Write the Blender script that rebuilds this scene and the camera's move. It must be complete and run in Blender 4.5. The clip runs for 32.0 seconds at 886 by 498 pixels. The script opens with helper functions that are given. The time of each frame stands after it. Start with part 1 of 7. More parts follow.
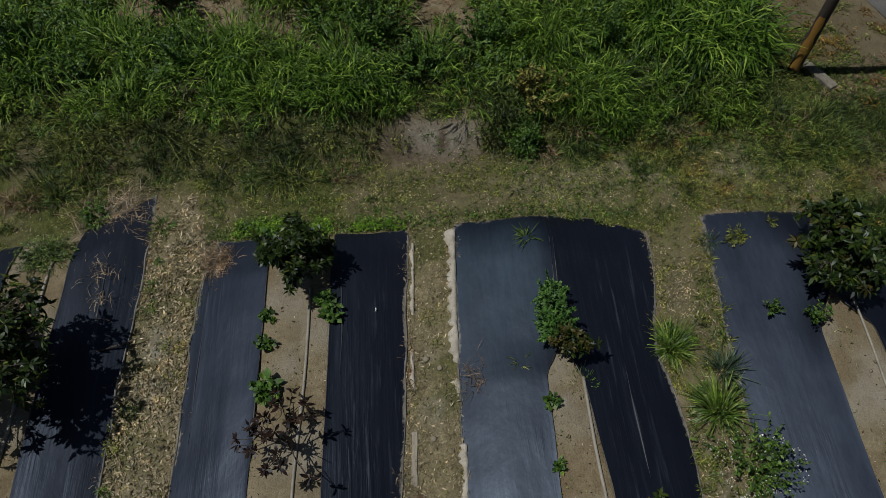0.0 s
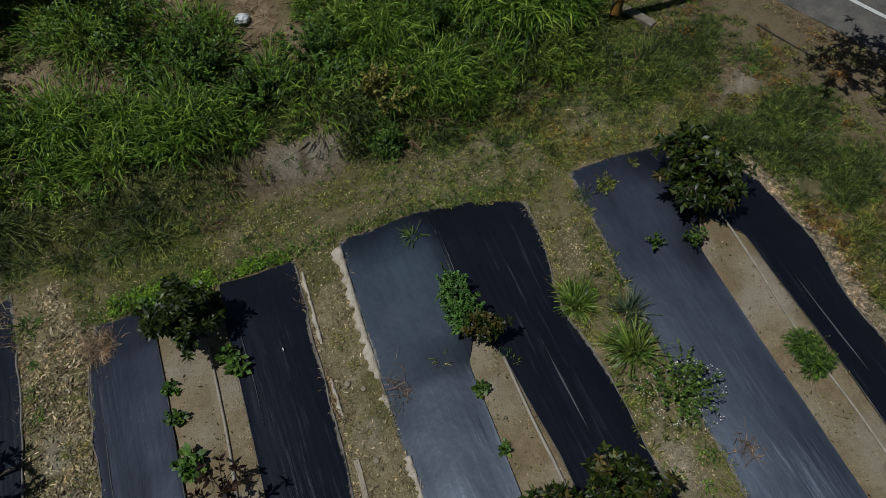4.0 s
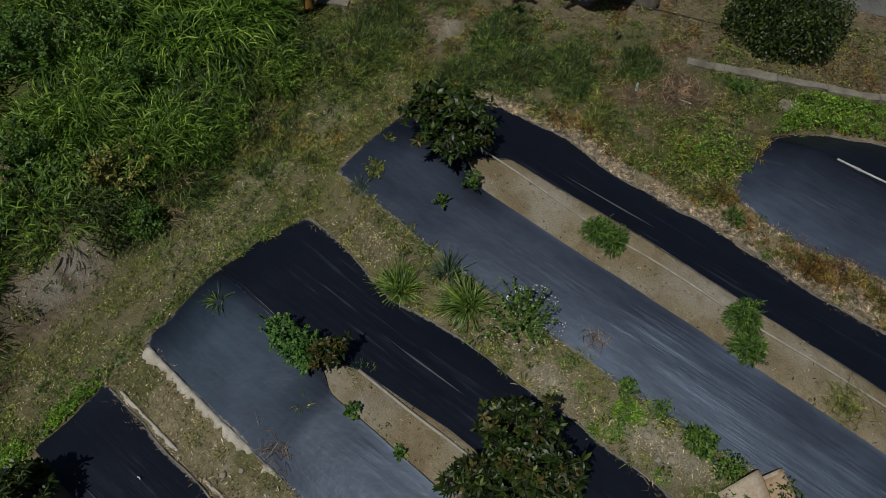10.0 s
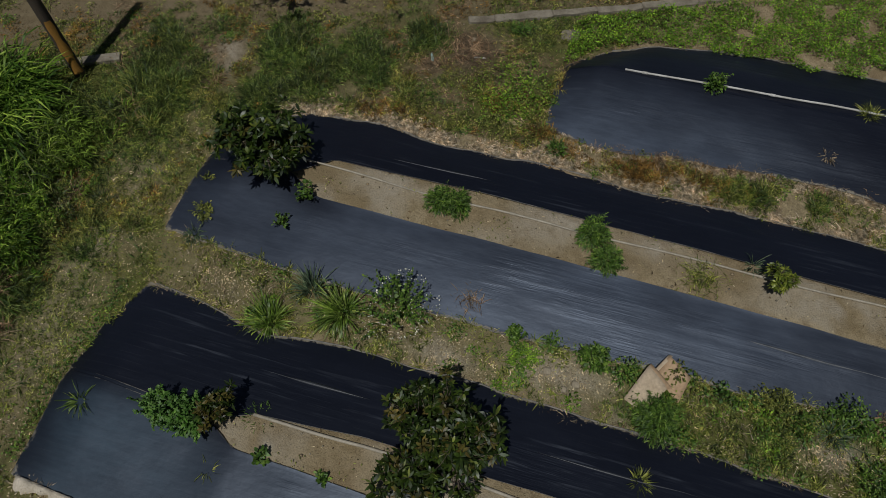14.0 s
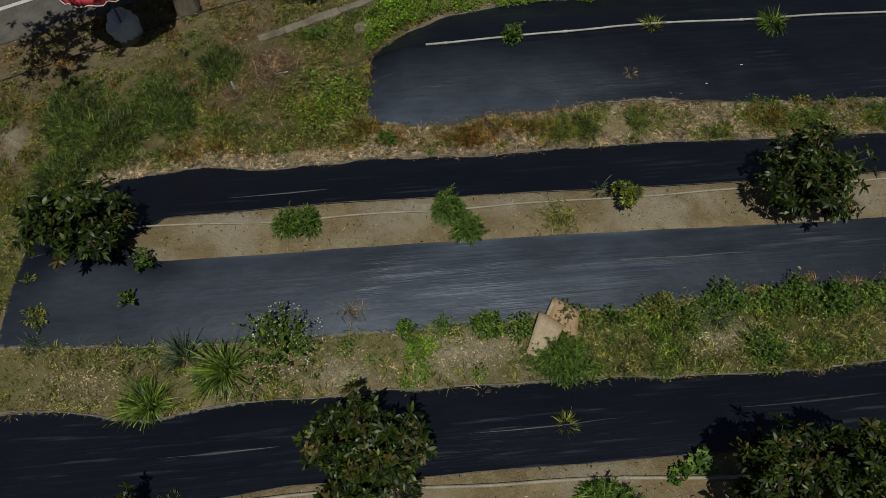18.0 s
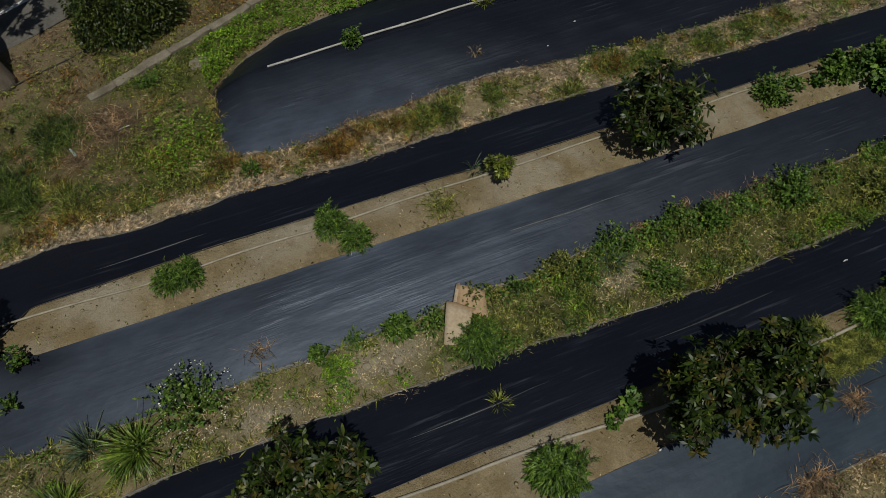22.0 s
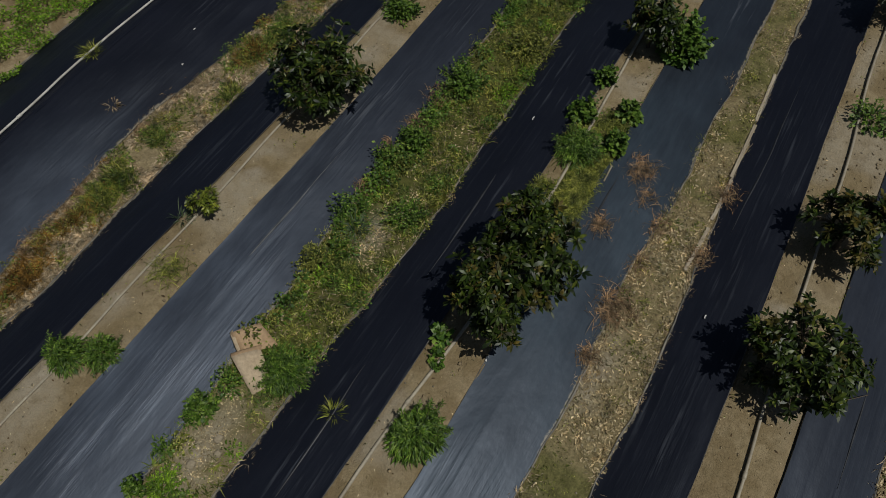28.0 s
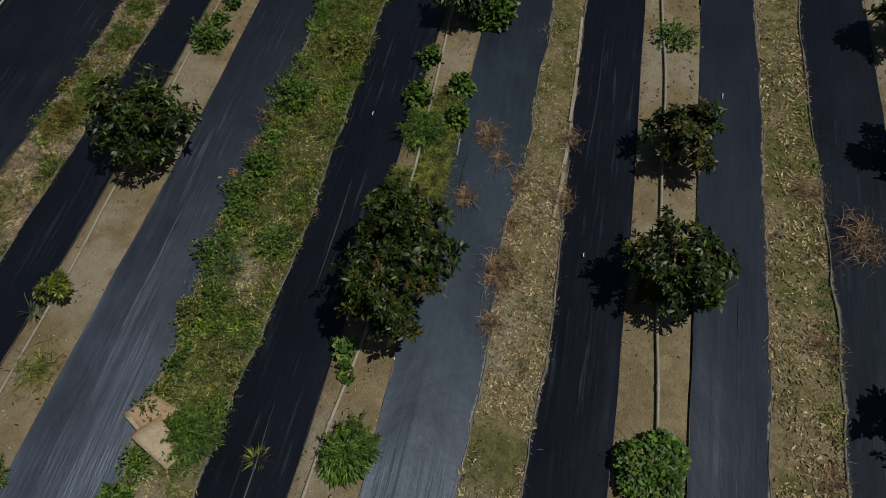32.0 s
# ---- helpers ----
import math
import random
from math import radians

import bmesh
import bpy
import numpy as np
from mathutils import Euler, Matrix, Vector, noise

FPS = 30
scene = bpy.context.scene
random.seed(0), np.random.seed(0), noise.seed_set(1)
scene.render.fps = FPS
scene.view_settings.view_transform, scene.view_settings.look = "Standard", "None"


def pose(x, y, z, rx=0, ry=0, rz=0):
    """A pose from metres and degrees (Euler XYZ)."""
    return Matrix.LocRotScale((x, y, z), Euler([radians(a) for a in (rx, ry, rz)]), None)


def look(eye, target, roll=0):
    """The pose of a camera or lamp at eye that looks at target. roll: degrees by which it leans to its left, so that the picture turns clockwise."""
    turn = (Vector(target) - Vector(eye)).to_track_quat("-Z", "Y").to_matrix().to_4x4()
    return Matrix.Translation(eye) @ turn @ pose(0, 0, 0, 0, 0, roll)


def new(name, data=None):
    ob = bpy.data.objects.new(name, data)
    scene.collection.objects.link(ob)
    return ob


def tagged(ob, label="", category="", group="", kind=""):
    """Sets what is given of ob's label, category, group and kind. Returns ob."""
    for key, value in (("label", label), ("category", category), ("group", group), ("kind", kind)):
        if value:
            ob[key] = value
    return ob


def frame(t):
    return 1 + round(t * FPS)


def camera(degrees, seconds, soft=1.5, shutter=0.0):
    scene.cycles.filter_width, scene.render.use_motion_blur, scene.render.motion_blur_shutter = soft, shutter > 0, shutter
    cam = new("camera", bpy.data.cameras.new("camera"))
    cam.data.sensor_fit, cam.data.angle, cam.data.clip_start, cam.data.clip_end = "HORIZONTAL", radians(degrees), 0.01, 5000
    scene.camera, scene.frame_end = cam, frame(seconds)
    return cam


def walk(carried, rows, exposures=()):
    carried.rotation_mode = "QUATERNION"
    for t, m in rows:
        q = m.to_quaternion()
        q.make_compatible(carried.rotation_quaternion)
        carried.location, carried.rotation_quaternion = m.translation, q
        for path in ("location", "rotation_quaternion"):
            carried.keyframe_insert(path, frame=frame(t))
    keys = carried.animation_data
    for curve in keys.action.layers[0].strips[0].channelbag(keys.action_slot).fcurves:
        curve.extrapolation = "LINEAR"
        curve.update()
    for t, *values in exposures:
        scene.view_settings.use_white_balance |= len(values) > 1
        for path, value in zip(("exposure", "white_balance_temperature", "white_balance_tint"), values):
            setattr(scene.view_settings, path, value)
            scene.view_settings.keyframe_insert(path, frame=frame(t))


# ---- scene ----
cam = camera(65.3, 32.0, soft=0.6)
PATH = [
    (0, (0.0, 0.0, 12.158), (0.048, 1.026, 10.442), -1.6),
    (0.5, (-0.026, 0.018, 12.154), (0.064, 1.042, 10.438), -1.5),
    (1, (-0.034, 0.049, 12.155), (0.07, 1.073, 10.44), -1.4),
    (1.5, (-0.028, 0.05, 12.149), (0.111, 1.068, 10.434), -1.4),
    (2, (-0.022, 0.059, 12.133), (0.171, 1.069, 10.418), -1.5),
    (2.5, (-0.015, 0.074, 12.121), (0.208, 1.078, 10.406), -1.5),
    (3, (-0.014, 0.14, 12.134), (0.25, 1.127, 10.415), -1.3),
    (3.5, (-0.024, 0.225, 12.141), (0.292, 1.188, 10.417), -1.0),
    (5.5, (0.015, 0.357, 12.158), (0.5, 1.236, 10.427), -0.6),
    (6, (0.04, 0.395, 12.2), (0.566, 1.244, 10.467), -0.5),
    (6.5, (0.075, 0.417, 12.219), (0.64, 1.236, 10.484), -0.4),
    (7, (0.112, 0.441, 12.244), (0.714, 1.227, 10.506), -0.2),
    (7.5, (0.102, 0.439, 12.23), (0.744, 1.195, 10.493), 0.0),
    (8, (0.102, 0.458, 12.217), (0.781, 1.181, 10.48), 0.2),
    (8.5, (0.107, 0.496, 12.221), (0.814, 1.187, 10.482), 0.5),
    (9, (0.137, 0.51, 12.233), (0.866, 1.17, 10.492), 0.7),
    (9.5, (0.212, 0.507, 12.281), (0.959, 1.14, 10.537), 0.6),
    (10, (0.255, 0.457, 12.284), (1.028, 1.056, 10.54), 0.4),
    (10.5, (0.23, 0.378, 12.248), (1.038, 0.945, 10.509), 0.3),
    (11, (0.221, 0.326, 12.216), (1.058, 0.853, 10.478), 0.4),
    (11.5, (0.214, 0.337, 12.198), (1.078, 0.818, 10.459), 0.7),
    (12, (0.204, 0.334, 12.201), (1.091, 0.772, 10.462), 0.9),
    (12.5, (0.185, 0.318, 12.162), (1.097, 0.713, 10.427), 1.0),
    (13, (0.146, 0.244, 12.141), (1.078, 0.601, 10.408), 0.8),
    (13.5, (0.158, 0.19, 12.115), (1.106, 0.506, 10.383), 0.6),
    (14, (0.198, 0.166, 12.108), (1.159, 0.436, 10.374), 0.6),
    (14.5, (0.198, 0.178, 12.036), (1.175, 0.399, 10.305), 0.7),
    (16.5, (0.198, 0.139, 11.866), (1.212, 0.176, 10.142), 0.7),
    (17, (0.182, 0.128, 11.839), (1.2, 0.117, 10.118), 0.7),
    (17.5, (0.206, 0.098, 11.795), (1.223, 0.041, 10.074), 0.6),
    (18, (0.222, 0.057, 11.788), (1.236, -0.042, 10.067), 0.4),
    (18.5, (0.239, 0.069, 11.775), (1.246, -0.072, 10.053), 0.5),
    (19, (0.227, 0.068, 11.752), (1.229, -0.105, 10.029), 0.4),
    (19.5, (0.219, 0.045, 11.724), (1.22, -0.158, 10.005), 0.3),
    (20, (0.204, 0.013, 11.696), (1.204, -0.218, 9.979), 0.1),
    (20.5, (0.181, -0.008, 11.656), (1.178, -0.268, 9.942), -0.3),
    (21, (0.158, -0.055, 11.62), (1.151, -0.343, 9.909), -0.5),
    (21.5, (0.169, -0.078, 11.595), (1.151, -0.409, 9.885), -0.5),
    (22, (0.174, -0.084, 11.564), (1.142, -0.466, 9.856), -0.4),
    (22.5, (0.201, -0.104, 11.558), (1.151, -0.526, 9.849), -0.3),
    (23, (0.221, -0.111, 11.543), (1.155, -0.563, 9.833), -0.4),
    (23.5, (0.222, -0.116, 11.506), (1.149, -0.587, 9.798), -0.5),
    (24, (0.24, -0.122, 11.47), (1.16, -0.61, 9.763), -0.5),
    (24.5, (0.226, -0.132, 11.449), (1.118, -0.674, 9.742), -0.5),
    (25, (0.192, -0.158, 11.432), (1.024, -0.781, 9.723), -0.6),
    (25.5, (0.197, -0.171, 11.45), (0.991, -0.83, 9.736), -0.7),
    (27.5, (0.168, -0.525, 11.483), (0.791, -1.295, 9.746), -1.1),
    (28, (0.111, -0.591, 11.491), (0.633, -1.42, 9.748), -0.9),
    (28.5, (0.069, -0.572, 11.473), (0.498, -1.453, 9.729), -0.6),
    (29, (0.096, -0.55, 11.465), (0.505, -1.44, 9.722), -0.4),
    (29.5, (0.098, -0.53, 11.462), (0.509, -1.42, 9.718), -0.5),
    (30, (0.113, -0.532, 11.465), (0.504, -1.431, 9.721), -0.4),
    (30.5, (0.112, -0.551, 11.46), (0.452, -1.47, 9.716), -0.2),
    (31, (0.108, -0.572, 11.455), (0.43, -1.496, 9.711), -0.1),
    (31.5, (0.063, -0.576, 11.44), (0.349, -1.514, 9.698), -0.1),
    (32, (-0.009, -0.57, 11.397), (0.206, -1.531, 9.656), -0.1),
]
walk(cam, [(t, look(eye, target, roll)) for t, eye, target, roll in PATH], exposures=[(0.0, -1.1, 5900, 9), (12.0, -1.1, 5950, 9), (14.0, -1.1, 6150, 10), (17.0, -1.1, 6650, 5), (24.0, -1.1, 6500, 7), (28.0, -1.1, 6500, 8), (32.0, -1.1, 6430, 8)])

# ---- daylight ----
SUN_WAY = Vector((0.41, -0.02, -1.0)).normalized()
world = bpy.data.worlds.new("world")
scene.world = world
world.use_nodes = True
sky = world.node_tree.nodes.new("ShaderNodeTexSky")
sky.sky_type = "NISHITA"
sky.sun_disc = False
sky.sun_elevation = radians(67.7)
sky.sun_rotation = radians(-90)
backdrop = world.node_tree.nodes["Background"]
backdrop.inputs["Strength"].default_value = 0.043
world.node_tree.links.new(sky.outputs["Color"], backdrop.inputs["Color"])
sun = new("sun", bpy.data.lights.new("sun", "SUN"))
sun.data.energy = 5.0
sun.data.angle = radians(0.53)
sun.data.color = (1.0, 0.975, 0.92)
sun.matrix_world = look(-30 * SUN_WAY, (0, 0, 0))

rng = np.random.default_rng(7)


# ---- materials ----
def nodes_of(name):
    m = bpy.data.materials.new(name)
    m.use_nodes = True
    t = m.node_tree
    return m, t, t.nodes["Principled BSDF"]


def add_node(t, kind, **values):
    n = t.nodes.new(kind)
    for key, value in values.items():
        n.inputs[key.replace("_", " ")].default_value = value
    return n


def noise_node(t, scale, detail=4.0, rough=0.6, stretch=(1, 1, 1)):
    c = t.nodes.new("ShaderNodeTexCoord")
    mp = t.nodes.new("ShaderNodeMapping")
    mp.inputs["Scale"].default_value = stretch
    t.links.new(c.outputs["Object"], mp.inputs["Vector"])
    n = add_node(t, "ShaderNodeTexNoise", Scale=scale, Detail=detail, Roughness=rough)
    t.links.new(mp.outputs["Vector"], n.inputs["Vector"])
    return n.outputs["Fac"]


def ramp(t, fac, stops):
    r = t.nodes.new("ShaderNodeValToRGB")
    r.color_ramp.elements[0].position, r.color_ramp.elements[1].position = stops[0][0], stops[-1][0]
    r.color_ramp.elements[0].color, r.color_ramp.elements[1].color = (*stops[0][1], 1), (*stops[-1][1], 1)
    for p, c in stops[1:-1]:
        r.color_ramp.elements.new(p).color = (*c, 1)
    t.links.new(fac, r.inputs["Fac"])
    return r.outputs["Color"]


def mix(t, fac, a, b, blend="MIX"):
    m = t.nodes.new("ShaderNodeMix")
    m.data_type, m.blend_type = "RGBA", blend
    for socket, value in ((m.inputs["Factor"], fac), (m.inputs["A"], a), (m.inputs["B"], b)):
        if isinstance(value, (int, float)):
            socket.default_value = value
        elif isinstance(value, tuple):
            socket.default_value = (*value, 1)
        else:
            t.links.new(value, socket)
    return m.outputs["Result"]


def bump(t, bsdf, fac, strength, distance):
    b = add_node(t, "ShaderNodeBump", Strength=strength, Distance=distance)
    t.links.new(fac, b.inputs["Height"])
    t.links.new(b.outputs["Normal"], bsdf.inputs["Normal"])
    return b


def leaf_material(name, dark, mid, light, rough=0.45, clear=0.25, gloss=0.5):
    """Foliage: each leaf or blade has its own tone; some light passes through it."""
    m, t, bsdf = nodes_of(name)
    g = t.nodes.new("ShaderNodeNewGeometry")
    tone = ramp(t, g.outputs["Random Per Island"], [(0.0, dark), (0.55, mid), (0.86, mid), (1.0, light)] if dark[1] < 0.03 else [(0.0, dark), (0.55, mid), (1.0, light)])
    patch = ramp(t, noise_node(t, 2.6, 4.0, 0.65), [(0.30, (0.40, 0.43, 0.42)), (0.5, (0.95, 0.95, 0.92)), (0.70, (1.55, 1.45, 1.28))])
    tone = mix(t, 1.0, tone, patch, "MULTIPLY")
    fine = ramp(t, noise_node(t, 8.5, 3.0, 0.6), [(0.36, (0.52, 0.55, 0.55)), (0.64, (1.50, 1.44, 1.35))])
    tone = mix(t, 1.0, tone, fine, "MULTIPLY")
    t.links.new(tone, bsdf.inputs["Base Color"])
    bsdf.inputs["Roughness"].default_value = rough
    bsdf.inputs["Specular IOR Level"].default_value = gloss
    through_leaf = t.nodes.new("ShaderNodeBsdfTranslucent")
    t.links.new(tone, through_leaf.inputs["Color"])
    both = t.nodes.new("ShaderNodeMixShader")
    both.inputs["Fac"].default_value = clear
    t.links.new(bsdf.outputs["BSDF"], both.inputs[1])
    t.links.new(through_leaf.outputs["BSDF"], both.inputs[2])
    t.links.new(both.outputs["Shader"], t.nodes["Material Output"].inputs["Surface"])
    return m


def plain_material(name, a, b, scale, rough, strength=0.3, distance=0.01, metal=0.0, island=0.0, gloss=0.5, stretch=(1, 1, 1)):
    """A surface whose colour wanders between two tones at two scales, with fine relief."""
    m, t, bsdf = nodes_of(name)
    big, fine = noise_node(t, scale, 4.0, 0.6, stretch), noise_node(t, scale * 9, 3.0, 0.6, stretch)
    col = mix(t, ramp(t, big, [(0.3, (0, 0, 0)), (0.7, (1, 1, 1))]), a, b)
    col = mix(t, 0.35, col, ramp(t, fine, [(0.25, (0.35, 0.35, 0.35)), (0.75, (1.4, 1.4, 1.4))]), "MULTIPLY")
    if island:
        g = t.nodes.new("ShaderNodeNewGeometry")
        lo, hi = 1 - island, 1 + island
        col = mix(t, 1.0, col, ramp(t, g.outputs["Random Per Island"], [(0, (lo, lo, lo)), (1, (hi, hi * 0.97, hi * 0.92))]), "MULTIPLY")
    t.links.new(col, bsdf.inputs["Base Color"])
    bsdf.inputs["Roughness"].default_value = rough
    bsdf.inputs["Metallic"].default_value = metal
    bsdf.inputs["Specular IOR Level"].default_value = gloss
    bump(t, bsdf, fine, strength, distance)
    return m


def mat_fabric(name="woven_mat", sheen_tone=(0.063, 0.077, 0.103)):
    """Woven black weed mat: stitch lines and long thin creases, dusty dry soil along its rims, and pale sheen and
    crease glints painted into its colour.
    """
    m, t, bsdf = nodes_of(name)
    dirt_sheen = t.nodes.new("ShaderNodeAttribute")
    dirt_sheen.attribute_name = "dirt_sheen"
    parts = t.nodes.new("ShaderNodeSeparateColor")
    t.links.new(dirt_sheen.outputs["Color"], parts.inputs["Color"])
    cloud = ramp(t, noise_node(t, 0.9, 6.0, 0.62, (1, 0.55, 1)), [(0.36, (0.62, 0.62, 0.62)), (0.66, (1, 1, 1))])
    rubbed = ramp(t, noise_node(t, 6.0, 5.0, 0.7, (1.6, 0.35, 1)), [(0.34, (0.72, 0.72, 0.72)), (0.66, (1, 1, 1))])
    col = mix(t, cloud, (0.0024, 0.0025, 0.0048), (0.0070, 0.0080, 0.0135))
    # the mat's pale sheen is mixed into its base colour
    sheen = mix(t, 1.0, mix(t, 1.0, parts.outputs["Green"], cloud, "MULTIPLY"), rubbed, "MULTIPLY")
    col = mix(t, sheen, col, sheen_tone)
    c = t.nodes.new("ShaderNodeTexCoord")
    stitch = t.nodes.new("ShaderNodeMapping")
    stitch.inputs["Scale"].default_value = (1.0, 0.02, 0.0)
    t.links.new(c.outputs["Object"], stitch.inputs["Vector"])
    lines = add_node(t, "ShaderNodeTexWave", Scale=2.1, Distortion=0.7, Detail=2.0)
    t.links.new(stitch.outputs["Vector"], lines.inputs["Vector"])
    seams = mix(t, 1.0, ramp(t, lines.outputs["Fac"], [(0.985, (0, 0, 0)), (0.998, (0.10, 0.10, 0.10))]), ramp(t, noise_node(t, 2.0, 4.0, 0.7), [(0.46, (0, 0, 0)), (0.6, (1, 1, 1))]), "MULTIPLY")
    col = mix(t, seams, col, (0.085, 0.092, 0.100))
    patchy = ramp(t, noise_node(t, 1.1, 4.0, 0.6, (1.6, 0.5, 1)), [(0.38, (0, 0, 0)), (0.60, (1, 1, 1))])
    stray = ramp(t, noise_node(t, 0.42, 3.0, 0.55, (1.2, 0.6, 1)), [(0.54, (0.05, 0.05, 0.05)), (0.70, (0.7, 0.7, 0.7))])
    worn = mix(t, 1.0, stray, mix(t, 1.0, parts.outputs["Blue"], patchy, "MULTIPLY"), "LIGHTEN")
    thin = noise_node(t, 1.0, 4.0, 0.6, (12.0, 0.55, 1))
    # glints of the creases, painted as pale streaks over the crumpled stretches
    crease_glints = ramp(t, thin, [(0.56, (0, 0, 0)), (0.70, (0.75, 0.75, 0.75))])
    col = mix(t, mix(t, 1.0, worn, crease_glints, "MULTIPLY"), col, (0.096, 0.106, 0.126))
    specks = noise_node(t, 26.0, 3.0, 0.7)
    col = mix(t, ramp(t, specks, [(0.70, (0, 0, 0)), (0.84, (0.5, 0.5, 0.5))]), col, (0.10, 0.092, 0.075))
    speckle = ramp(t, noise_node(t, 9.0, 5.0, 0.7), [(0.35, (0.1, 0.1, 0.1)), (0.65, (1, 1, 1))])
    amount = ramp(t, mix(t, 1.0, parts.outputs["Red"], speckle, "MULTIPLY"), [(0.14, (0, 0, 0)), (0.32, (0.9, 0.9, 0.9))])
    col = mix(t, amount, col, (0.235, 0.205, 0.150))
    t.links.new(col, bsdf.inputs["Base Color"])
    t.links.new(ramp(t, thin, [(0.3, (0.46, 0.46, 0.46)), (0.7, (0.36, 0.36, 0.36))]), bsdf.inputs["Roughness"])
    bsdf.inputs["Specular IOR Level"].default_value = 0.42
    bsdf.inputs["Specular Tint"].default_value = (0.72, 0.82, 1.0, 1)
    first = bump(t, bsdf, noise_node(t, 60.0, 2.0, 0.6), 0.12, 0.004)
    creases = mix(t, worn, (0.5, 0.5, 0.5), thin)
    dents = noise_node(t, 2.2, 4.0, 0.55, (1.2, 0.7, 1))
    second = add_node(t, "ShaderNodeBump", Strength=0.8, Distance=0.045)
    t.links.new(mix(t, 0.30, creases, dents), second.inputs["Height"])
    t.links.new(first.outputs["Normal"], second.inputs["Normal"])
    t.links.new(second.outputs["Normal"], bsdf.inputs["Normal"])
    return m


def soil_material():
    """Ground: sandy soil, straw and dry litter, mossy green and damp brown, laid by the cover mask of the sheet."""
    m, t, bsdf = nodes_of("soil")
    a = t.nodes.new("ShaderNodeAttribute")
    a.attribute_name = "cover"
    s = t.nodes.new("ShaderNodeSeparateColor")
    t.links.new(a.outputs["Color"], s.inputs["Color"])
    big, mid, fine = noise_node(t, 0.8, 5.0), noise_node(t, 5.0, 5.0, 0.7), noise_node(t, 38.0, 4.0, 0.7)
    base = mix(t, ramp(t, big, [(0.35, (0, 0, 0)), (0.65, (1, 1, 1))]), (0.262, 0.196, 0.112), (0.375, 0.300, 0.188))
    base = mix(t, ramp(t, mid, [(0.42, (0, 0, 0)), (0.72, (0.8, 0.8, 0.8))]), base, (0.150, 0.110, 0.058))
    stains = ramp(t, noise_node(t, 2.1, 7.0, 0.68), [(0.47, (0, 0, 0)), (0.56, (0.75, 0.75, 0.75))])
    base = mix(t, stains, base, (0.200, 0.146, 0.080))
    c = t.nodes.new("ShaderNodeTexCoord")
    crumbs = add_node(t, "ShaderNodeTexVoronoi", Scale=34.0, Randomness=1.0)
    t.links.new(c.outputs["Object"], crumbs.inputs["Vector"])
    tone = t.nodes.new("ShaderNodeSeparateColor")
    t.links.new(crumbs.outputs["Color"], tone.inputs["Color"])
    litter = mix(t, ramp(t, mid, [(0.35, (0, 0, 0)), (0.65, (1, 1, 1))]), (0.165, 0.135, 0.070), (0.380, 0.318, 0.190))
    litter = mix(t, 0.5, litter, ramp(t, tone.outputs["Red"], [(0.0, (0.4, 0.4, 0.4)), (1.0, (1.6, 1.55, 1.45))]), "MULTIPLY")
    green = mix(t, ramp(t, mid, [(0.35, (0, 0, 0)), (0.65, (1, 1, 1))]), (0.044, 0.056, 0.010), (0.130, 0.138, 0.034))
    damp = mix(t, ramp(t, mid, [(0.35, (0, 0, 0)), (0.65, (1, 1, 1))]), (0.075, 0.054, 0.034), (0.170, 0.128, 0.086))
    col = mix(t, s.outputs["Red"], base, litter)
    col = mix(t, s.outputs["Blue"], col, damp)
    col = mix(t, s.outputs["Green"], col, green)
    pale = t.nodes.new("ShaderNodeMath")
    pale.operation = "SUBTRACT"
    pale.inputs[0].default_value = 1.0
    t.links.new(a.outputs["Alpha"], pale.inputs[1])
    col = mix(t, pale.outputs["Value"], col, mix(t, ramp(t, mid, [(0.35, (0, 0, 0)), (0.65, (1, 1, 1))]), (0.28, 0.240, 0.175), (0.44, 0.395, 0.315)))
    grainy = mix(t, s.outputs["Red"], (0.35, 0.35, 0.35), (0.8, 0.8, 0.8))
    col = mix(t, grainy, col, ramp(t, fine, [(0.25, (0.45, 0.45, 0.45)), (0.75, (1.4, 1.38, 1.32))]), "MULTIPLY")
    t.links.new(col, bsdf.inputs["Base Color"])
    bsdf.inputs["Roughness"].default_value = 0.95
    bsdf.inputs["Specular IOR Level"].default_value = 0.15
    first = bump(t, bsdf, fine, 0.8, 0.025)
    second = add_node(t, "ShaderNodeBump", Strength=0.7, Distance=0.08)
    t.links.new(mid, second.inputs["Height"])
    t.links.new(first.outputs["Normal"], second.inputs["Normal"])
    t.links.new(second.outputs["Normal"], bsdf.inputs["Normal"])
    return m


SOIL = soil_material()
FABRIC = mat_fabric()
TEAL_FABRIC = mat_fabric("teal_woven_mat", (0.052, 0.077, 0.100))
HEM = plain_material("mat_rim", (0.030, 0.031, 0.034), (0.15, 0.135, 0.11), 5.0, 0.7, 0.3, 0.004)
# folds coloured lighter than the mat, with their highlight painted in; second one palest
RIDGE = plain_material("mat_ridge", (0.007, 0.008, 0.012), (0.036, 0.039, 0.046), 3.0, 0.48, 0.3, 0.004)
GLINT_RIDGE = plain_material("glint_mat_ridge", (0.050, 0.054, 0.060), (0.115, 0.120, 0.128), 3.0, 0.42, 0.3, 0.004)
HEM_DUSTY = plain_material("dusty_mat_rim", (0.07, 0.070, 0.068), (0.27, 0.245, 0.20), 4.0, 0.8, 0.4, 0.006)
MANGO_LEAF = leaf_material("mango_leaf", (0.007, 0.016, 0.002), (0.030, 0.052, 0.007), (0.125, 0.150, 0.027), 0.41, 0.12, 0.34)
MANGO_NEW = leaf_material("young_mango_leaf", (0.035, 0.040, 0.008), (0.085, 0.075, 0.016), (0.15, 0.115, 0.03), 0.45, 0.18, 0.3)
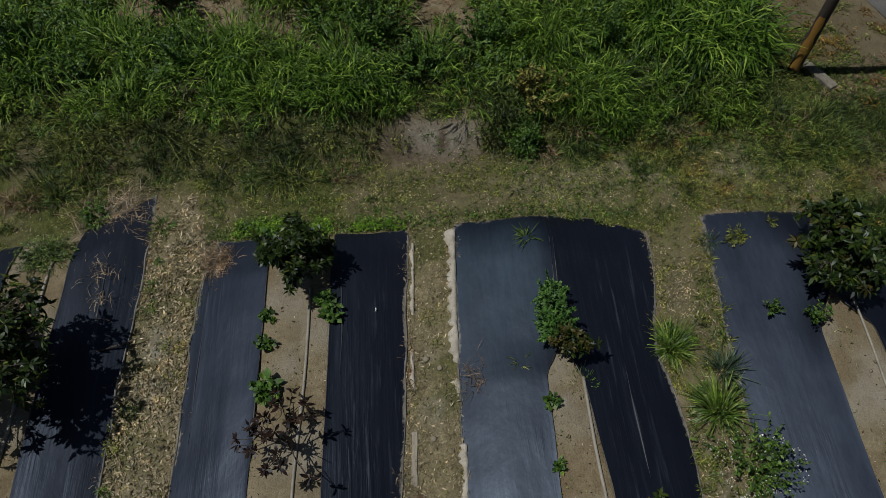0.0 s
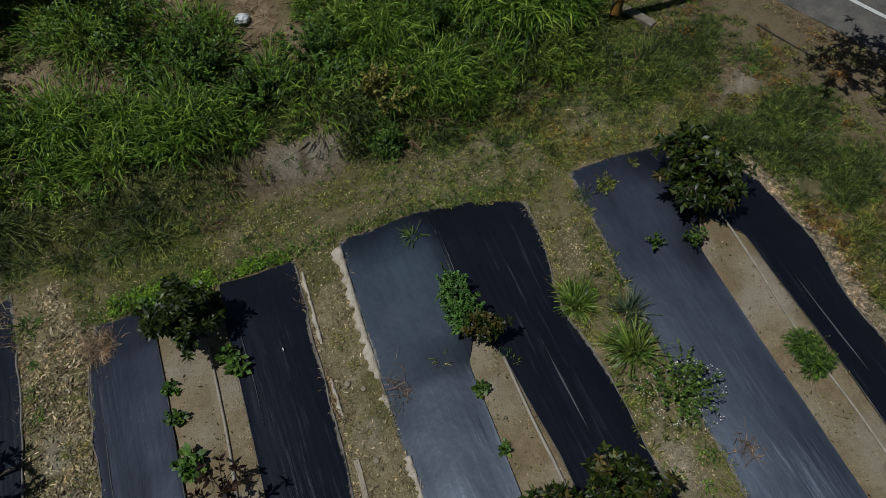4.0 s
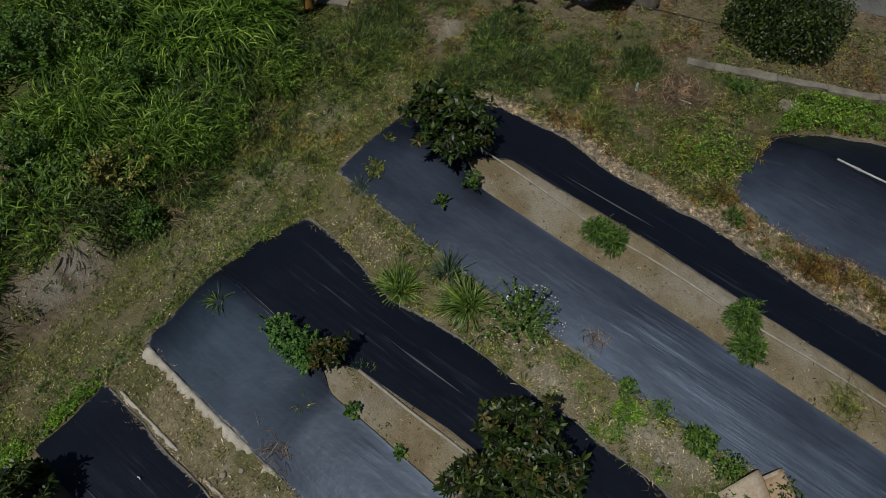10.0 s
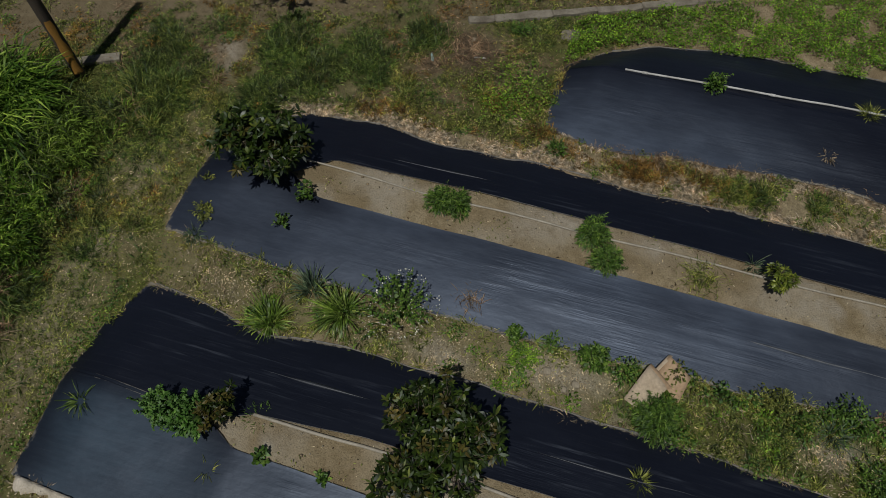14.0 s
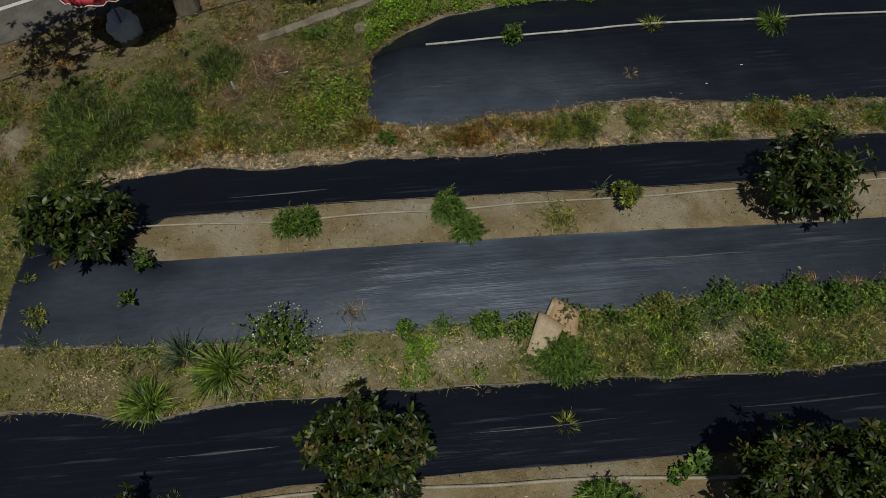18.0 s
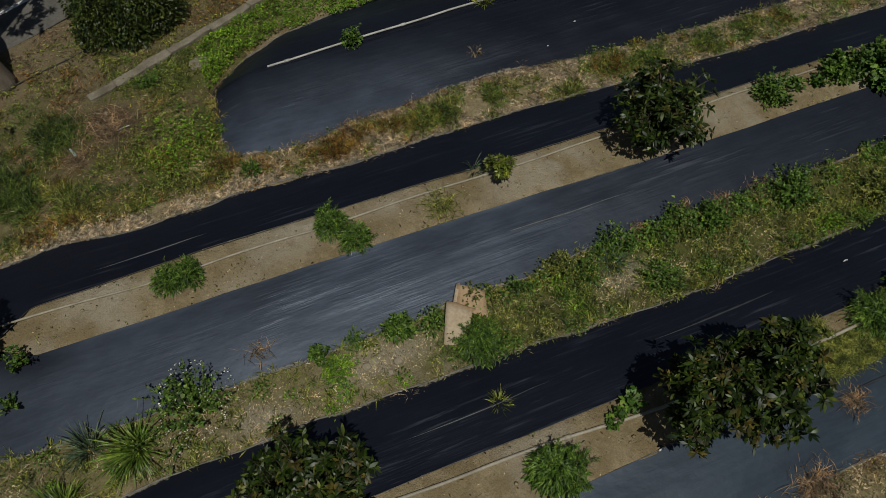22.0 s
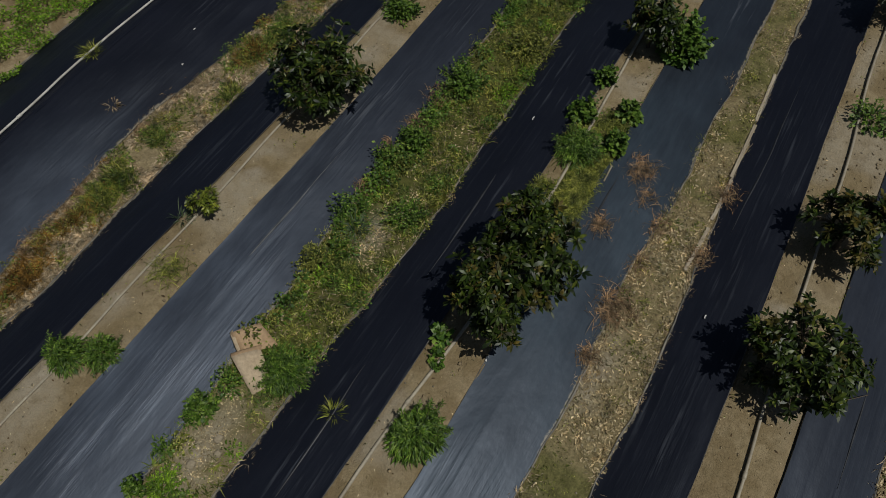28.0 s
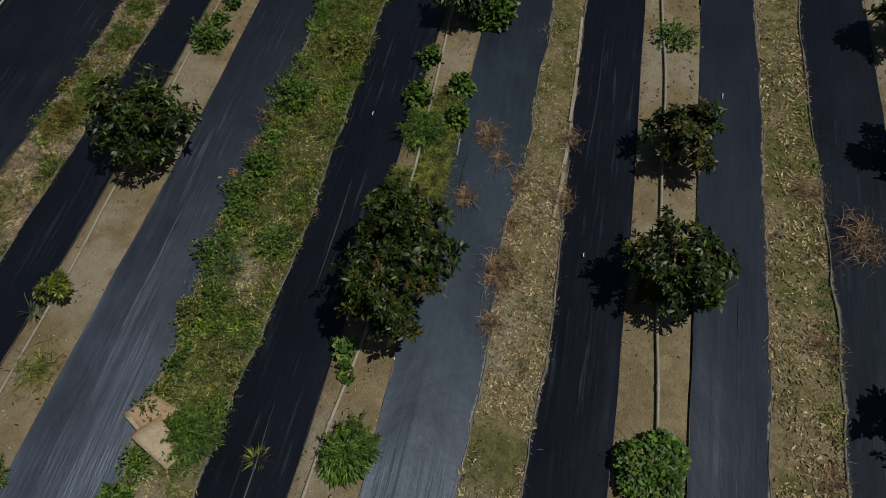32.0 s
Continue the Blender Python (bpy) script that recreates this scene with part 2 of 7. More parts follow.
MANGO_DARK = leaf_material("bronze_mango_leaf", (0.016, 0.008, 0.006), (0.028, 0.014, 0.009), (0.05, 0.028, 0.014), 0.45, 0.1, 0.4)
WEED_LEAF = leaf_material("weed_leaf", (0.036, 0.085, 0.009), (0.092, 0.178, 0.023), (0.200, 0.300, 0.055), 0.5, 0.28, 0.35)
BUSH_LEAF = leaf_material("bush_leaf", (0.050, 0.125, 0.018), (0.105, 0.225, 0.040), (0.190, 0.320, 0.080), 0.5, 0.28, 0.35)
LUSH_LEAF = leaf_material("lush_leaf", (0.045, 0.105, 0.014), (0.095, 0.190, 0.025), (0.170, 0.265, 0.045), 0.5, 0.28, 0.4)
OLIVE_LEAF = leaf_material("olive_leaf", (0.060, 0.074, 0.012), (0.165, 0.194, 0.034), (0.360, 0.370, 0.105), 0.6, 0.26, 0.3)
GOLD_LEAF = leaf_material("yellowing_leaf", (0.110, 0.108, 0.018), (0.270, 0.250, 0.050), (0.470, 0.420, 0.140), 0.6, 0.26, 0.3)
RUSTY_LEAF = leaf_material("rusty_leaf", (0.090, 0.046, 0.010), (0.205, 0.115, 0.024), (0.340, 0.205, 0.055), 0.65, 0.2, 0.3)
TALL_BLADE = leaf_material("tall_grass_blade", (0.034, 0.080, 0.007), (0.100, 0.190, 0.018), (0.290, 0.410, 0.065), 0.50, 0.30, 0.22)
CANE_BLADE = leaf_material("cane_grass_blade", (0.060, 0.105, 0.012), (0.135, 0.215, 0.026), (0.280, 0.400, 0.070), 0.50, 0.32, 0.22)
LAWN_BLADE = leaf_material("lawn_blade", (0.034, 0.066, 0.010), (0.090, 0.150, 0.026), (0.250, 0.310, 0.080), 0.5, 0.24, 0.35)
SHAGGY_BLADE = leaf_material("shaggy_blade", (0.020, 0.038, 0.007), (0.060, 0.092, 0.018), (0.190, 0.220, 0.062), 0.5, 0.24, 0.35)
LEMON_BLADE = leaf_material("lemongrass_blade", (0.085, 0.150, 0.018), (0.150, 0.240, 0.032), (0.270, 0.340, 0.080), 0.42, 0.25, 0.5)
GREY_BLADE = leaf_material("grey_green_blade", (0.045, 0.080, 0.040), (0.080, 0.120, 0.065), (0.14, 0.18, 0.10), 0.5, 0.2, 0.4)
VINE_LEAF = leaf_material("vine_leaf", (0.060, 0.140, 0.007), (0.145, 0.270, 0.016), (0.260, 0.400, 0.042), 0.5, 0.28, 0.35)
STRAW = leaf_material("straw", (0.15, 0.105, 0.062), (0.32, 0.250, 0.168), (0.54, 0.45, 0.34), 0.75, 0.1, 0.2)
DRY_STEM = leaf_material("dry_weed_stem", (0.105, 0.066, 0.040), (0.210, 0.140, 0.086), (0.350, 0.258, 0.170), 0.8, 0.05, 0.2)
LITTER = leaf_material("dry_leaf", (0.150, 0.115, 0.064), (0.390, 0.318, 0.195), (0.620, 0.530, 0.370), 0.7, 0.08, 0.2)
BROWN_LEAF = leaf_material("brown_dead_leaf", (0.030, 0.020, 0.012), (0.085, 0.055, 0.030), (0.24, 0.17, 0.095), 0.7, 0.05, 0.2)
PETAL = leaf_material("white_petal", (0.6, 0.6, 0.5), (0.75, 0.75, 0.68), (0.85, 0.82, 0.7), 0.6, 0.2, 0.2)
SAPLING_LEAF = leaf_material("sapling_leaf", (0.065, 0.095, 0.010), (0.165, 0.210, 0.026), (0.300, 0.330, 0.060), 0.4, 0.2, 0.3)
BARK = plain_material("bark", (0.075, 0.055, 0.038), (0.15, 0.115, 0.08), 6.0, 0.9, 0.8, 0.02, stretch=(1, 1, 0.3))
PALE_BARK = plain_material("pale_bark", (0.12, 0.095, 0.07), (0.24, 0.20, 0.15), 4.0, 0.9, 0.9, 0.03, stretch=(1, 1, 0.4))
STEM = plain_material("green_stem", (0.06, 0.08, 0.03), (0.11, 0.11, 0.045), 9.0, 0.7)
STONE = plain_material("stone", (0.17, 0.145, 0.10), (0.29, 0.255, 0.19), 3.0, 0.9, 0.5, 0.01, island=0.45)
CLOD = plain_material("dry_clod", (0.235, 0.178, 0.102), (0.37, 0.295, 0.185), 3.0, 0.95, 0.5, 0.01, island=0.25)
CONCRETE = plain_material("concrete", (0.135, 0.112, 0.078), (0.29, 0.255, 0.19), 2.6, 0.9, 0.6, 0.012)
MORTAR = plain_material("pale_mortar", (0.38, 0.325, 0.235), (0.66, 0.58, 0.46), 3.5, 0.95, 0.7, 0.02)
BOARD = plain_material("weathered_board", (0.27, 0.22, 0.155), (0.46, 0.40, 0.30), 3.0, 0.85, 0.5, 0.008, stretch=(4, 0.4, 1))
PIPE_GREY = plain_material("weathered_pipe", (0.26, 0.225, 0.165), (0.42, 0.37, 0.28), 3.0, 0.6, 0.2, 0.004)
PIPE_DARK = plain_material("black_tube", (0.02, 0.019, 0.017), (0.06, 0.055, 0.045), 3.0, 0.55, 0.2, 0.004)
PIPE_WHITE = plain_material("white_pipe", (0.34, 0.32, 0.28), (0.60, 0.58, 0.53), 2.5, 0.45, 0.15, 0.003)
CARD = plain_material("cardboard", (0.36, 0.235, 0.130), (0.47, 0.325, 0.195), 2.2, 0.9, 0.2, 0.004)
CARD_PALE = plain_material("faded_cardboard", (0.43, 0.33, 0.215), (0.53, 0.42, 0.29), 2.2, 0.9, 0.2, 0.004)
CANVAS = plain_material("red_canvas", (0.50, 0.042, 0.058), (0.60, 0.062, 0.075), 2.0, 0.7, 0.15, 0.004)
TRIM = plain_material("white_trim", (0.72, 0.70, 0.66), (0.8, 0.78, 0.75), 6.0, 0.7, 0.1, 0.002)
STEEL = plain_material("painted_steel", (0.10, 0.10, 0.105), (0.17, 0.17, 0.17), 6.0, 0.45, 0.1, 0.002, metal=0.6)
TARP = plain_material("grey_tarpaulin", (0.50, 0.52, 0.56), (0.66, 0.68, 0.72), 3.0, 0.5, 0.4, 0.02)
PLASTIC = plain_material("white_plastic", (0.62, 0.64, 0.64), (0.82, 0.83, 0.82), 5.0, 0.35, 0.3, 0.01)
SMOKE = plain_material("grey_plastic", (0.16, 0.17, 0.18), (0.28, 0.29, 0.30), 5.0, 0.35, 0.3, 0.01)
BOTTLE = plain_material("pale_green_plastic", (0.25, 0.38, 0.33), (0.42, 0.52, 0.46), 5.0, 0.2, 0.1, 0.004)
CREOSOTE = plain_material("creosoted_wood", (0.035, 0.026, 0.019), (0.085, 0.062, 0.042), 4.0, 0.85, 0.6, 0.012, stretch=(1, 1, 0.2))
AMBER = plain_material("amber_paint", (0.42, 0.215, 0.035), (0.30, 0.145, 0.03), 4.0, 0.7, 0.4, 0.008, stretch=(1, 1, 0.3))
ASPHALT = plain_material("asphalt", (0.085, 0.078, 0.068), (0.150, 0.138, 0.118), 2.0, 0.9, 0.6, 0.008)
ROAD_PAINT = plain_material("road_paint", (0.55, 0.54, 0.50), (0.72, 0.71, 0.67), 5.0, 0.8, 0.3, 0.003)


# ---- mesh tools ----
Z = np.array([0.0, 0.0, 1.0])


def smooth(a, b, x):
    s = np.clip((np.asarray(x, float) - a) / (b - a), 0, 1)
    return s * s * (3 - 2 * s)


def wander(u, v, size, seed=0):
    """Smooth noise from 0 to 1 over the plan, with lumps of the given size."""
    x, y = np.asarray(u, float) / size + 37.3 * seed, np.asarray(v, float) / size + 91.7 * seed
    i, j = np.floor(x), np.floor(y)
    fx, fy = x - i, y - j
    fx, fy = fx * fx * (3 - 2 * fx), fy * fy * (3 - 2 * fy)

    def lattice(a, b):
        w = np.sin(a * 127.1 + b * 311.7 + seed * 17.0) * 43758.5453
        return w - np.floor(w)

    low = lattice(i, j) * (1 - fx) + lattice(i + 1, j) * fx
    high = lattice(i, j + 1) * (1 - fx) + lattice(i + 1, j + 1) * fx
    return low * (1 - fy) + high * fy


def unit(a):
    return a / np.maximum(np.linalg.norm(a, axis=-1, keepdims=True), 1e-9)


def build(name, verts, faces, material, soft=True):
    """A mesh from arrays of vertices and of quads or triangles."""
    me = bpy.data.meshes.new(name)
    verts, faces = np.asarray(verts, np.float32), np.asarray(faces, np.int32)
    n, k = faces.shape
    me.vertices.add(len(verts))
    me.vertices.foreach_set("co", verts.ravel())
    me.loops.add(n * k)
    me.loops.foreach_set("vertex_index", faces.ravel())
    me.polygons.add(n)
    me.polygons.foreach_set("loop_start", np.arange(0, n * k, k, dtype=np.int32))
    me.polygons.foreach_set("use_smooth", np.full(n, soft))
    me.update(calc_edges=True)
    me.materials.append(material)
    return me


def joined(pieces):
    """Several (verts, quads) as one."""
    out_v, out_f, base = [], [], 0
    for v, q in pieces:
        out_v.append(v)
        out_f.append(np.asarray(q) + base)
        base += len(v)
    return np.concatenate(out_v), np.concatenate(out_f)


def thing(name, loc, label, category, group="", kind=""):
    ob = new(name)
    ob.empty_display_size = 0.2
    ob.location = loc
    return tagged(ob, label, category, group, kind)


def part(name, geometry, material, parent, label="", soft=True):
    ob = new(name, build(name, *geometry, material, soft))
    ob.parent = parent
    return tagged(ob, label)


def single(name, geometry, material, loc, label, category, group="", kind="", soft=True):
    ob = new(name, build(name, *geometry, material, soft))
    ob.location = loc
    return tagged(ob, label, category, group, kind)


BLADE = (0.75, 1.0, 0.8, 0.04)
LANCE = (0.25, 1.0, 0.85, 0.05)
SHORT = (0.3, 1.0, 0.06)
OVAL = (0.3, 1.0, 0.12)


def ribbons(p, d, length, width, droop, outline, fold=0.0, twist=0.5, arch=0.0):
    """Blades and leaves: from p along d, bending down and outwards, with the outline as widths from foot to tip; each is turned a little about its own line."""
    n, k = len(p), len(outline)
    s = np.linspace(0, 1, k)
    side = np.cross(d, Z)
    flat = np.linalg.norm(side, axis=1) < 0.05
    side[flat] = (1, 0, 0)
    side = unit(side)
    nrm = np.cross(side, d)
    roll = np.random.default_rng(n).normal(0, twist, n)[:, None]
    side, nrm = side * np.cos(roll) + nrm * np.sin(roll), nrm * np.cos(roll) - side * np.sin(roll)
    length, width, droop = (np.broadcast_to(a, n) for a in (length, width, droop))
    mid = p[:, None] + d[:, None] * (length[:, None] * s)[..., None]
    mid[..., 2] -= (droop * length)[:, None] * s**2
    if arch:
        out = unit(d * (1, 1, 0))
        mid = mid + out[:, None] * (arch * length[:, None] * s**2)[..., None]
    half = (0.5 * width[:, None] * np.array(outline))[..., None]
    left, right = mid - side[:, None] * half, mid + side[:, None] * half
    cols = [left, mid - nrm[:, None] * half * fold, right] if fold else [left, right]
    c = len(cols)
    verts = np.stack(cols, 2).reshape(-1, 3)
    start = (np.arange(n) * k * c)[:, None, None] + (np.arange(k - 1) * c)[None, :, None] + np.arange(c - 1)[None, None, :]
    faces = np.stack([start, start + 1, start + c + 1, start + c], -1).reshape(-1, 4)
    return verts, faces


def tube(points, radii, sides=8):
    """A round rod through the points."""
    pts, radii = np.asarray(points, float), np.broadcast_to(radii, len(points))
    way = unit(np.gradient(pts, axis=0))
    a = np.where(np.abs(way[:, 2:]) > 0.9, np.array([[1.0, 0, 0]]), Z[None])
    e1 = unit(np.cross(way, a))
    e2 = np.cross(way, e1)
    ang = np.linspace(0, 2 * np.pi, sides, endpoint=False)
    ring = e1[:, None] * np.cos(ang)[None, :, None] + e2[:, None] * np.sin(ang)[None, :, None]
    verts = (pts[:, None] + ring * radii[:, None, None]).reshape(-1, 3)
    k = len(pts)
    i = np.arange(k - 1)[:, None] * sides
    j = np.arange(sides)[None]
    faces = np.stack([i + j, i + (j + 1) % sides, i + sides + (j + 1) % sides, i + sides + j], -1).reshape(-1, 4)
    ends = [verts, pts[:1], pts[-1:]]
    n = len(verts)
    caps = [[b + (q + 1) % sides, b + q, c, c] for b, c in ((0, n), ((k - 1) * sides, n + 1)) for q in range(sides)]
    caps = [[x[0], x[1], x[2], x[2]] for x in caps]
    return np.concatenate(ends), np.concatenate([faces, np.array(caps)])


def tube_open(points, radii, sides=8):
    v, q = tube(points, radii, sides)
    return v[:-2], q[: (len(points) - 1) * sides]


def slab_box(cx, cy, cz, sx, sy, sz, turn=0.0, bevel=0.01):
    """A block with bevelled edges, turned about z, as quads."""
    bm = bmesh.new()
    bmesh.ops.create_cube(bm, size=1, matrix=Matrix.Diagonal((sx, sy, sz, 1)))
    if bevel:
        bmesh.ops.bevel(bm, geom=bm.edges[:], offset=bevel, segments=1, affect="EDGES")
    bm.transform(pose(cx, cy, cz, 0, 0, turn))
    return bm


def from_bm(name, bm, material, soft=False):
    me = bpy.data.meshes.new(name)
    bm.to_mesh(me)
    bm.free()
    me.materials.append(material)
    for q in me.polygons:
        q.use_smooth = soft
    return me


def part_bm(name, bm, material, parent, label="", soft=False):
    ob = new(name, from_bm(name, bm, material, soft))
    ob.parent = parent
    return tagged(ob, label)


def stone_mesh(radius, seed, squash=0.6):
    bm = bmesh.new()
    bmesh.ops.create_icosphere(bm, subdivisions=2, radius=radius)
    for w in bm.verts:
        w.co *= 1 + 0.45 * (noise.noise(w.co * (1.6 / radius) + Vector((seed * 3.1, 0, 0))))
        w.co.z *= squash
    return bm


# ---- the plan: planting rows run along y ----
U = 1.6  # metres in one step of the plan


def edge(*pairs):
    pairs = sorted(pairs)
    return np.array([p[0] for p in pairs]) * U, np.array([p[1] for p in pairs]) * U


def at_v(line, v):
    return np.interp(v, *line)


SOUTH = -15.0
BEDS = {
    "a": dict(L=edge((SOUTH, -6.0), (5.2, -6.1)), l=edge((SOUTH, -4.95), (-9, -5.0), (2, -5.2), (5.2, -5.2)),
              r=edge((SOUTH, -4.0), (-9.0, -4.2), (-4, -4.38), (2.07, -4.48), (4.9, -4.42), (5.8, -4.42)),
              R=edge((SOUTH, -3.2), (-9.5, -3.35), (-7.8, -3.44), (-5.7, -3.54), (-4.1, -3.64), (1.9, -3.66), (3.0, -3.64), (3.9, -3.59), (5.8, -3.57)),
              head=((-8.3, 8.0), (-7.2, 8.2), (-5.7, 9.15)), rise=0.32),
    "b": dict(L=edge((SOUTH, -2.6), (-9.4, -2.74), (-5.4, -2.86), (-3.6, -2.89), (-2.5, -2.87), (1.7, -2.9), (3.5, -2.87), (4.2, -2.84), (4.95, -2.66)),
              l=edge((SOUTH, -1.8), (-8.6, -1.9), (-5, -1.99), (-2.5, -2.01), (1.7, -2.02), (3.9, -1.97), (5, -1.95)),
              r=edge((SOUTH, -0.95), (-9, -1.1), (-5.2, -1.23), (-2.4, -1.28), (1.7, -1.25), (3.5, -1.19), (5, -1.17)),
              R=edge((SOUTH, -0.1), (-8.7, -0.28), (-6.9, -0.36), (-5.2, -0.44), (-3.55, -0.53), (-1.8, -0.49), (1.6, -0.42), (2.6, -0.36), (3.2, -0.32), (4.1, -0.26), (5, -0.24)),
              head=((-4.6, 7.8), (-0.4, 7.78)), rise=0.32),
    "c": dict(L=edge((SOUTH, 0.25), (-8.2, 0.17), (-5.75, 0.14), (-4.6, 0.22), (-3.0, 0.12), (-1.6, 0.15), (1.5, 0.23), (2.5, 0.28), (4.2, 0.3), (5, 0.38)),
              l=edge((SOUTH, 1.1), (-7.2, 1.07), (-5.1, 1.02), (-3, 1.07), (-1.3, 1.04), (1.4, 1.21), (2.7, 1.25), (3.15, 1.50), (5, 1.62)),
              r=edge((SOUTH, 1.65), (-7.7, 1.65), (-3, 1.69), (0, 1.72), (1.4, 1.75), (2.6, 1.66), (3.15, 1.46), (5, 1.58)),
              R=edge((SOUTH, 2.6), (-7.5, 2.62), (-4.2, 2.55), (-3.0, 2.6), (-1.4, 2.68), (0.5, 2.73), (1.2, 2.72), (2.0, 2.76), (2.5, 2.7), (3.0, 2.63), (3.6, 2.76), (4.1, 2.82), (4.7, 2.85)),
              head=((0.4, 7.85), (2.3, 7.92), (3.55, 7.75), (4.56, 7.35)), rise=0.34),
    "d": dict(L=edge((SOUTH, 3.55), (-7.9, 3.53), (-5.5, 3.5), (-4, 3.52), (-3.3, 3.54), (-2.4, 3.45), (-0.3, 3.43), (0.4, 3.43), (1.9, 3.44), (2.9, 3.46), (3.6, 3.55), (4.75, 3.6)),
              l=edge((SOUTH, 4.25), (-7.2, 4.31), (-5, 4.32), (-2.8, 4.39), (0, 4.45), (3.0, 4.47), (3.5, 4.76), (5, 4.79)),
              r=edge((SOUTH, 5.0), (-7, 5.0), (-4.9, 4.99), (-3, 5.04), (-0.3, 5.11), (1.0, 5.14), (3.0, 5.10), (3.5, 4.72), (5, 4.75)),
              R=edge((SOUTH, 5.7), (-6.7, 5.78), (-4.9, 5.84), (-3, 5.91), (-0.85, 5.89), (0.3, 5.96), (1.0, 5.89), (1.7, 5.9), (2.6, 6.02), (3.7, 5.92), (4.3, 5.62), (4.75, 5.3)),
              head=((5.7, 7.66), (6.9, 7.68), (8.5, 7.5)), rise=0.34),
    "e": dict(L=edge((SOUTH, 6.3), (-6.4, 6.42), (-5, 6.5), (-3.3, 6.66), (-2.3, 6.6), (-1.36, 6.57), (-0.9, 6.5), (-0.33, 6.43), (0.42, 6.62)),
              l=edge((SOUTH, 7.73), (-6.2, 7.75), (0.4, 7.75)), r=edge((SOUTH, 7.69), (-6.2, 7.71), (0.4, 7.71)),
              R=edge((SOUTH, 9.2), (-6.9, 8.98), (-3.5, 8.87), (-1.9, 8.8), (-0.9, 8.66), (-0.1, 8.28), (0.2, 8.05), (0.5, 7.8)),
              head=((10.3, 0.72), (12.3, 0.76), (12.9, 0.5), (13.5, -0.2)), rise=0.42),
}


def head_of(b, u):
    return np.interp(u, [p[0] for p in b["head"]], [p[1] for p in b["head"]])


def bed_rise(u, v):
    """The height of the raised beds over the paths."""
    z = np.zeros(np.broadcast(u, v).shape)
    for b in BEDS.values():
        left, inner_left, inner_right, right = (at_v(b[k], v) for k in "LlrR")
        p = np.clip(np.minimum((u - left) / (inner_left - left), (right - u) / (right - inner_right)), 0, 1)
        z = np.maximum(z, b["rise"] * (0.55 * p + 0.45 * np.sin(p * np.pi / 2)) * np.clip((head_of(b, u) - v) / 0.9, 0, 1) ** 0.7)
    return z


def on_mat(u, v, inset=0.0):
    """Where the weed mats lie."""
    hit = np.zeros(np.broadcast(u, v).shape, bool)
    for b in BEDS.values():
        left, inner_left, inner_right, right = (at_v(b[k], v) for k in "LlrR")
        side = ((u > left + inset) & (u < inner_left - inset * (inner_right - inner_left > 0.1))) | ((u > inner_right + inset * (inner_right - inner_left > 0.1)) & (u < right - inset))
        hit |= side & (v < head_of(b, u) - inset)
    return hit


def between(u, v, a, b):
    """Inside the path between the beds a and b."""
    return (u > at_v(BEDS[a]["R"], v)) & (u < at_v(BEDS[b]["L"], v))


def soil_row(u, v):
    hit = np.zeros(np.broadcast(u, v).shape, bool)
    for b in BEDS.values():
        inner_left, inner_right = at_v(b["l"], v), at_v(b["r"], v)
        hit |= (u > inner_left) & (u < inner_right) & (v < head_of(b, u))
    return hit


def kerb_u(v):
    return np.interp(v, [-12.0, -5.1, 3.2, 13.4, 20.0], [20.2, 17.0, 13.35, 8.64, 5.6])


def headland(v, u):
    """Past the heads of the beds: 1 there, 0 among the rows."""
    first = np.interp(u, [-9, -7.2, -5.7, -4.9, -4.5, 0, 2.3, 4.6, 5.5, 8.5, 9.6, 10.0, 12.4, 14.5], [7.9, 8.2, 9.1, 9.1, 7.8, 7.8, 7.95, 7.3, 7.7, 7.5, 5.9, 0.7, 0.6, -1.5])
    return v > first


def bank(u, v):
    """The grassy bank north of the field."""
    foot = 9.55 + 0.35 * (wander(u, 0 * v, 1.7, 5) - 0.5)
    return 0.5 * smooth(foot, foot + 1.0, v) * (1 - smooth(3.5, 7.5, u)) + 0.35 * smooth(12.5, 17, v) * (1 - smooth(5, 8, u))


def bare_north(u, v):
    """Gaps in the growth on the bank: 0 in the gaps."""
    spots = ((-4.6, 14.2, 0.9, 0.6), (-3.3, 13.5, 0.8, 0.6), (0.65, 14.6, 0.7, 1.3), (0.35, 9.95, 1.2, 0.58), (-1.2, 15.5, 0.6, 0.8), (-6.5, 14.3, 0.6, 0.5), (1.4, 13.2, 0.4, 0.6))
    keep = np.ones(np.broadcast(u, v).shape)
    for a, b, c, d in spots:
        keep = keep * (1 - np.exp(-(((u - a) / c) ** 4 + ((v - b) / d) ** 4)))
    return keep


def ground_z(u, v):
    rough = 0.05 * (wander(u, v, 0.9, 1) - 0.5) + 0.025 * (wander(u, v, 0.3, 2) - 0.5)
    quiet = np.where(soil_row(u, v), 0.5, 1.0)
    return bed_rise(u, v) + bank(u, v) + rough * quiet - np.where(on_mat(u, v, 0.04), 0.05, 0.0)


def top_z(u, v):
    """The height of whatever lies on the ground at a place: mat or soil."""
    u, v = np.asarray(u, float), np.asarray(v, float)
    return np.where(on_mat(u, v), bed_rise(u, v) + 0.025, ground_z(u, v))


# ---- ground ----
def spaced(lo, hi, step, far):
    near = np.arange(lo, hi + step / 2, step)
    out = np.array([1, 3, 7, 15, 30, 60, 120, 250, far])
    return np.concatenate([lo - out[::-1], near, hi + out])


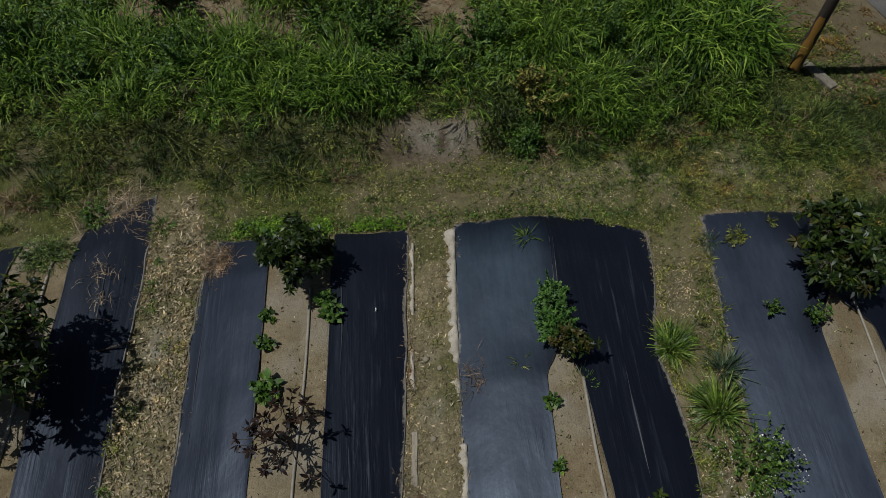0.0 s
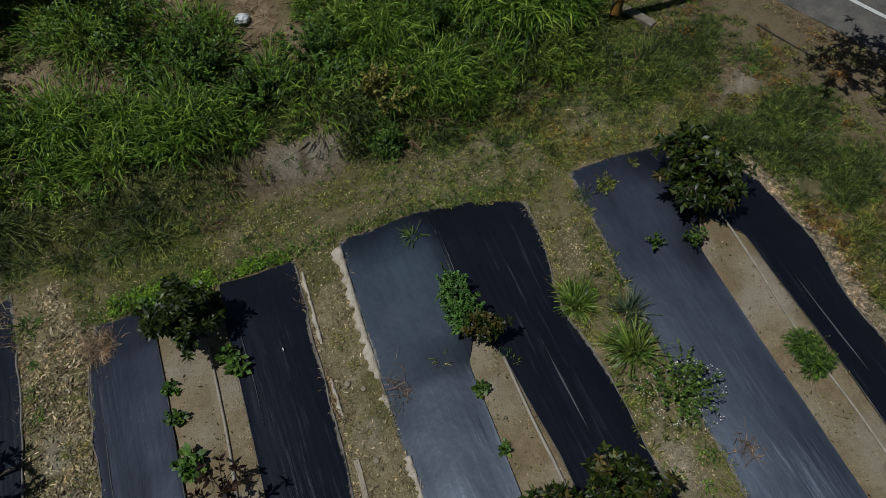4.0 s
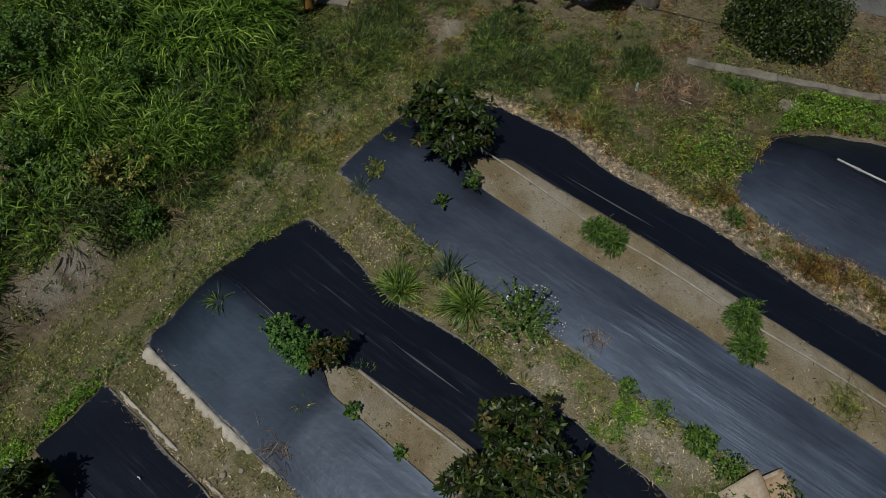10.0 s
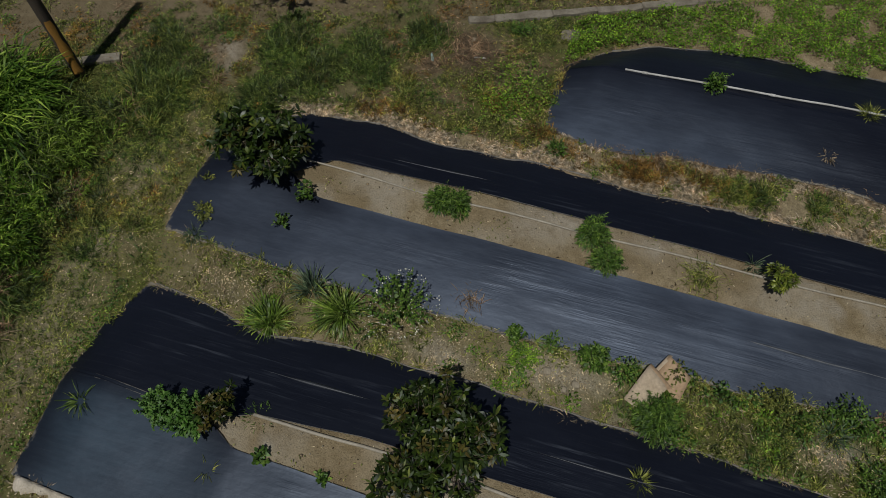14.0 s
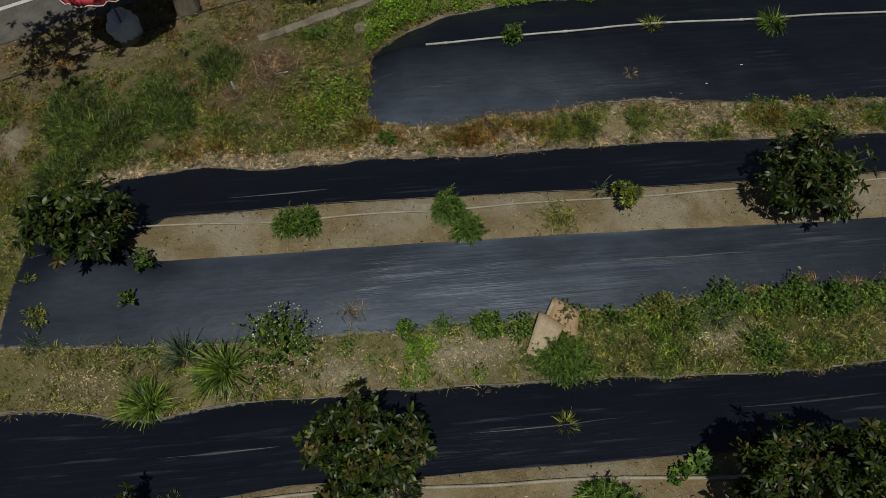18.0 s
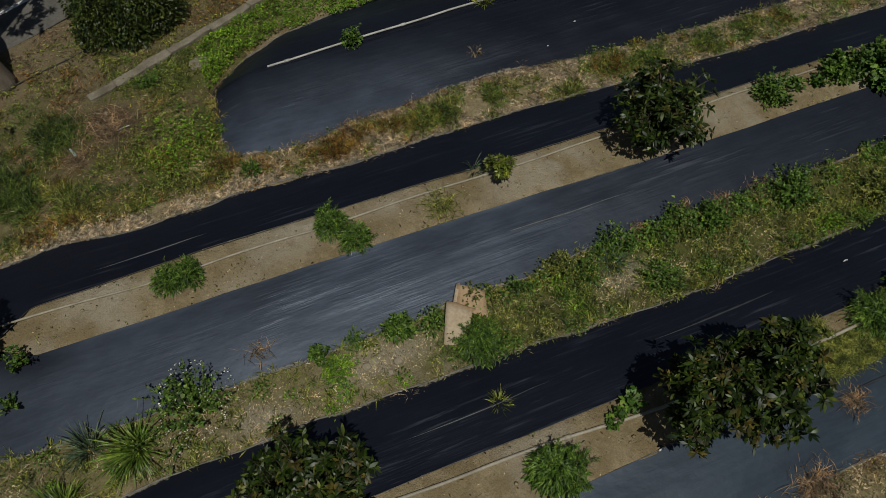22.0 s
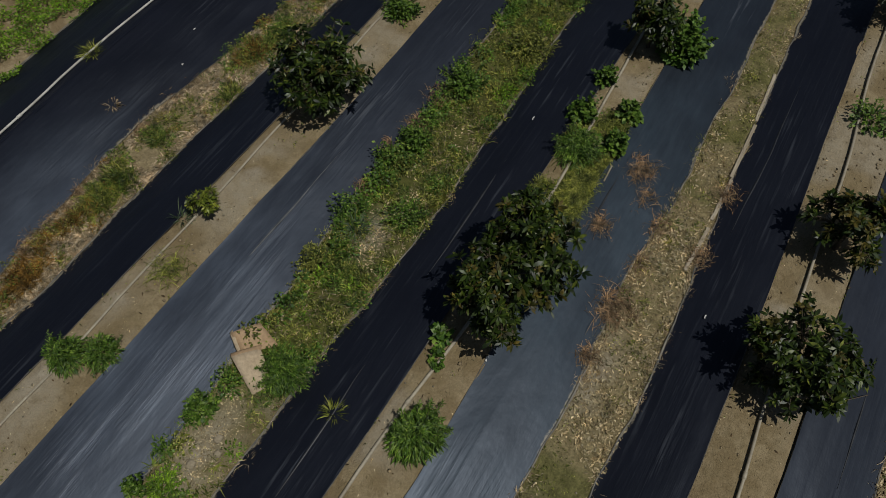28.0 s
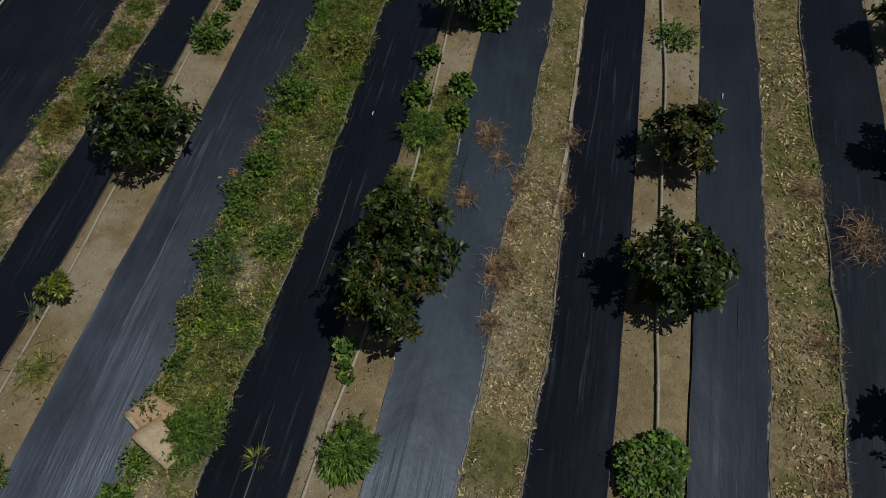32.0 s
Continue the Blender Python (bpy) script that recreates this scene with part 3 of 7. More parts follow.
gu, gv = spaced(-12.0, 21.0, 0.19, 500), spaced(-26.0, 21.0, 0.19, 500)
GU, GV = np.meshgrid(gu, gv)
verts = np.stack([GU, GV, ground_z(GU, GV)], -1).reshape(-1, 3)
i = np.arange(len(gv) - 1)[:, None] * len(gu) + np.arange(len(gu) - 1)[None]
quads = np.stack([i, i + 1, i + len(gu) + 1, i + len(gu)], -1).reshape(-1, 4)
me = build("ground", verts, quads, SOIL)
litter = np.where(between(GU, GV, "a", "b"), 0.75, 0) + np.where(between(GU, GV, "b", "c"), 0.7, 0) + np.where(between(GU, GV, "d", "e"), 0.6, 0) + np.where(between(GU, GV, "c", "d"), 0.35, 0)
litter *= ~headland(GV, GU)
litter = np.clip(litter + 0.9 * np.exp(-(((GU - 10.6) / 0.75) ** 2 + ((GV - 8.75) / 0.6) ** 2)), 0, 1)
green = np.where(headland(GV, GU), 0.38 + 0.55 * smooth(0.3, 0.7, 0.5 * wander(GU, GV, 1.1, 3) + 0.5 * wander(GU, GV, 0.4, 104)), 0.0)
litter = np.where(headland(GV, GU) & (GV < 10.2), np.maximum(litter, 0.2 + 0.4 * wander(GU, GV, 0.8, 65)), litter)
green = np.where(GV > 10.4, np.maximum(green, 0.85), green) * np.where(GV > 9.3, bare_north(GU, GV), 1.0)
rows_only = ~headland(GV, GU)
green = np.where(between(GU, GV, "c", "d") & rows_only, np.interp(GV, [-3, -1, 2, 7], [0.9, 0.35, 0.4, 0.5]), green)
green = np.where((between(GU, GV, "b", "c") | between(GU, GV, "a", "b")) & rows_only, (0.12 + 0.6 * smooth(0.35, 0.65, 0.6 * wander(GU, GV, 0.9, 4) + 0.4 * wander(GU, GV, 0.3, 66)) * np.where((GV < -3.6) & (GV > -8.6) & (GU > -2), 0.4, 1.0)), green)
far_side = GU > kerb_u(GV)
green = np.where(far_side, green * np.clip(0.8 - 0.5 * (GU - kerb_u(GV)), 0.15, 0.8), green)
green = np.where((GU > 9.0) & (GV > -1) & headland(GV, GU) & (GU < kerb_u(GV)), np.maximum(green, 0.45), green)
damp = 0.35 * headland(GV, GU) * (GV < 10.2) * (1 - smooth(1.0, 4.0, GU)) + 0.6 * np.exp(-(((GU - 0.1) / 1.5) ** 4 + ((GV - 9.95) / 0.5) ** 4)) + np.where(far_side, 0.55, 0.0) + 0.6 * np.exp(-(((GU - 12.3) / 0.8) ** 2 + ((GV - 2.9) / 0.8) ** 2)) + np.where((GU > 9.3) & (GU < kerb_u(GV)) & headland(GV, GU), 0.5, 0.0)
green *= 1 - 0.95 * np.exp(-(((GU - 0.35) / 1.35) ** 4 + ((GV - 9.9) / 0.65) ** 4))
green *= 1 - np.exp(-(((GU - 10.6) / 0.8) ** 2 + ((GV - 8.75) / 0.65) ** 2))
trodden = np.exp(-(((GV - 8.75 - 0.5 * (wander(GU, 0 * GU, 2.5, 107) - 0.5)) / 0.5) ** 2)) * smooth(0.8, 3.0, GU) * (1 - smooth(7.0, 8.6, GU)) * (0.45 + 0.55 * wander(GU, GV, 0.7, 108))
green *= 1 - 0.6 * trodden
for a, b, c, d in ((12.4, 2.85, 0.75, 0.7), (11.75, 3.7, 0.35, 0.35), (10.56, 8.65, 0.62, 0.42)):
    green *= 1 - 0.9 * np.exp(-(((GU - a) / c) ** 4 + ((GV - b) / d) ** 4))
soil_only = soil_row(GU, GV)
pale = 0.28 * trodden
for a, b, c, d in ((10.56, 8.65, 0.6, 0.45), (0.5, 10.05, 0.9, 0.3), (4.95, -0.75, 0.35, 0.8), (4.75, 1.4, 0.3, 0.5), (4.6, -1.7, 0.3, 0.4), (7.95, -0.2, 0.3, 0.9), (7.9, -2.2, 0.25, 0.7), (7.6, -5.6, 0.3, 0.9), (7.9, 3.4, 0.25, 0.8), (7.4, -9.0, 0.3, 0.8), (0.0, -5.2, 0.3, 0.8), (-0.1, -2.0, 0.25, 0.7), (-5.2, 1.6, 0.3, 1.2), (-5.2, 5.2, 0.3, 0.9), (-0.05, 4.3, 0.2, 0.6), (4.9, -5.6, 0.25, 0.5), (2.2, 4.0, 0.3, 0.5), (-2.3, -8.2, 0.3, 0.6)):
    pale = np.maximum(pale, 0.85 * np.exp(-(((GU - a) / c) ** 2 + ((GV - b) / d) ** 2)) * smooth(0.25, 0.55, wander(GU, GV, 0.35, 85)))
pale = np.maximum(pale, np.where(soil_only, 0.5 * smooth(0.4, 0.75, wander(GU, GV, 0.7, 86)), 0))
cover = np.stack([np.where(soil_only, 0.12, litter), np.where(soil_only, 0.05, green), np.where(soil_only, 0.0, np.clip(damp, 0, 1)), 1 - np.clip(pale, 0, 1)], -1)
layer = me.attributes.new("cover", "FLOAT_COLOR", "POINT")
layer.data.foreach_set("color", np.clip(cover, 0, 1).astype(np.float32).ravel())
tagged(new("ground", me), "sandy field soil with raised beds and a grassy bank", "ground", kind="structure")


# ---- road beyond the kerb ----
def road_edge(v):
    return 13.55 + 0.45 * (9.7 - v)


def road_sheet():
    v = np.arange(-4.0, 30.0, 0.5)
    cols = [np.stack([road_edge(v) + w + (0.25 * (wander(v, 0 * v, 1.1, 8) - 0.5) if w == 0 else 0), v, 0 * v + 0.045 + (0.0 if w else -0.03)], -1) for w in (0.0, 0.25, 2.0, 7.0)]
    verts = np.stack(cols, 1).reshape(-1, 3)
    k = (np.arange(len(v) - 1)[:, None] * 4 + np.arange(3)[None]).reshape(-1, 1)
    return verts, np.concatenate([k, k + 1, k + 5, k + 4], 1)


tagged(new("road", build("road", *road_sheet(), ASPHALT)), "worn grey asphalt road edge", "road", kind="structure")
v = np.arange(3.0, 20.0, 0.5)
paint = np.stack([np.stack([road_edge(v) + 1.35 + w, v, 0 * v + 0.051], -1) for w in (0.0, 0.14)], 1).reshape(-1, 3)
k = np.arange(len(v) - 1)[:, None] * 2
tagged(new("road_line", build("road_line", paint, np.concatenate([k, k + 1, k + 3, k + 2], 1), ROAD_PAINT)), "white painted line along the road edge", "road line", kind="structure")


def kerb_blocks(lo, hi, group):
    """A low concrete kerb of cast lengths with chipped edges."""
    v = lo
    n = 0
    whole = thing("kerb", (0, 0, 0), "low weathered concrete kerb half sunk in soil", "kerb", kind="structure")
    while v < hi:
        long = 1.15 + 0.2 * math.sin(n * 2.3)
        w = min(v + long, hi)
        u0, u1 = float(kerb_u(v)), float(kerb_u(w))
        turn = math.degrees(math.atan2(-(u1 - u0), w - v))
        wide = 0.24 - 0.035 * (n % 3)
        bm = slab_box((u0 + u1) / 2 + 0.02 * math.sin(n * 5.1), (v + w) / 2, -0.005 - 0.012 * (n % 2), wide, math.hypot(u1 - u0, w - v) - 0.004, 0.2, turn, 0.02)
        bmesh.ops.subdivide_edges(bm, edges=bm.edges[:], cuts=4, use_grid_fill=True)
        for x in bm.verts:
            x.co += Vector((1, 1, 0.35)) * 0.022 * noise.noise(x.co * 2.3) + 0.018 * noise.noise_vector(x.co * 9.0)
        part_bm("kerb_block", bm, CONCRETE, whole, soft=False)
        v = w
        n += 1


kerb_blocks(10.9, 13.5, "n")
kerb_blocks(-9.0, 3.25, "s")


# ---- weed mats ----
FOLDS = (
    ("d", "left", 6.46, -6.8, -2.6, 0.024), ("d", "left", 6.62, -2.6, 1.9, 0.014), ("d", "left", 6.2, -4.5, 0.6, 0.012), ("d", "left", 6.85, -9.0, -5.0, 0.014),
    ("d", "right", 8.60, 1.5, 3.75, 0.026), ("d", "right", 8.72, -1.2, 0.9, 0.014), ("d", "right", 8.9, -5.0, -2.0, 0.012),
    ("c", "right", 3.50, -3.6, 0.4, 0.018), ("c", "right", 3.42, -3.4, -0.6, 0.022), ("c", "right", 3.46, -8.4, -5.2, 0.024), ("c", "right", 3.48, 2.4, 4.4, 0.035), ("c", "right", 3.2, -0.6, 2.6, 0.015), ("c", "right", 3.3, -9.5, -6.5, 0.018),
    ("c", "left", 1.35, -9.9, -6.4, 0.020), ("c", "left", 1.1, -4.8, -1.6, 0.016), ("c", "left", 0.95, -3.2, 0.2, 0.014),
    ("b", "right", -1.0, -13.4, -9.0, 0.024), ("b", "right", -1.7, 4.6, 6.9, 0.02), ("b", "right", -1.1, -7.6, -4.0, 0.016), ("b", "left", -4.38, 3.6, 6.8, 0.02), ("b", "left", -4.0, -8.0, -5.4, 0.02),
    ("a", "right", -6.4, 5.0, 8.0, 0.03))


# pale sheen put into each mat's colour, strongest on the left slopes
SHEEN = dict(aleft=0.2, aright=0.2, bleft=0.36, bright=0.04, cleft=0.50, cright=0.045, dleft=0.92, dright=0.03, eleft=0.62, eright=0.06)


# crumpled stretches, which also get painted glints: mat, from and to along the row, middle and half width across it,
# how much
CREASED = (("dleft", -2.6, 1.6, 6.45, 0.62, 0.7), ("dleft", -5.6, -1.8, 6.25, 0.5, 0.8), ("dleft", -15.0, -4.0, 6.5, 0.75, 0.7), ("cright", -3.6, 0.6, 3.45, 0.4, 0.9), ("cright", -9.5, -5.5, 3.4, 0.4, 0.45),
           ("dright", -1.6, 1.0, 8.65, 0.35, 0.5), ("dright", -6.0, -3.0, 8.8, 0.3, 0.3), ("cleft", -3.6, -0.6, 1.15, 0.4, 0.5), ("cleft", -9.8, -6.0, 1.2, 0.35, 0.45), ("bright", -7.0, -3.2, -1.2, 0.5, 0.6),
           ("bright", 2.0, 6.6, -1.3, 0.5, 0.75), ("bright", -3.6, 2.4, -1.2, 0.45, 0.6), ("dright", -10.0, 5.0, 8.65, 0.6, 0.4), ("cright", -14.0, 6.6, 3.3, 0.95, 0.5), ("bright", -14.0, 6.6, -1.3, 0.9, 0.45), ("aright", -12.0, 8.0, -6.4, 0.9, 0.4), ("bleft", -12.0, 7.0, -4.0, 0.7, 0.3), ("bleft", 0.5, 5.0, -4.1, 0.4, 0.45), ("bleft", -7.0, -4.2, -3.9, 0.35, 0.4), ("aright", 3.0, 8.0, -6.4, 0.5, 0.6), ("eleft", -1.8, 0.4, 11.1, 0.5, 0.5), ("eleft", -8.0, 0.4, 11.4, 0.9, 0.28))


def mat_sheet(bed, side, lo, seed):
    b = BEDS[bed]
    outer, inner = ("L", "l") if side == "left" else ("R", "r")
    n, step = (27 if bed in "cd" else 22), 0.13
    top = max(p[1] for p in b["head"])
    v = np.arange(lo, top + step, step)
    s = np.linspace(0, 1, n)
    s = 0.35 * s + 0.65 * (0.5 - 0.5 * np.cos(np.pi * s))
    wavy = 0.07 * (wander(v, 0 * v, 0.4, seed) - 0.5) + 0.07 * (wander(v, 0 * v, 1.7, seed + 1) - 0.5)
    o, q = at_v(b[outer], v) + wavy, at_v(b[inner], v) + 0.02 * (wander(v, 0 * v, 0.8, seed + 2) - 0.5)
    uu = o[:, None] + (q - o)[:, None] * s[None]
    vv = np.repeat(v[:, None], n, 1)
    limit = head_of(b, uu) + 0.06 * (wander(uu, 0 * uu, 0.35, seed + 3) - 0.5)
    vv = np.minimum(vv, limit)
    rumple = smooth(0.4, 0.75, wander(uu, vv * 0.5, 1.4, seed + 8))
    crease = rumple * 0.010 * (wander(uu * 7, vv * 0.55, 1.0, seed + 4) - 0.5) + 0.014 * (wander(uu * 2.0, vv * 0.35, 1.0, seed + 5) - 0.5) + 0.016 * (wander(uu, vv, 0.6, seed + 6) - 0.5)
    crease = crease * (2.4 if bed == "e" else 1.0)
    quiet = np.minimum(1, 4 * np.minimum(s, 1 - s) + 0.25)[None]
    z = bed_rise(uu, vv) + (0.018 if side == "left" else 0.013) + crease * quiet
    for fold_bed, fold_side, fu, v0, v1, high in FOLDS:
        if (fold_bed, fold_side) == (bed, side):
            run = smooth(v0, v0 + 0.4, vv) * (1 - smooth(v1 - 0.4, v1, vv))
            z = z + 0.5 * high * run * np.exp(-(((uu - fu - 0.02 * np.sin(vv * 1.3)) / 0.06) ** 2))
    z = z + 0.010 * np.exp(-(1 - s[None]) * np.abs(q - o)[:, None] / 0.05) * (q - o != 0)[:, None] * (0.4 + 1.2 * wander(vv, 0 * vv, 0.9, seed + 12))
    verts = np.stack([uu, vv, z], -1).reshape(-1, 3)
    i = np.arange(len(v) - 1)[:, None] * n + np.arange(n - 1)[None]
    quads = np.stack([i, i + 1, i + n + 1, i + n], -1).reshape(-1, 4)
    if side == "right":
        quads = quads[:, ::-1]
    reach = np.abs(q - o)[:, None] * s[None]
    dirt = np.exp(-reach / 0.035) * (0.3 + 0.9 * smooth(0.35, 0.7, wander(vv, 0 * vv, 0.7, seed + 9))) + 0.35 * np.exp(-(limit - vv) / 0.07) + 0.15 * np.exp(-(np.abs(q - o)[:, None] - reach) / 0.03)
    # painted sheen varies along the row and towards the inner edge
    sheen = SHEEN[bed + side] * np.interp(vv, [-14, -9], [0.35, 1.0]) * (0.72 + 0.28 * smooth(0.25, 0.7, 0.6 * wander(uu, vv, 1.6, seed + 10) + 0.4 * wander(uu, vv, 0.5, seed + 11)))
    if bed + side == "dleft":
        sheen = sheen * (0.85 + 0.55 * np.exp(-(((vv + 1.6) / 2.4) ** 2))) * np.interp(vv, [-8, -3.5, 2.5, 5], [0.38, 0.94, 1.0, 0.8])
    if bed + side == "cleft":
        sheen = sheen * np.interp(vv, [-9, -2, 2, 4.2, 5.4, 7], [1.35, 1.0, 0.52, 0.55, 1.5, 1.65]) * (0.25 + 0.75 * smooth(0.1, 0.75, limit - vv))
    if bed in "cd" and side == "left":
        sheen = sheen * (1 - 0.85 * smooth(3.8, 4.8, vv) * (1 - smooth(*((0.0, 0.5) if bed == "c" else (0.1, 0.85)), np.abs(q - o)[:, None] * (1 - s[None]))))
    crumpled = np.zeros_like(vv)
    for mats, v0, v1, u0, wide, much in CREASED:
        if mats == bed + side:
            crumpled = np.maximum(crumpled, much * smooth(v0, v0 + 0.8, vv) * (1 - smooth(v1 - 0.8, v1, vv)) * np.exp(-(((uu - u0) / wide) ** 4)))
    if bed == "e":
        sheen = sheen * (2.4 - 2.3 * s)[None] * np.interp(vv, [-6, -1.5], [0.02, 1.0])
    return verts, quads, np.stack([np.clip(dirt, 0, 1).ravel(), sheen.ravel(), crumpled.ravel(), 0 * sheen.ravel() + 1], -1)


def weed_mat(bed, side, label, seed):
    # the last array holds rim dirt, painted sheen and creases as channels
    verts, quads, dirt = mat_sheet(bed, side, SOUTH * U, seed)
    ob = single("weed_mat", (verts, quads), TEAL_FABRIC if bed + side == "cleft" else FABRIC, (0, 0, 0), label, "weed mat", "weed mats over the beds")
    layer = ob.data.attributes.new("dirt_sheen", "FLOAT_COLOR", "POINT")
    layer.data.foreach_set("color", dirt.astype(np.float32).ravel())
    for fold_bed, fold_side, fu, v0, v1, high in FOLDS:
        if (fold_bed, fold_side) == (bed, side) and high > 0.0195:
            way = np.arange(v0, v1, 0.12)
            x = fu + 0.02 * np.sin(way * 1.3) + 0.035 * (wander(way, 0 * way, 0.7, seed + 3) - 0.5)
            fat = 1.15 * high * np.sin(np.linspace(0.05, np.pi - 0.05, len(way))) ** 1.3 * (0.55 + 0.8 * wander(way, 0 * way, 0.9, seed))
            part("fold", tube(np.stack([x, way, bed_rise(x, way) + 0.022 - 0.3 * fat], -1), np.maximum(fat, 0.003), 8), GLINT_RIDGE if bed + side == "dleft" else RIDGE, ob)
    b = BEDS[bed]
    for key, fat, material in ((("L", "l") if side == "left" else ("R", "r"))[0], 0.020, HEM_DUSTY), ((("L", "l") if side == "left" else ("R", "r"))[1], 0.011, HEM):
        if bed == "e" and key in "lr":
            continue
        if bed == "e" and key == "L":
            fat, material = 0.009, HEM
        way = np.arange(-17.0, float(np.min([p[1] for p in b["head"]])) - 0.1, 0.14)
        wavy = 0.07 * (wander(way, 0 * way, 0.4, seed) - 0.5) + 0.07 * (wander(way, 0 * way, 1.7, seed + 1) - 0.5) if key in "LR" else 0.02 * (wander(way, 0 * way, 0.8, seed + 2) - 0.5)
        x = at_v(b[key], way) + wavy
        keep = way < head_of(b, x) - 0.05
        x, way = x[keep], way[keep]
        roll = fat * (0.35 + 1.1 * wander(way, 0 * way, 0.8, seed + 13) * wander(way, 0 * way, 0.25, seed + 14) + 0.3 * wander(way, 0 * way, 2.5, seed + 15))
        part("hem", tube_open(np.stack([x, way, bed_rise(x, way) + 0.012 + 0.6 * roll], -1), roll, 6), material, ob, "turned up dusty rim")
    return ob


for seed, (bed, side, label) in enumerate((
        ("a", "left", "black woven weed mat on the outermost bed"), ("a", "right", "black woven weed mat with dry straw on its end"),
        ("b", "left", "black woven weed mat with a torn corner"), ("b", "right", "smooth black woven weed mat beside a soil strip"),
        ("c", "left", "dusty black weed mat with sheen in its colour, by a mortar edging"), ("c", "right", "deep black weed mat with a wavy edge of weeds"),
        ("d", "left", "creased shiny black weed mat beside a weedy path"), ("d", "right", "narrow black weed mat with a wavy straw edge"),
        ("e", "left", "wide dusty black weed mat with sheen in its colour, sloping to straw"), ("e", "right", "black weed mat under creeping green vines"))):
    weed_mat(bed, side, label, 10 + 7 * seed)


# ---- pipes along the rows ----
def row_pipe(points, radius, material, label, lift=0.0, name="irrigation_pipe", fittings=()):
    pts = []
    for (u0, v0), (u1, v1) in zip(points, points[1:]):
        n = max(2, int(abs(v1 - v0) / 0.4))
        for k in range(n):
            w = k / n
            u, v = u0 + (u1 - u0) * w, v0 + (v1 - v0) * w
            pts.append((u + 0.02 * math.sin(v * 1.7), v, float(top_z(u, v)) + radius + lift))
    u, v = points[-1]
    pts.append((u, v, float(top_z(u, v)) + radius + lift))
    root = thing(name, (0, 0, 0), label, "pipe", "pipes along the rows")
    part("tube", tube(pts, radius, 10), material, root)
    for v in fittings:
        q = min(range(1, len(pts) - 1), key=lambda j: abs(pts[j][1] - v))
        a, b = Vector(pts[q]), Vector(pts[q + 1])
        w = (b - a).normalized() * 0.06
        part("coupling", tube([a - w, a, a + w], radius * 1.35, 10), material, root)
    return root


row_pipe([(-7.43, 7.75), (-7.46, 6.4), (-7.5, 2.0), (-7.0, -22.0)], 0.028, PIPE_GREY, "grey weathered irrigation pipe on bare soil", fittings=(6.5,))
row_pipe([(-2.26, 6.4), (-2.37, 4.45), (-2.46, 2.7), (-2.7, -3.5)], 0.026, PIPE_GREY, "grey weathered irrigation pipe on a soil strip", fittings=(4.2, 0.5))
row_pipe([(-2.7, -3.9), (-2.6, -5.8), (-2.47, -8.4), (-2.4, -11.1), (-2.1, -14.9), (-1.8, -23.0)], 0.026, PIPE_GREY, "grey irrigation pipe raised on a soil strip", 0.035, fittings=(-5.0, -10.0))
row_pipe([(2.62, 4.2), (2.66, 2.2), (2.5, -1.8), (2.31, -4.9), (2.3, -7.8), (2.35, -10.2), (2.5, -12.3), (2.5, -23.0)], 0.03, PIPE_GREY, "pale grey irrigation pipe between mats", fittings=(1.5, -3.0, -8.0))
row_pipe([(7.98, 5.4), (7.87, 2.1), (7.86, -2.4), (7.82, -6.9), (7.75, -23.0)], 0.022, PIPE_GREY, "thin tan irrigation pipe on a sandy strip", fittings=(1.0, -4.0))
row_pipe([(12.42, -0.70), (12.48, -2.5), (12.58, -4.0), (12.66, -5.2), (12.64, -7.4), (12.58, -10.8), (12.5, -23.0)], 0.025, PIPE_WHITE, "white plastic pipe along the crown of a wide mat", fittings=(-0.9, -4.2, -8.2))
# thin dark tube that draws a straight line over the dirt
row_pipe([(12.2, 9.95), (13.04, 7.95), (14.4, 4.9), (14.9, 3.5), (15.4, 2.2)], 0.014, PIPE_DARK, "thin black line lying on bare dirt", 0.02, "ground_line")


# ---- edgings beside the path ----
def edging_run(pairs, wide, tall, material, label, seed, name="edging"):
    root = thing(name, (0, 0, 0), label, "edging")
    for n, (u0, v0, u1, v1) in enumerate(pairs):
        turn = math.degrees(math.atan2(-(u1 - u0), v1 - v0))
        long = math.hypot(u1 - u0, v1 - v0)
        z = float(ground_z((u0 + u1) / 2, (v0 + v1) / 2))
        bm = slab_box((u0 + u1) / 2, (v0 + v1) / 2, z + tall / 2 - 0.02, wide * (0.75 + 0.5 * abs(math.sin(n * 2.7 + seed))) if material is MORTAR else wide, long * (1.5 if material is MORTAR else 1.0), tall, turn + (6 * math.sin(n * 1.9) if material is MORTAR else 0), 0.008)
        bmesh.ops.subdivide_edges(bm, edges=[x for x in bm.edges if x.calc_length() > (0.15 if material is MORTAR else 0.3)], cuts=3 if material is MORTAR else 5)
        for x in bm.verts:
            x.co += wide * (0.42 if material is MORTAR else 0.22) * noise.noise_vector(x.co * 5 + Vector((seed, n, 0)))
        part_bm("board" if material is BOARD else "lump", bm, material, root, soft=False)
    return root


edging_run([(-0.42, 3.55, -0.48, 2.6), (-0.50, 1.9, -0.55, 0.6)], 0.10, 0.055, BOARD, "weathered pale boards edging the path", 3)
edging_run([(-0.55, -8.0, -0.60, -9.1), (-0.58, -9.3, -0.58, -10.4), (-0.55, -10.45, -0.52, -12.0), (-0.5, -12.1, -0.42, -13.6)], 0.07, 0.055, BOARD, "pale boards edging the path beside a mat", 5)


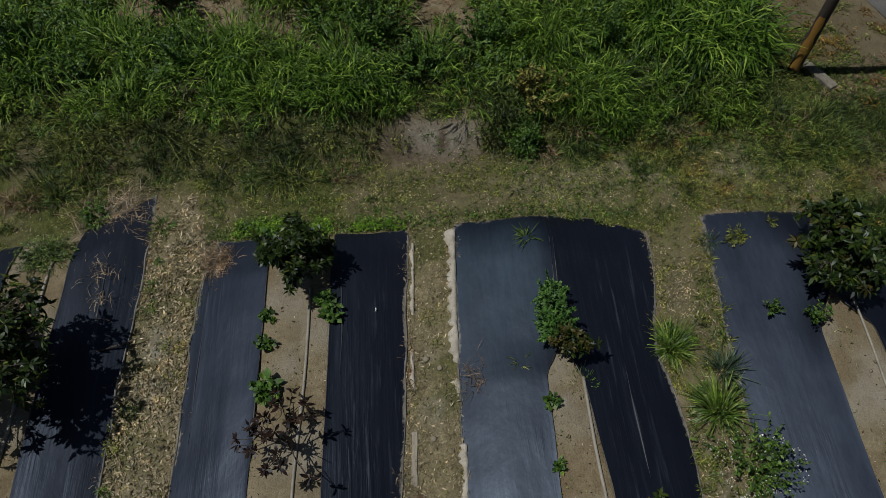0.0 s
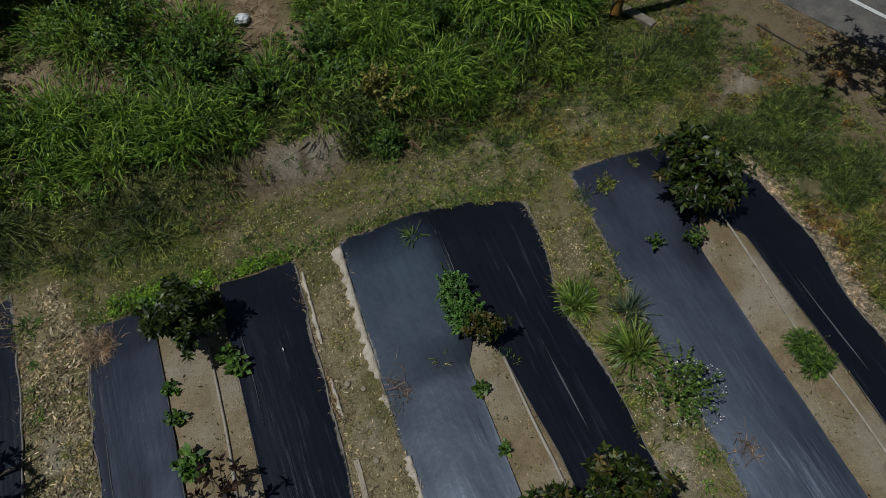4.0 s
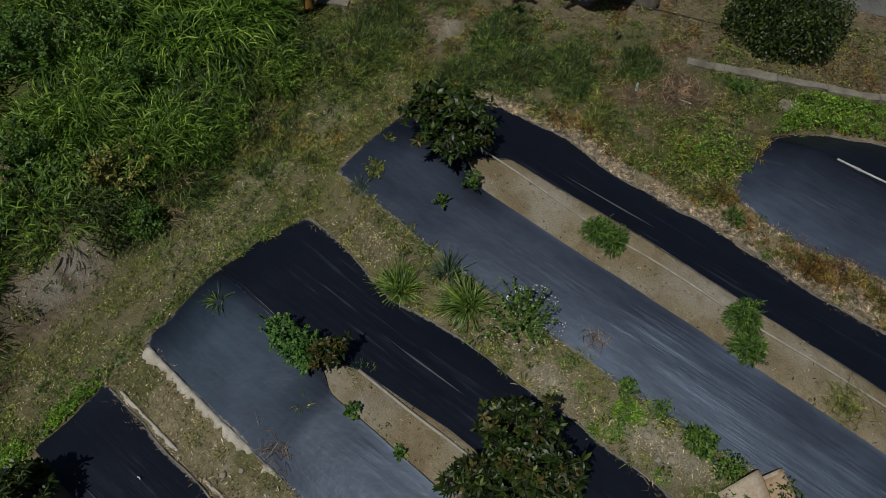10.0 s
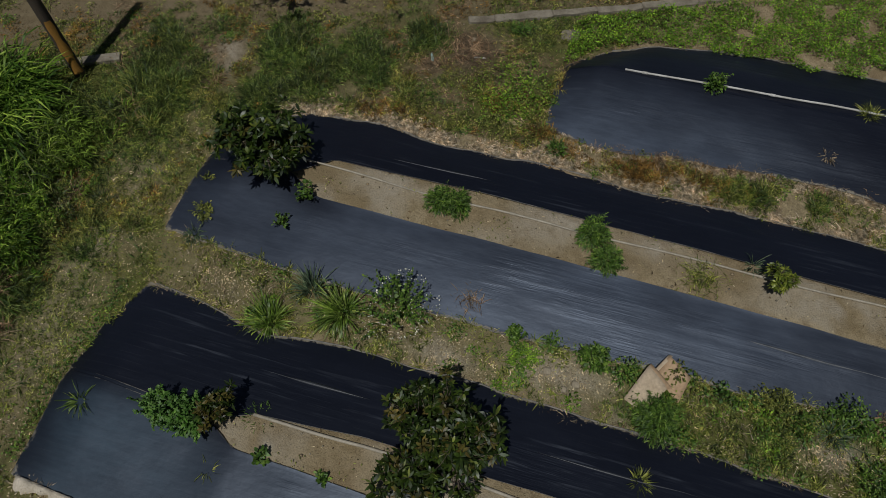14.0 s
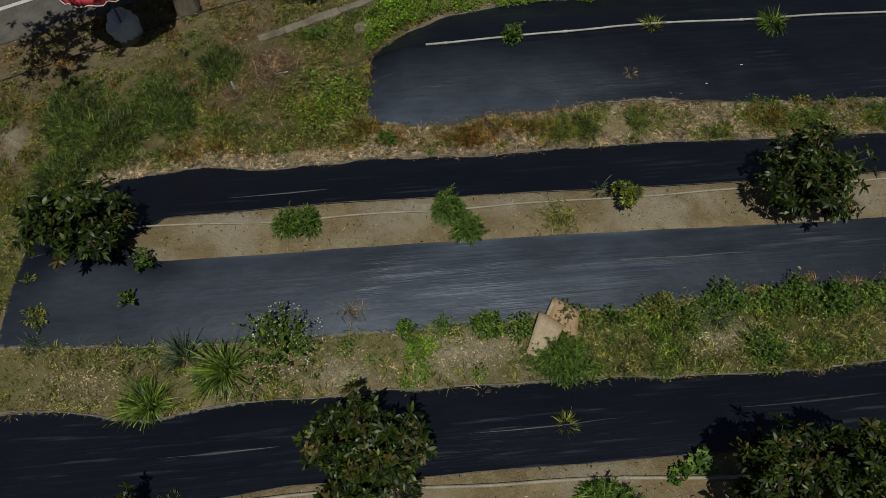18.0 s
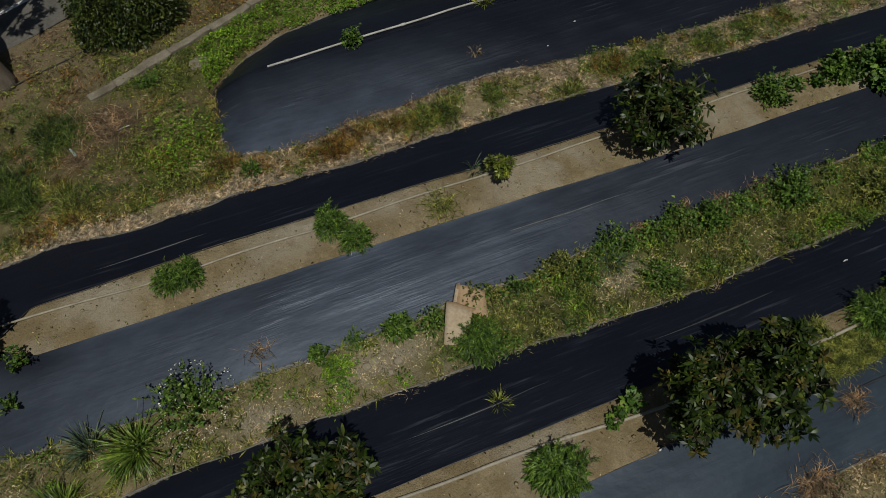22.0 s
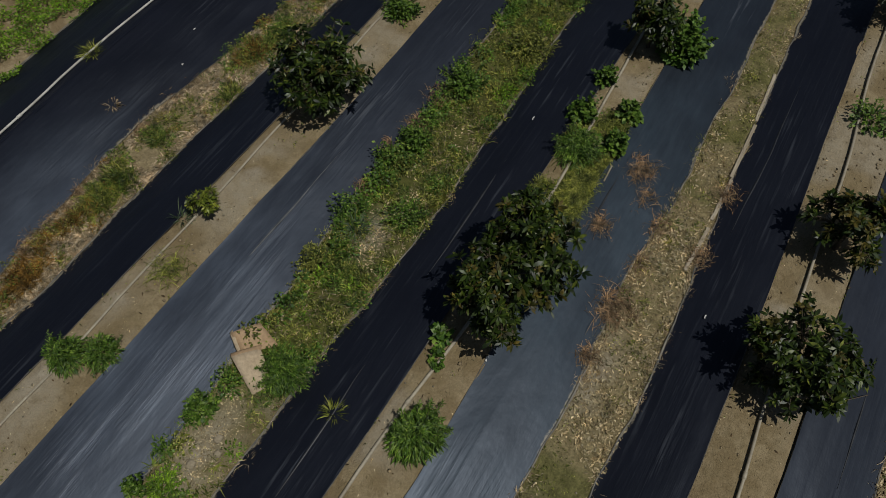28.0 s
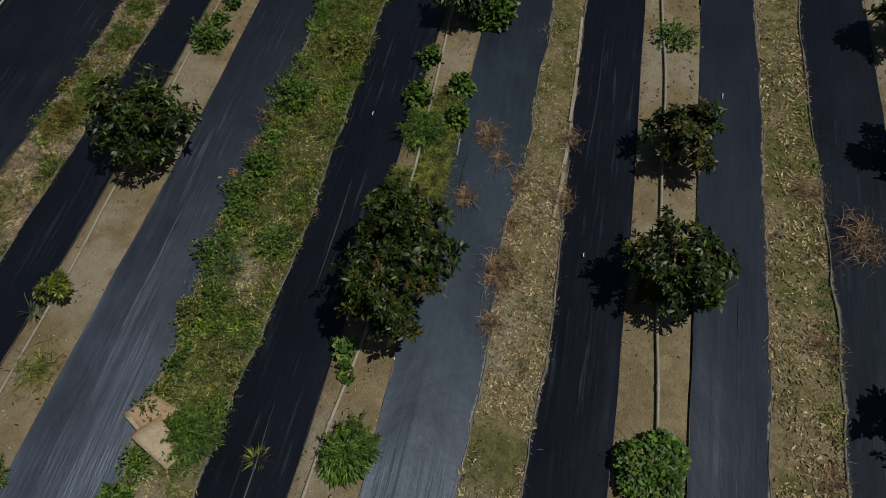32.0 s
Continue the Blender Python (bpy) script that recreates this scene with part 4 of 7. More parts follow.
def mortar_crest(points, wide, tall, label, seed, breaks=0.0):
    """A ragged crest of mortar, smooth towards the mat, crumbling towards the path, with gaps where it has broken."""
    root = thing("edging", (0, 0, 0), label, "edging")
    pts = np.array(points, float)
    v = np.arange(pts[:, 1].min(), pts[:, 1].max(), 0.045)
    u = np.interp(v, pts[::-1, 1], pts[::-1, 0]) + 0.03 * (wander(v, 0 * v, 0.5, seed) - 0.5)
    keep = smooth(breaks - 0.06, breaks + 0.06, wander(v, 0 * v, 0.45, seed + 1)) * smooth(0, 0.12, v - v[0]) * smooth(0, 0.08, v[-1] - v)
    out = wide * (0.15 + 0.85 * wander(v, 0 * v, 0.14, seed + 2) + 0.7 * (wander(v, 0 * v, 0.05, seed + 3) - 0.5))
    z = ground_z(u, v)
    across = np.array([-1.0, -0.8, -0.45, 0.0, 0.3, 0.36])
    high = np.array([-0.3, 0.45, 0.8, 1.0, 0.75, -0.3])
    x = u[:, None] + np.where(across < 0, across[None] * out[:, None], across[None] * wide) * (0.2 + 0.8 * keep[:, None])
    lumps = 0.45 + 1.1 * wander(x, np.repeat(v[:, None], 6, 1), 0.07, seed + 4)
    h = z[:, None] - 0.01 + tall * high[None] * lumps * (1.35 * keep - 0.35)[:, None]
    verts = np.stack([x, np.repeat(v[:, None], 6, 1), h], -1).reshape(-1, 3)
    i = np.arange(len(v) - 1)[:, None] * 6 + np.arange(5)[None]
    part("crest", (verts, np.stack([i, i + 1, i + 7, i + 6], -1).reshape(-1, 4)), MORTAR, root)
    return root


mortar_crest([(0.57, 7.78), (0.45, 5.9), (0.42, 4.75)], 0.19, 0.085, "crumbling pale mortar edging along a mat", 130, 0.12)
mortar_crest([(0.42, 4.7), (0.42, 3.9), (0.43, 3.0), (0.34, 1.8)], 0.15, 0.065, "broken pale mortar edging along a path", 140, 0.42)
mortar_crest([(-0.27, 7.5), (-0.33, 6.4), (-0.38, 5.6), (-0.40, 4.2)], 0.085, 0.06, "thin ragged mortar edging beside a mat", 150, 0.30)


# ---- trees ----
def crown_of(points, axes, per, length, wide, droop=0.24, spread=0.5):
    """Whorls of long drooping leaves round the twig ends."""
    n = len(points)
    a = rng.uniform(0, 2 * np.pi, (n, 1)) + np.arange(per)[None] * 2.39996 + rng.normal(0, 0.2, (n, per))
    ref = np.where(np.abs(axes[:, 2:]) > 0.9, np.array([[1.0, 0, 0]]), Z[None])
    e1 = unit(np.cross(axes, ref))
    e2 = np.cross(axes, e1)
    lift = rng.uniform(-0.15, spread + 0.55, (n, per))
    d = e1[:, None] * np.cos(a)[..., None] + e2[:, None] * np.sin(a)[..., None] + axes[:, None] * lift[..., None]
    d = unit(d).reshape(-1, 3)
    size = np.repeat(rng.uniform(0.75, 1.2, n), per) * rng.uniform(0.6, 1.15, n * per)
    p = np.repeat(points, per, 0) + d * 0.012 - np.repeat(axes, per, 0) * rng.uniform(0, 0.07, n * per)[:, None]
    return ribbons(p, d, length * size, wide * size * rng.uniform(0.8, 1.2, n * per), droop * rng.uniform(0.2, 1.6, n * per), (0.22, 0.95, 0.85, 0.06), 0.0, 0.6)


def mango_tree(u, v, radius, height, whorls, label, seed, leaf=0.19, new_share=0.15, squash=0.85, lean=(0, 0), dark=False, per=12, low=0.35):
    """A short trunk, boughs spread at unequal lengths, and whorls of leaves gathered at their ends."""
    global rng
    rng = np.random.default_rng(seed)
    z0 = float(top_z(u, v)) - 0.02
    root = thing("mango_tree", (u, v, z0), label, "tree", "young mango trees in the rows")
    mid = np.array([lean[0], lean[1], max(height - radius * squash, 0.42 * height)])
    knots = np.array([[0, 0, 0], [0.02, -0.01, 0.25 * mid[2]], mid * 0.6 + (0.03, 0.02, 0), mid * 0.95])
    part("trunk", tube(knots, [0.045 * radius + 0.02, 0.04 * radius + 0.016, 0.03 * radius + 0.014, 0.02]), BARK, root)
    bark = CREOSOTE if dark else BARK
    boughs = 9 if dark else max(8, int(19 * min(radius, 1.4)))
    step = np.arange(boughs)
    high = 1 - (1 + low) * (step + 0.5) / boughs
    way = np.stack([np.sqrt(1 - high**2) * np.cos(step * 2.39996 + seed), np.sqrt(1 - high**2) * np.sin(step * 2.39996 + seed), high], -1)
    way = unit(way + rng.normal(0, 0.20, way.shape))
    tips = mid + way * (radius * rng.uniform(0.70, 1.0, boughs))[:, None] * (1, 1, squash)
    for q, tip in enumerate(tips):
        start = mid * rng.uniform(0.5, 0.95)
        bow = (start + tip) / 2 + rng.normal(0, 0.05, 3) - (0, 0, 0.06 * radius)
        part("limb", tube_open([start, bow, tip], [0.6 * (0.013 + 0.010 * radius) if dark else 0.013 + 0.010 * radius, 0.6 * (0.010 + 0.006 * radius) if dark else 0.010 + 0.006 * radius, 0.006], 6), bark, root)
    whorls = whorls if dark else int(1.4 * whorls)
    which = rng.integers(0, boughs, whorls)
    along = 1 - 0.62 * rng.random(whorls) ** 1.5
    pts = mid + (tips[which] - mid) * along[:, None] + rng.normal(0, 0.105 * radius + 0.015, (whorls, 3)) * (1, 1, 0.8)
    d = unit(pts - mid)
    axes = unit(d * 0.8 + (0, 0, 0.65) + rng.normal(0, 0.2, d.shape))
    twigs = []
    for q, k in zip(pts, which):
        foot = mid + (tips[k] - mid) * rng.uniform(0.35, 0.75)
        twigs.append(tube_open([foot, (foot + q) / 2 + rng.normal(0, 0.03, 3), q], [0.008, 0.006, 0.004], 3))
    tagged(part("twigwork", joined(twigs), bark, root), kind="stuff")
    young = rng.random(whorls) < new_share * (0.4 + 1.2 * (pts[:, 2] > mid[2]))
    kind = MANGO_DARK if dark else SAPLING_LEAF if "bright leaves" in label else MANGO_LEAF
    tagged(part("crown", crown_of(pts[~young], axes[~young], per, leaf, leaf * 0.34), kind, root, "bronze leaf whorls" if dark else "glossy dark leaf whorls"), kind="stuff")
    if young.sum() > 1:
        tagged(part("young_growth", crown_of(pts[young], axes[young], per, leaf * 0.85, leaf * 0.33), MANGO_NEW, root, "bronze young leaves"), kind="stuff")
    return root


TREES = (
    (-7.65, 4.95, 1.4, 2.6, 460, "dark dense young mango tree shading a mat", 0.19, 0.10),
    (-2.50, 6.85, 0.70, 1.35, 170, "small dark green mango tree at the row end", 0.19, 0.02),
    (-2.72, -6.75, 1.02, 1.60, 270, "spreading young mango tree on a sandy strip", 0.19, 0.08),
    (-2.72, -9.65, 0.74, 1.40, 170, "small mango tree with bronze tips on soil", 0.19, 0.35),
    (-2.3, -16.4, 0.95, 1.6, 200, "young mango tree far along the row", 0.19, 0.10),
    (2.80, 0.90, 1.10, 1.75, 400, "dense round mango tree with reddish new tips", 0.18, 0.16),
    (1.95, -5.25, 0.90, 1.95, 270, "tall leafy mango tree between black mats", 0.19, 0.18),
    (1.86, -6.25, 0.86, 2.0, 230, "slender mango tree crowding a larger one", 0.19, 0.15),
    (2.25, -12.6, 0.62, 1.35, 110, "young mango tree beside a vine covered bush", 0.19, 0.10),
    (2.46, 4.72, 0.36, 0.75, 45, "stunted mango sapling with rusty leaves", 0.16, 0.75),
    (7.78, 6.18, 0.92, 1.50, 240, "glossy mango tree standing on the mat head", 0.22, 0.06),
    (7.58, -7.75, 1.08, 1.65, 290, "broad dark mango tree over a sandy strip", 0.19, 0.10),
    (7.66, -4.30, 0.30, 0.62, 44, "mango sapling with bright leaves on sand", 0.19, 0.0),
    (-7.30, -13.9, 0.80, 1.5, 150, "mango tree in the outermost row", 0.19, 0.10),
    (-7.25, -10.7, 0.75, 1.4, 140, "mango tree in the outermost row", 0.19, 0.10),
    (-7.15, -5.1, 0.78, 1.5, 140, "mango tree in the outermost row", 0.19, 0.10))
for n, (u, v, r, h, k, label, leaf, fresh) in enumerate(TREES):
    mango_tree(u, v, r, h, k, label, 21 + n, leaf * (0.55 if "bright leaves" in label else 0.80), 0.6 * fresh)
mango_tree(-2.52, 3.35, 0.90, 1.5, 34, "sparse mango tree with bare twigs and bronze leaves", 60, leaf=0.15, dark=True, new_share=0.0, per=9)


def leafy_dome(n, radius, height, length, wide, seed, flat=0.5, outline=OVAL, droop=0.25, hollow=0.55, wild=0.55, knobs=7):
    """Leaves over and inside a low rounded plant."""
    g = np.random.default_rng(seed)
    d = unit(g.normal(0, 1, (n, 3)) * (1, 1, 0.9))
    d[:, 2] = np.abs(d[:, 2])
    lobes = unit(g.normal(0, 1, (knobs, 3)))
    lobes[:, 2] = np.abs(lobes[:, 2])
    bulge = 0.72 + 0.4 * np.max(np.clip(d @ lobes.T, 0, 1) ** 4, 1)
    p = d * (radius * bulge * g.uniform(hollow, 1.0, n))[:, None] * (1, 1, height / radius)
    way = unit(d * (1, 1, flat) + g.normal(0, wild, (n, 3)) * (1, 1, 0.5 + 0.5 * (wild > 0.9)))
    return ribbons(p, way, length * g.uniform(0.6, 1.2, n), wide * g.uniform(0.7, 1.2, n), droop, outline, 0.0)


def sprawl(n, radius, height, leaf, wide, seed, flat):
    """A plant of many unequal shoots with leaves set along them: the shoots and the leaves."""
    g = np.random.default_rng(seed)
    shoots = int(np.clip(12 + 46 * radius, 9, 90))
    a = g.uniform(0, 2 * np.pi, shoots)
    reach = radius * np.sqrt(g.uniform(0.02, 1.0, shoots)) * g.uniform(0.6, 1.25, shoots) * (1 + 0.25 * np.cos(a - g.uniform(0, 6.3)))
    foot = np.stack([np.cos(a), np.sin(a), 0 * a], -1) * (0.3 * reach)[:, None]
    foot[:, 2] = -0.03
    tip = np.stack([np.cos(a) * reach, np.sin(a) * reach, height * g.uniform(0.35, 1.1, shoots) * (1 - 0.35 * (reach / radius) ** 2 * flat)], -1)
    tip[:, 2] = np.maximum(tip[:, 2], 0.05)
    bow = (foot + tip) / 2 + g.normal(0, 0.06 * radius, (shoots, 3)) + (0, 0, 0.12 * height)
    rods = joined([tube_open([foot[q], bow[q], tip[q]], [0.007, 0.005, 0.003], 5) for q in range(shoots)])
    per = max(4, int(1.5 * n) // shoots)
    s = g.uniform(0.2, 1.02, (shoots, per))[..., None]
    p = (foot[:, None] * (1 - s) ** 2 + 2 * bow[:, None] * s * (1 - s) + tip[:, None] * s**2).reshape(-1, 3)
    along = np.repeat(unit(tip - foot), per, 0)
    d = unit(unit(g.normal(0, 1, p.shape)) * (1, 1, 0.6) + 0.55 * along + (0, 0, 0.15))
    size = leaf * g.uniform(0.5, 1.15, len(p)) * (1.1 - 0.35 * s.reshape(-1))
    return rods, ribbons(p, d, size, size * wide * g.uniform(0.8, 1.2, len(p)), g.uniform(0.0, 0.5, len(p)), OVAL, 0.0)


def weed_bush(u, v, radius, height, n, leaf, material, label, seed, name="weed_bush", category="weed", wide=0.5, group="", flat=0.5):
    root = thing(name, (u, v, float(top_z(u, v))), label, category, group)
    rods, greens = sprawl(n, radius, height, leaf, wide, seed, flat)
    if label.startswith("round"):
        greens = leafy_dome(1500, radius, height, 0.085, 0.066, seed + 1, 0.35, OVAL, 0.15, 0.82)
    elif wide < 0.2:
        more = leafy_dome(int(1.1 * n), radius * 0.95, height * 0.85, leaf * 1.25, leaf * 0.17, seed + 1, 0.8, LANCE, 0.5, 0.35)
        greens = joined([greens, more])
    elif radius > 0.25 and name != "shrub" and "flowering" not in label:
        more = leafy_dome(int(0.7 * n), radius * 0.85, height * 0.8, leaf, leaf * wide, seed + 1, 0.6, OVAL, 0.3, 0.45)
        greens = joined([greens, more])
    part("stem_work", rods, STEM, root)
    tagged(part("foliage", greens, material, root), kind="stuff")
    return root


def grass_clump(u, v, radius, n, length, wide, material, label, seed, droop=0.55, lean=0.7, name="grass_clump", foot=0.12):
    g = np.random.default_rng(seed)
    a = g.uniform(0, 2 * np.pi, n)
    tilt = g.uniform(0.1, 1.1, n) * lean
    way = g.uniform(0, 6.3)
    d = unit(np.stack([np.cos(a) * tilt + 0.18 * math.cos(way), np.sin(a) * tilt + 0.18 * math.sin(way), np.full(n, 0.75)], -1) + g.normal(0, 0.12, (n, 3)))
    p = np.stack([np.cos(a), np.sin(a), 0 * a], -1) * (foot * np.sqrt(g.random(n)))[:, None]
    geo = ribbons(p, d, length * g.uniform(0.4, 1.1, n), wide * g.uniform(0.6, 1.2, n), droop * g.uniform(0.5, 1.9, n), (0.7, 1.0, 0.9, 0.6, 0.04), 0.3)
    root = thing(name, (u, v, float(top_z(u, v)) - 0.02), label, "grass clump")
    tagged(part("tuft", geo, material, root), kind="stuff")
    return root


# lemongrass on the weedy path
grass_clump(4.45, 4.75, 0.7, 230, 0.92, 0.022, LEMON_BLADE, "arching lemongrass clump on a weedy path", 41)
grass_clump(5.30, 4.25, 0.6, 130, 0.85, 0.019, GREY_BLADE, "grey green lemongrass clump beside a mat", 42)
grass_clump(5.00, 3.50, 0.8, 320, 1.0, 0.024, LEMON_BLADE, "large bright lemongrass clump on a weedy path", 43)
# tufts growing through mats and rows
grass_clump(2.02, 7.28, 0.3, 60, 0.42, 0.018, LAWN_BLADE, "small grass tuft growing through a mat", 44, lean=1.2)
grass_clump(1.56, 4.6, 0.2, 22, 0.32, 0.012, OLIVE_LEAF, "thin weed tuft growing through a mat", 45, lean=1.4)
grass_clump(3.42, -2.38, 0.24, 110, 0.30, 0.014, OLIVE_LEAF, "olive weed tuft on a black mat", 46, lean=1.3)
weed_bush(7.76, 2.38, 0.34, 0.40, 480, 0.11, WEED_LEAF, "dense fine leaved weed on a sandy strip", 47, wide=0.16)
weed_bush(7.77, 1.98, 0.33, 0.40, 480, 0.11, WEED_LEAF, "dense fine leaved weed on a sandy strip", 48, wide=0.16)
grass_clump(8.05, -3.9, 0.3, 45, 0.5, 0.016, GREY_BLADE, "loose grey grass tuft beside a sapling", 48)
grass_clump(11.34, -5.32, 0.2, 90, 0.22, 0.014, STRAW, "dry straw tuft on a wide mat", 49, lean=1.3)
grass_clump(12.6, -6.1, 0.36, 160, 0.42, 0.014, OLIVE_LEAF, "olive grass tuft beside a white pipe", 50, lean=1.0)
grass_clump(12.4, -8.95, 0.45, 260, 0.5, 0.016, WEED_LEAF, "green grass tuft over a white pipe", 51, foot=0.22)
grass_clump(5.2, -5.55, 0.5, 150, 0.62, 0.018, GREY_BLADE, "blue green grass tuft at a mat edge", 52, lean=1.0)
grass_clump(-3.7, 9.3, 0.4, 90, 0.6, 0.022, LAWN_BLADE, "rosette of broad grass on the bank foot", 53, lean=1.2)
grass_clump(2.2, 9.05, 0.35, 70, 0.32, 0.014, WEED_LEAF, "small green grass tuft on the headland", 54, lean=1.2)
grass_clump(2.05, 8.6, 0.3, 70, 0.30, 0.014, OLIVE_LEAF, "small olive grass tuft on the headland", 55, lean=1.2)
grass_clump(-5.45, 8.3, 0.3, 70, 0.45, 0.018, WEED_LEAF, "bright grass tuft beside a mat corner", 56, lean=1.1)
grass_clump(5.78, 7.0, 0.3, 120, 0.34, 0.014, GREY_BLADE, "grey green grass tuft at a mat corner", 57)
grass_clump(2.62, 4.12, 0.3, 90, 0.2, 0.012, WEED_LEAF, "dry olive grass round a pipe end", 59, foot=0.25)
# leafy weeds
for n, (u, v, r, h, k, leaf, material, label) in enumerate((
        (2.28, 5.75, 0.38, 0.62, 620, 0.09, BUSH_LEAF, "bright leafy weed bush on a mat head"),
        (2.30, 5.2, 0.46, 0.70, 760, 0.10, BUSH_LEAF, "bright green leafy weed bush beside a sapling"),
        (5.35, 2.45, 0.80, 0.75, 480, 0.11, WEED_LEAF, "flowering weed bush with small white heads"),
        (6.33, 7.0, 0.28, 0.12, 110, 0.07, OLIVE_LEAF, "flat grey green weed on a mat"),
        (7.06, 7.3, 0.18, 0.10, 60, 0.06, OLIVE_LEAF, "flat grey green weed on a mat"),
        (6.47, 5.3, 0.24, 0.25, 90, 0.09, WEED_LEAF, "small leafy weed growing through a mat"),
        (7.1, 5.05, 0.25, 0.5, 60, 0.13, WEED_LEAF, "low mango shoot below a tree"),
        (7.84, -0.78, 0.36, 0.46, 420, 0.09, WEED_LEAF, "dense narrow leaved weed on a sandy strip"),
        (7.36, -1.12, 0.34, 0.40, 360, 0.08, WEED_LEAF, "grassy weed spilling onto a mat"),
        (7.5, -10.7, 0.50, 0.48, 460, 0.10, WEED_LEAF, "leafy weed on a sandy strip"),
        (7.15, -13.6, 0.95, 0.75, 900, 0.11, LUSH_LEAF, "broad leaved weed mass across a soil strip"),
        (7.5, -12.6, 0.55, 0.5, 380, 0.10, WEED_LEAF, "broad leaved weed mass across a soil strip"),
        (2.05, -2.75, 0.48, 0.48, 900, 0.10, WEED_LEAF, "dense narrow leaved weed on a soil strip"),
        (5.40, 0.22, 0.20, 0.50, 200, 0.10, WEED_LEAF, "upright leafy weed at a mat edge"),
        (5.05, 0.02, 0.36, 0.26, 460, 0.055, VINE_LEAF, "bright low weed patch at a mat edge"),
        (5.40, -1.25, 0.34, 0.50, 260, 0.11, WEED_LEAF, "dark leafy weed at a mat edge"),
        (4.62, -2.55, 0.50, 0.50, 900, 0.08, WEED_LEAF, "feathery green weed beside cardboard"),
        (5.40, -4.6, 0.45, 0.34, 520, 0.06, OLIVE_LEAF, "yellow green weed mound at a mat edge"),
        (5.25, -4.95, 0.24, 0.36, 120, 0.12, WEED_LEAF, "dark leafy weed on a weedy path"),
        (12.44, -2.7, 0.28, 0.40, 160, 0.10, WEED_LEAF, "leafy weed over a white pipe"),
        (-2.68, -3.5, 0.58, 0.55, 700, 0.11, LUSH_LEAF, "round bright green bush on a sandy strip"),
        (2.35, -9.2, 0.52, 0.50, 700, 0.085, WEED_LEAF, "thick narrow leaved weed across a soil strip"),
        (2.65, -10.1, 0.36, 0.45, 160, 0.105, WEED_LEAF, "broad leaved weed on a soil strip"),
        (2.62, -11.2, 0.26, 0.40, 90, 0.105, WEED_LEAF, "broad leaved weed on a soil strip"),
        (1.72, -9.7, 0.32, 0.40, 140, 0.105, WEED_LEAF, "broad leaved weed at a mat edge"),
        (1.78, -10.6, 0.30, 0.40, 130, 0.105, WEED_LEAF, "broad leaved weed at a mat edge"),
        (1.62, -12.75, 0.62, 0.9, 800, 0.11, LUSH_LEAF, "vine covered bush at a row"),
        (-2.45, -13.0, 0.55, 0.40, 110, 0.13, WEED_LEAF, "thin leafy weed on bare soil"),
        (2.35, 9.75, 0.48, 0.85, 520, 0.09, LUSH_LEAF, "green shrub at the end of a bare bank"),
        (-6.9, 8.6, 0.45, 0.35, 260, 0.10, WEED_LEAF, "leafy weed at a mat end"),
        (-7.6, 7.6, 0.60, 0.35, 420, 0.09, LAWN_BLADE, "grassy weed on bare soil"),
        (4.55, -6.3, 0.5, 0.30, 420, 0.07, WEED_LEAF, "leafy weed patch on a weedy path"),
        (5.35, -7.9, 0.4, 0.45, 260, 0.11, WEED_LEAF, "dark leafy weed at a mat edge"),
        (5.2, -9.8, 0.55, 0.50, 420, 0.10, WEED_LEAF, "leafy weed on a weedy path"),
        (4.6, -11.5, 0.60, 0.45, 520, 0.09, OLIVE_LEAF, "yellow green weed mound on a weedy path"),
        (13.4, 1.9, 0.28, 0.25, 150, 0.08, LUSH_LEAF, "small bright weed beside a kerb"),
        (10.0, 0.35, 0.30, 0.25, 220, 0.06, WEED_LEAF, "small weed at a straw path"))):
    narrow = "narrow" in label or "feathery" in label or "grassy" in label
    broad = "broad" in label or "vine" in label
    weed_bush(u, v, r, h, int((2.2 if narrow else 1.5) * k), leaf * (1.15 if narrow else 1.05 if broad else 0.9), material, label, 100 + 3 * n, wide=0.17 if narrow else 0.85 if broad else 0.5)
petals = leafy_dome(230, 0.76, 0.8, 0.030, 0.027, 300, 0.8, OVAL, 0.0, 0.93)
single("flower_heads", petals, PETAL, (5.35, 2.45, float(top_z(5.35, 2.45))), "scattered small white flower heads on a weed", "flowers", kind="stuff")
# seedlings with a few broad leaves
for n, (u, v, r) in enumerate(((-3.07, 5.85, 0.16), (-3.05, 5.25, 0.16), (-3.0, 4.42, 0.26), (-2.9, 4.25, 0.2), (-1.98, 6.05, 0.22), (-1.95, 5.75, 0.2), (2.0, 3.8, 0.15), (1.97, 2.7, 0.13), (2.45, -4.1, 0.16), (2.6, -4.4, 0.2),
                               (2.35, -3.9, 0.13), (-2.9, 7.2, 0.2), (-2.05, 7.1, 0.22), (-3.2, 7.75, 0.22), (7.55, -11.4, 0.2), (7.4, -11.9, 0.2))):
    weed_bush(u, v, r, r * 1.2, 26, r * 0.75, LUSH_LEAF, "seedling with a few broad bright leaves", 500 + 2 * n, "seedling", "seedling", 0.75, "seedlings on the soil strips")


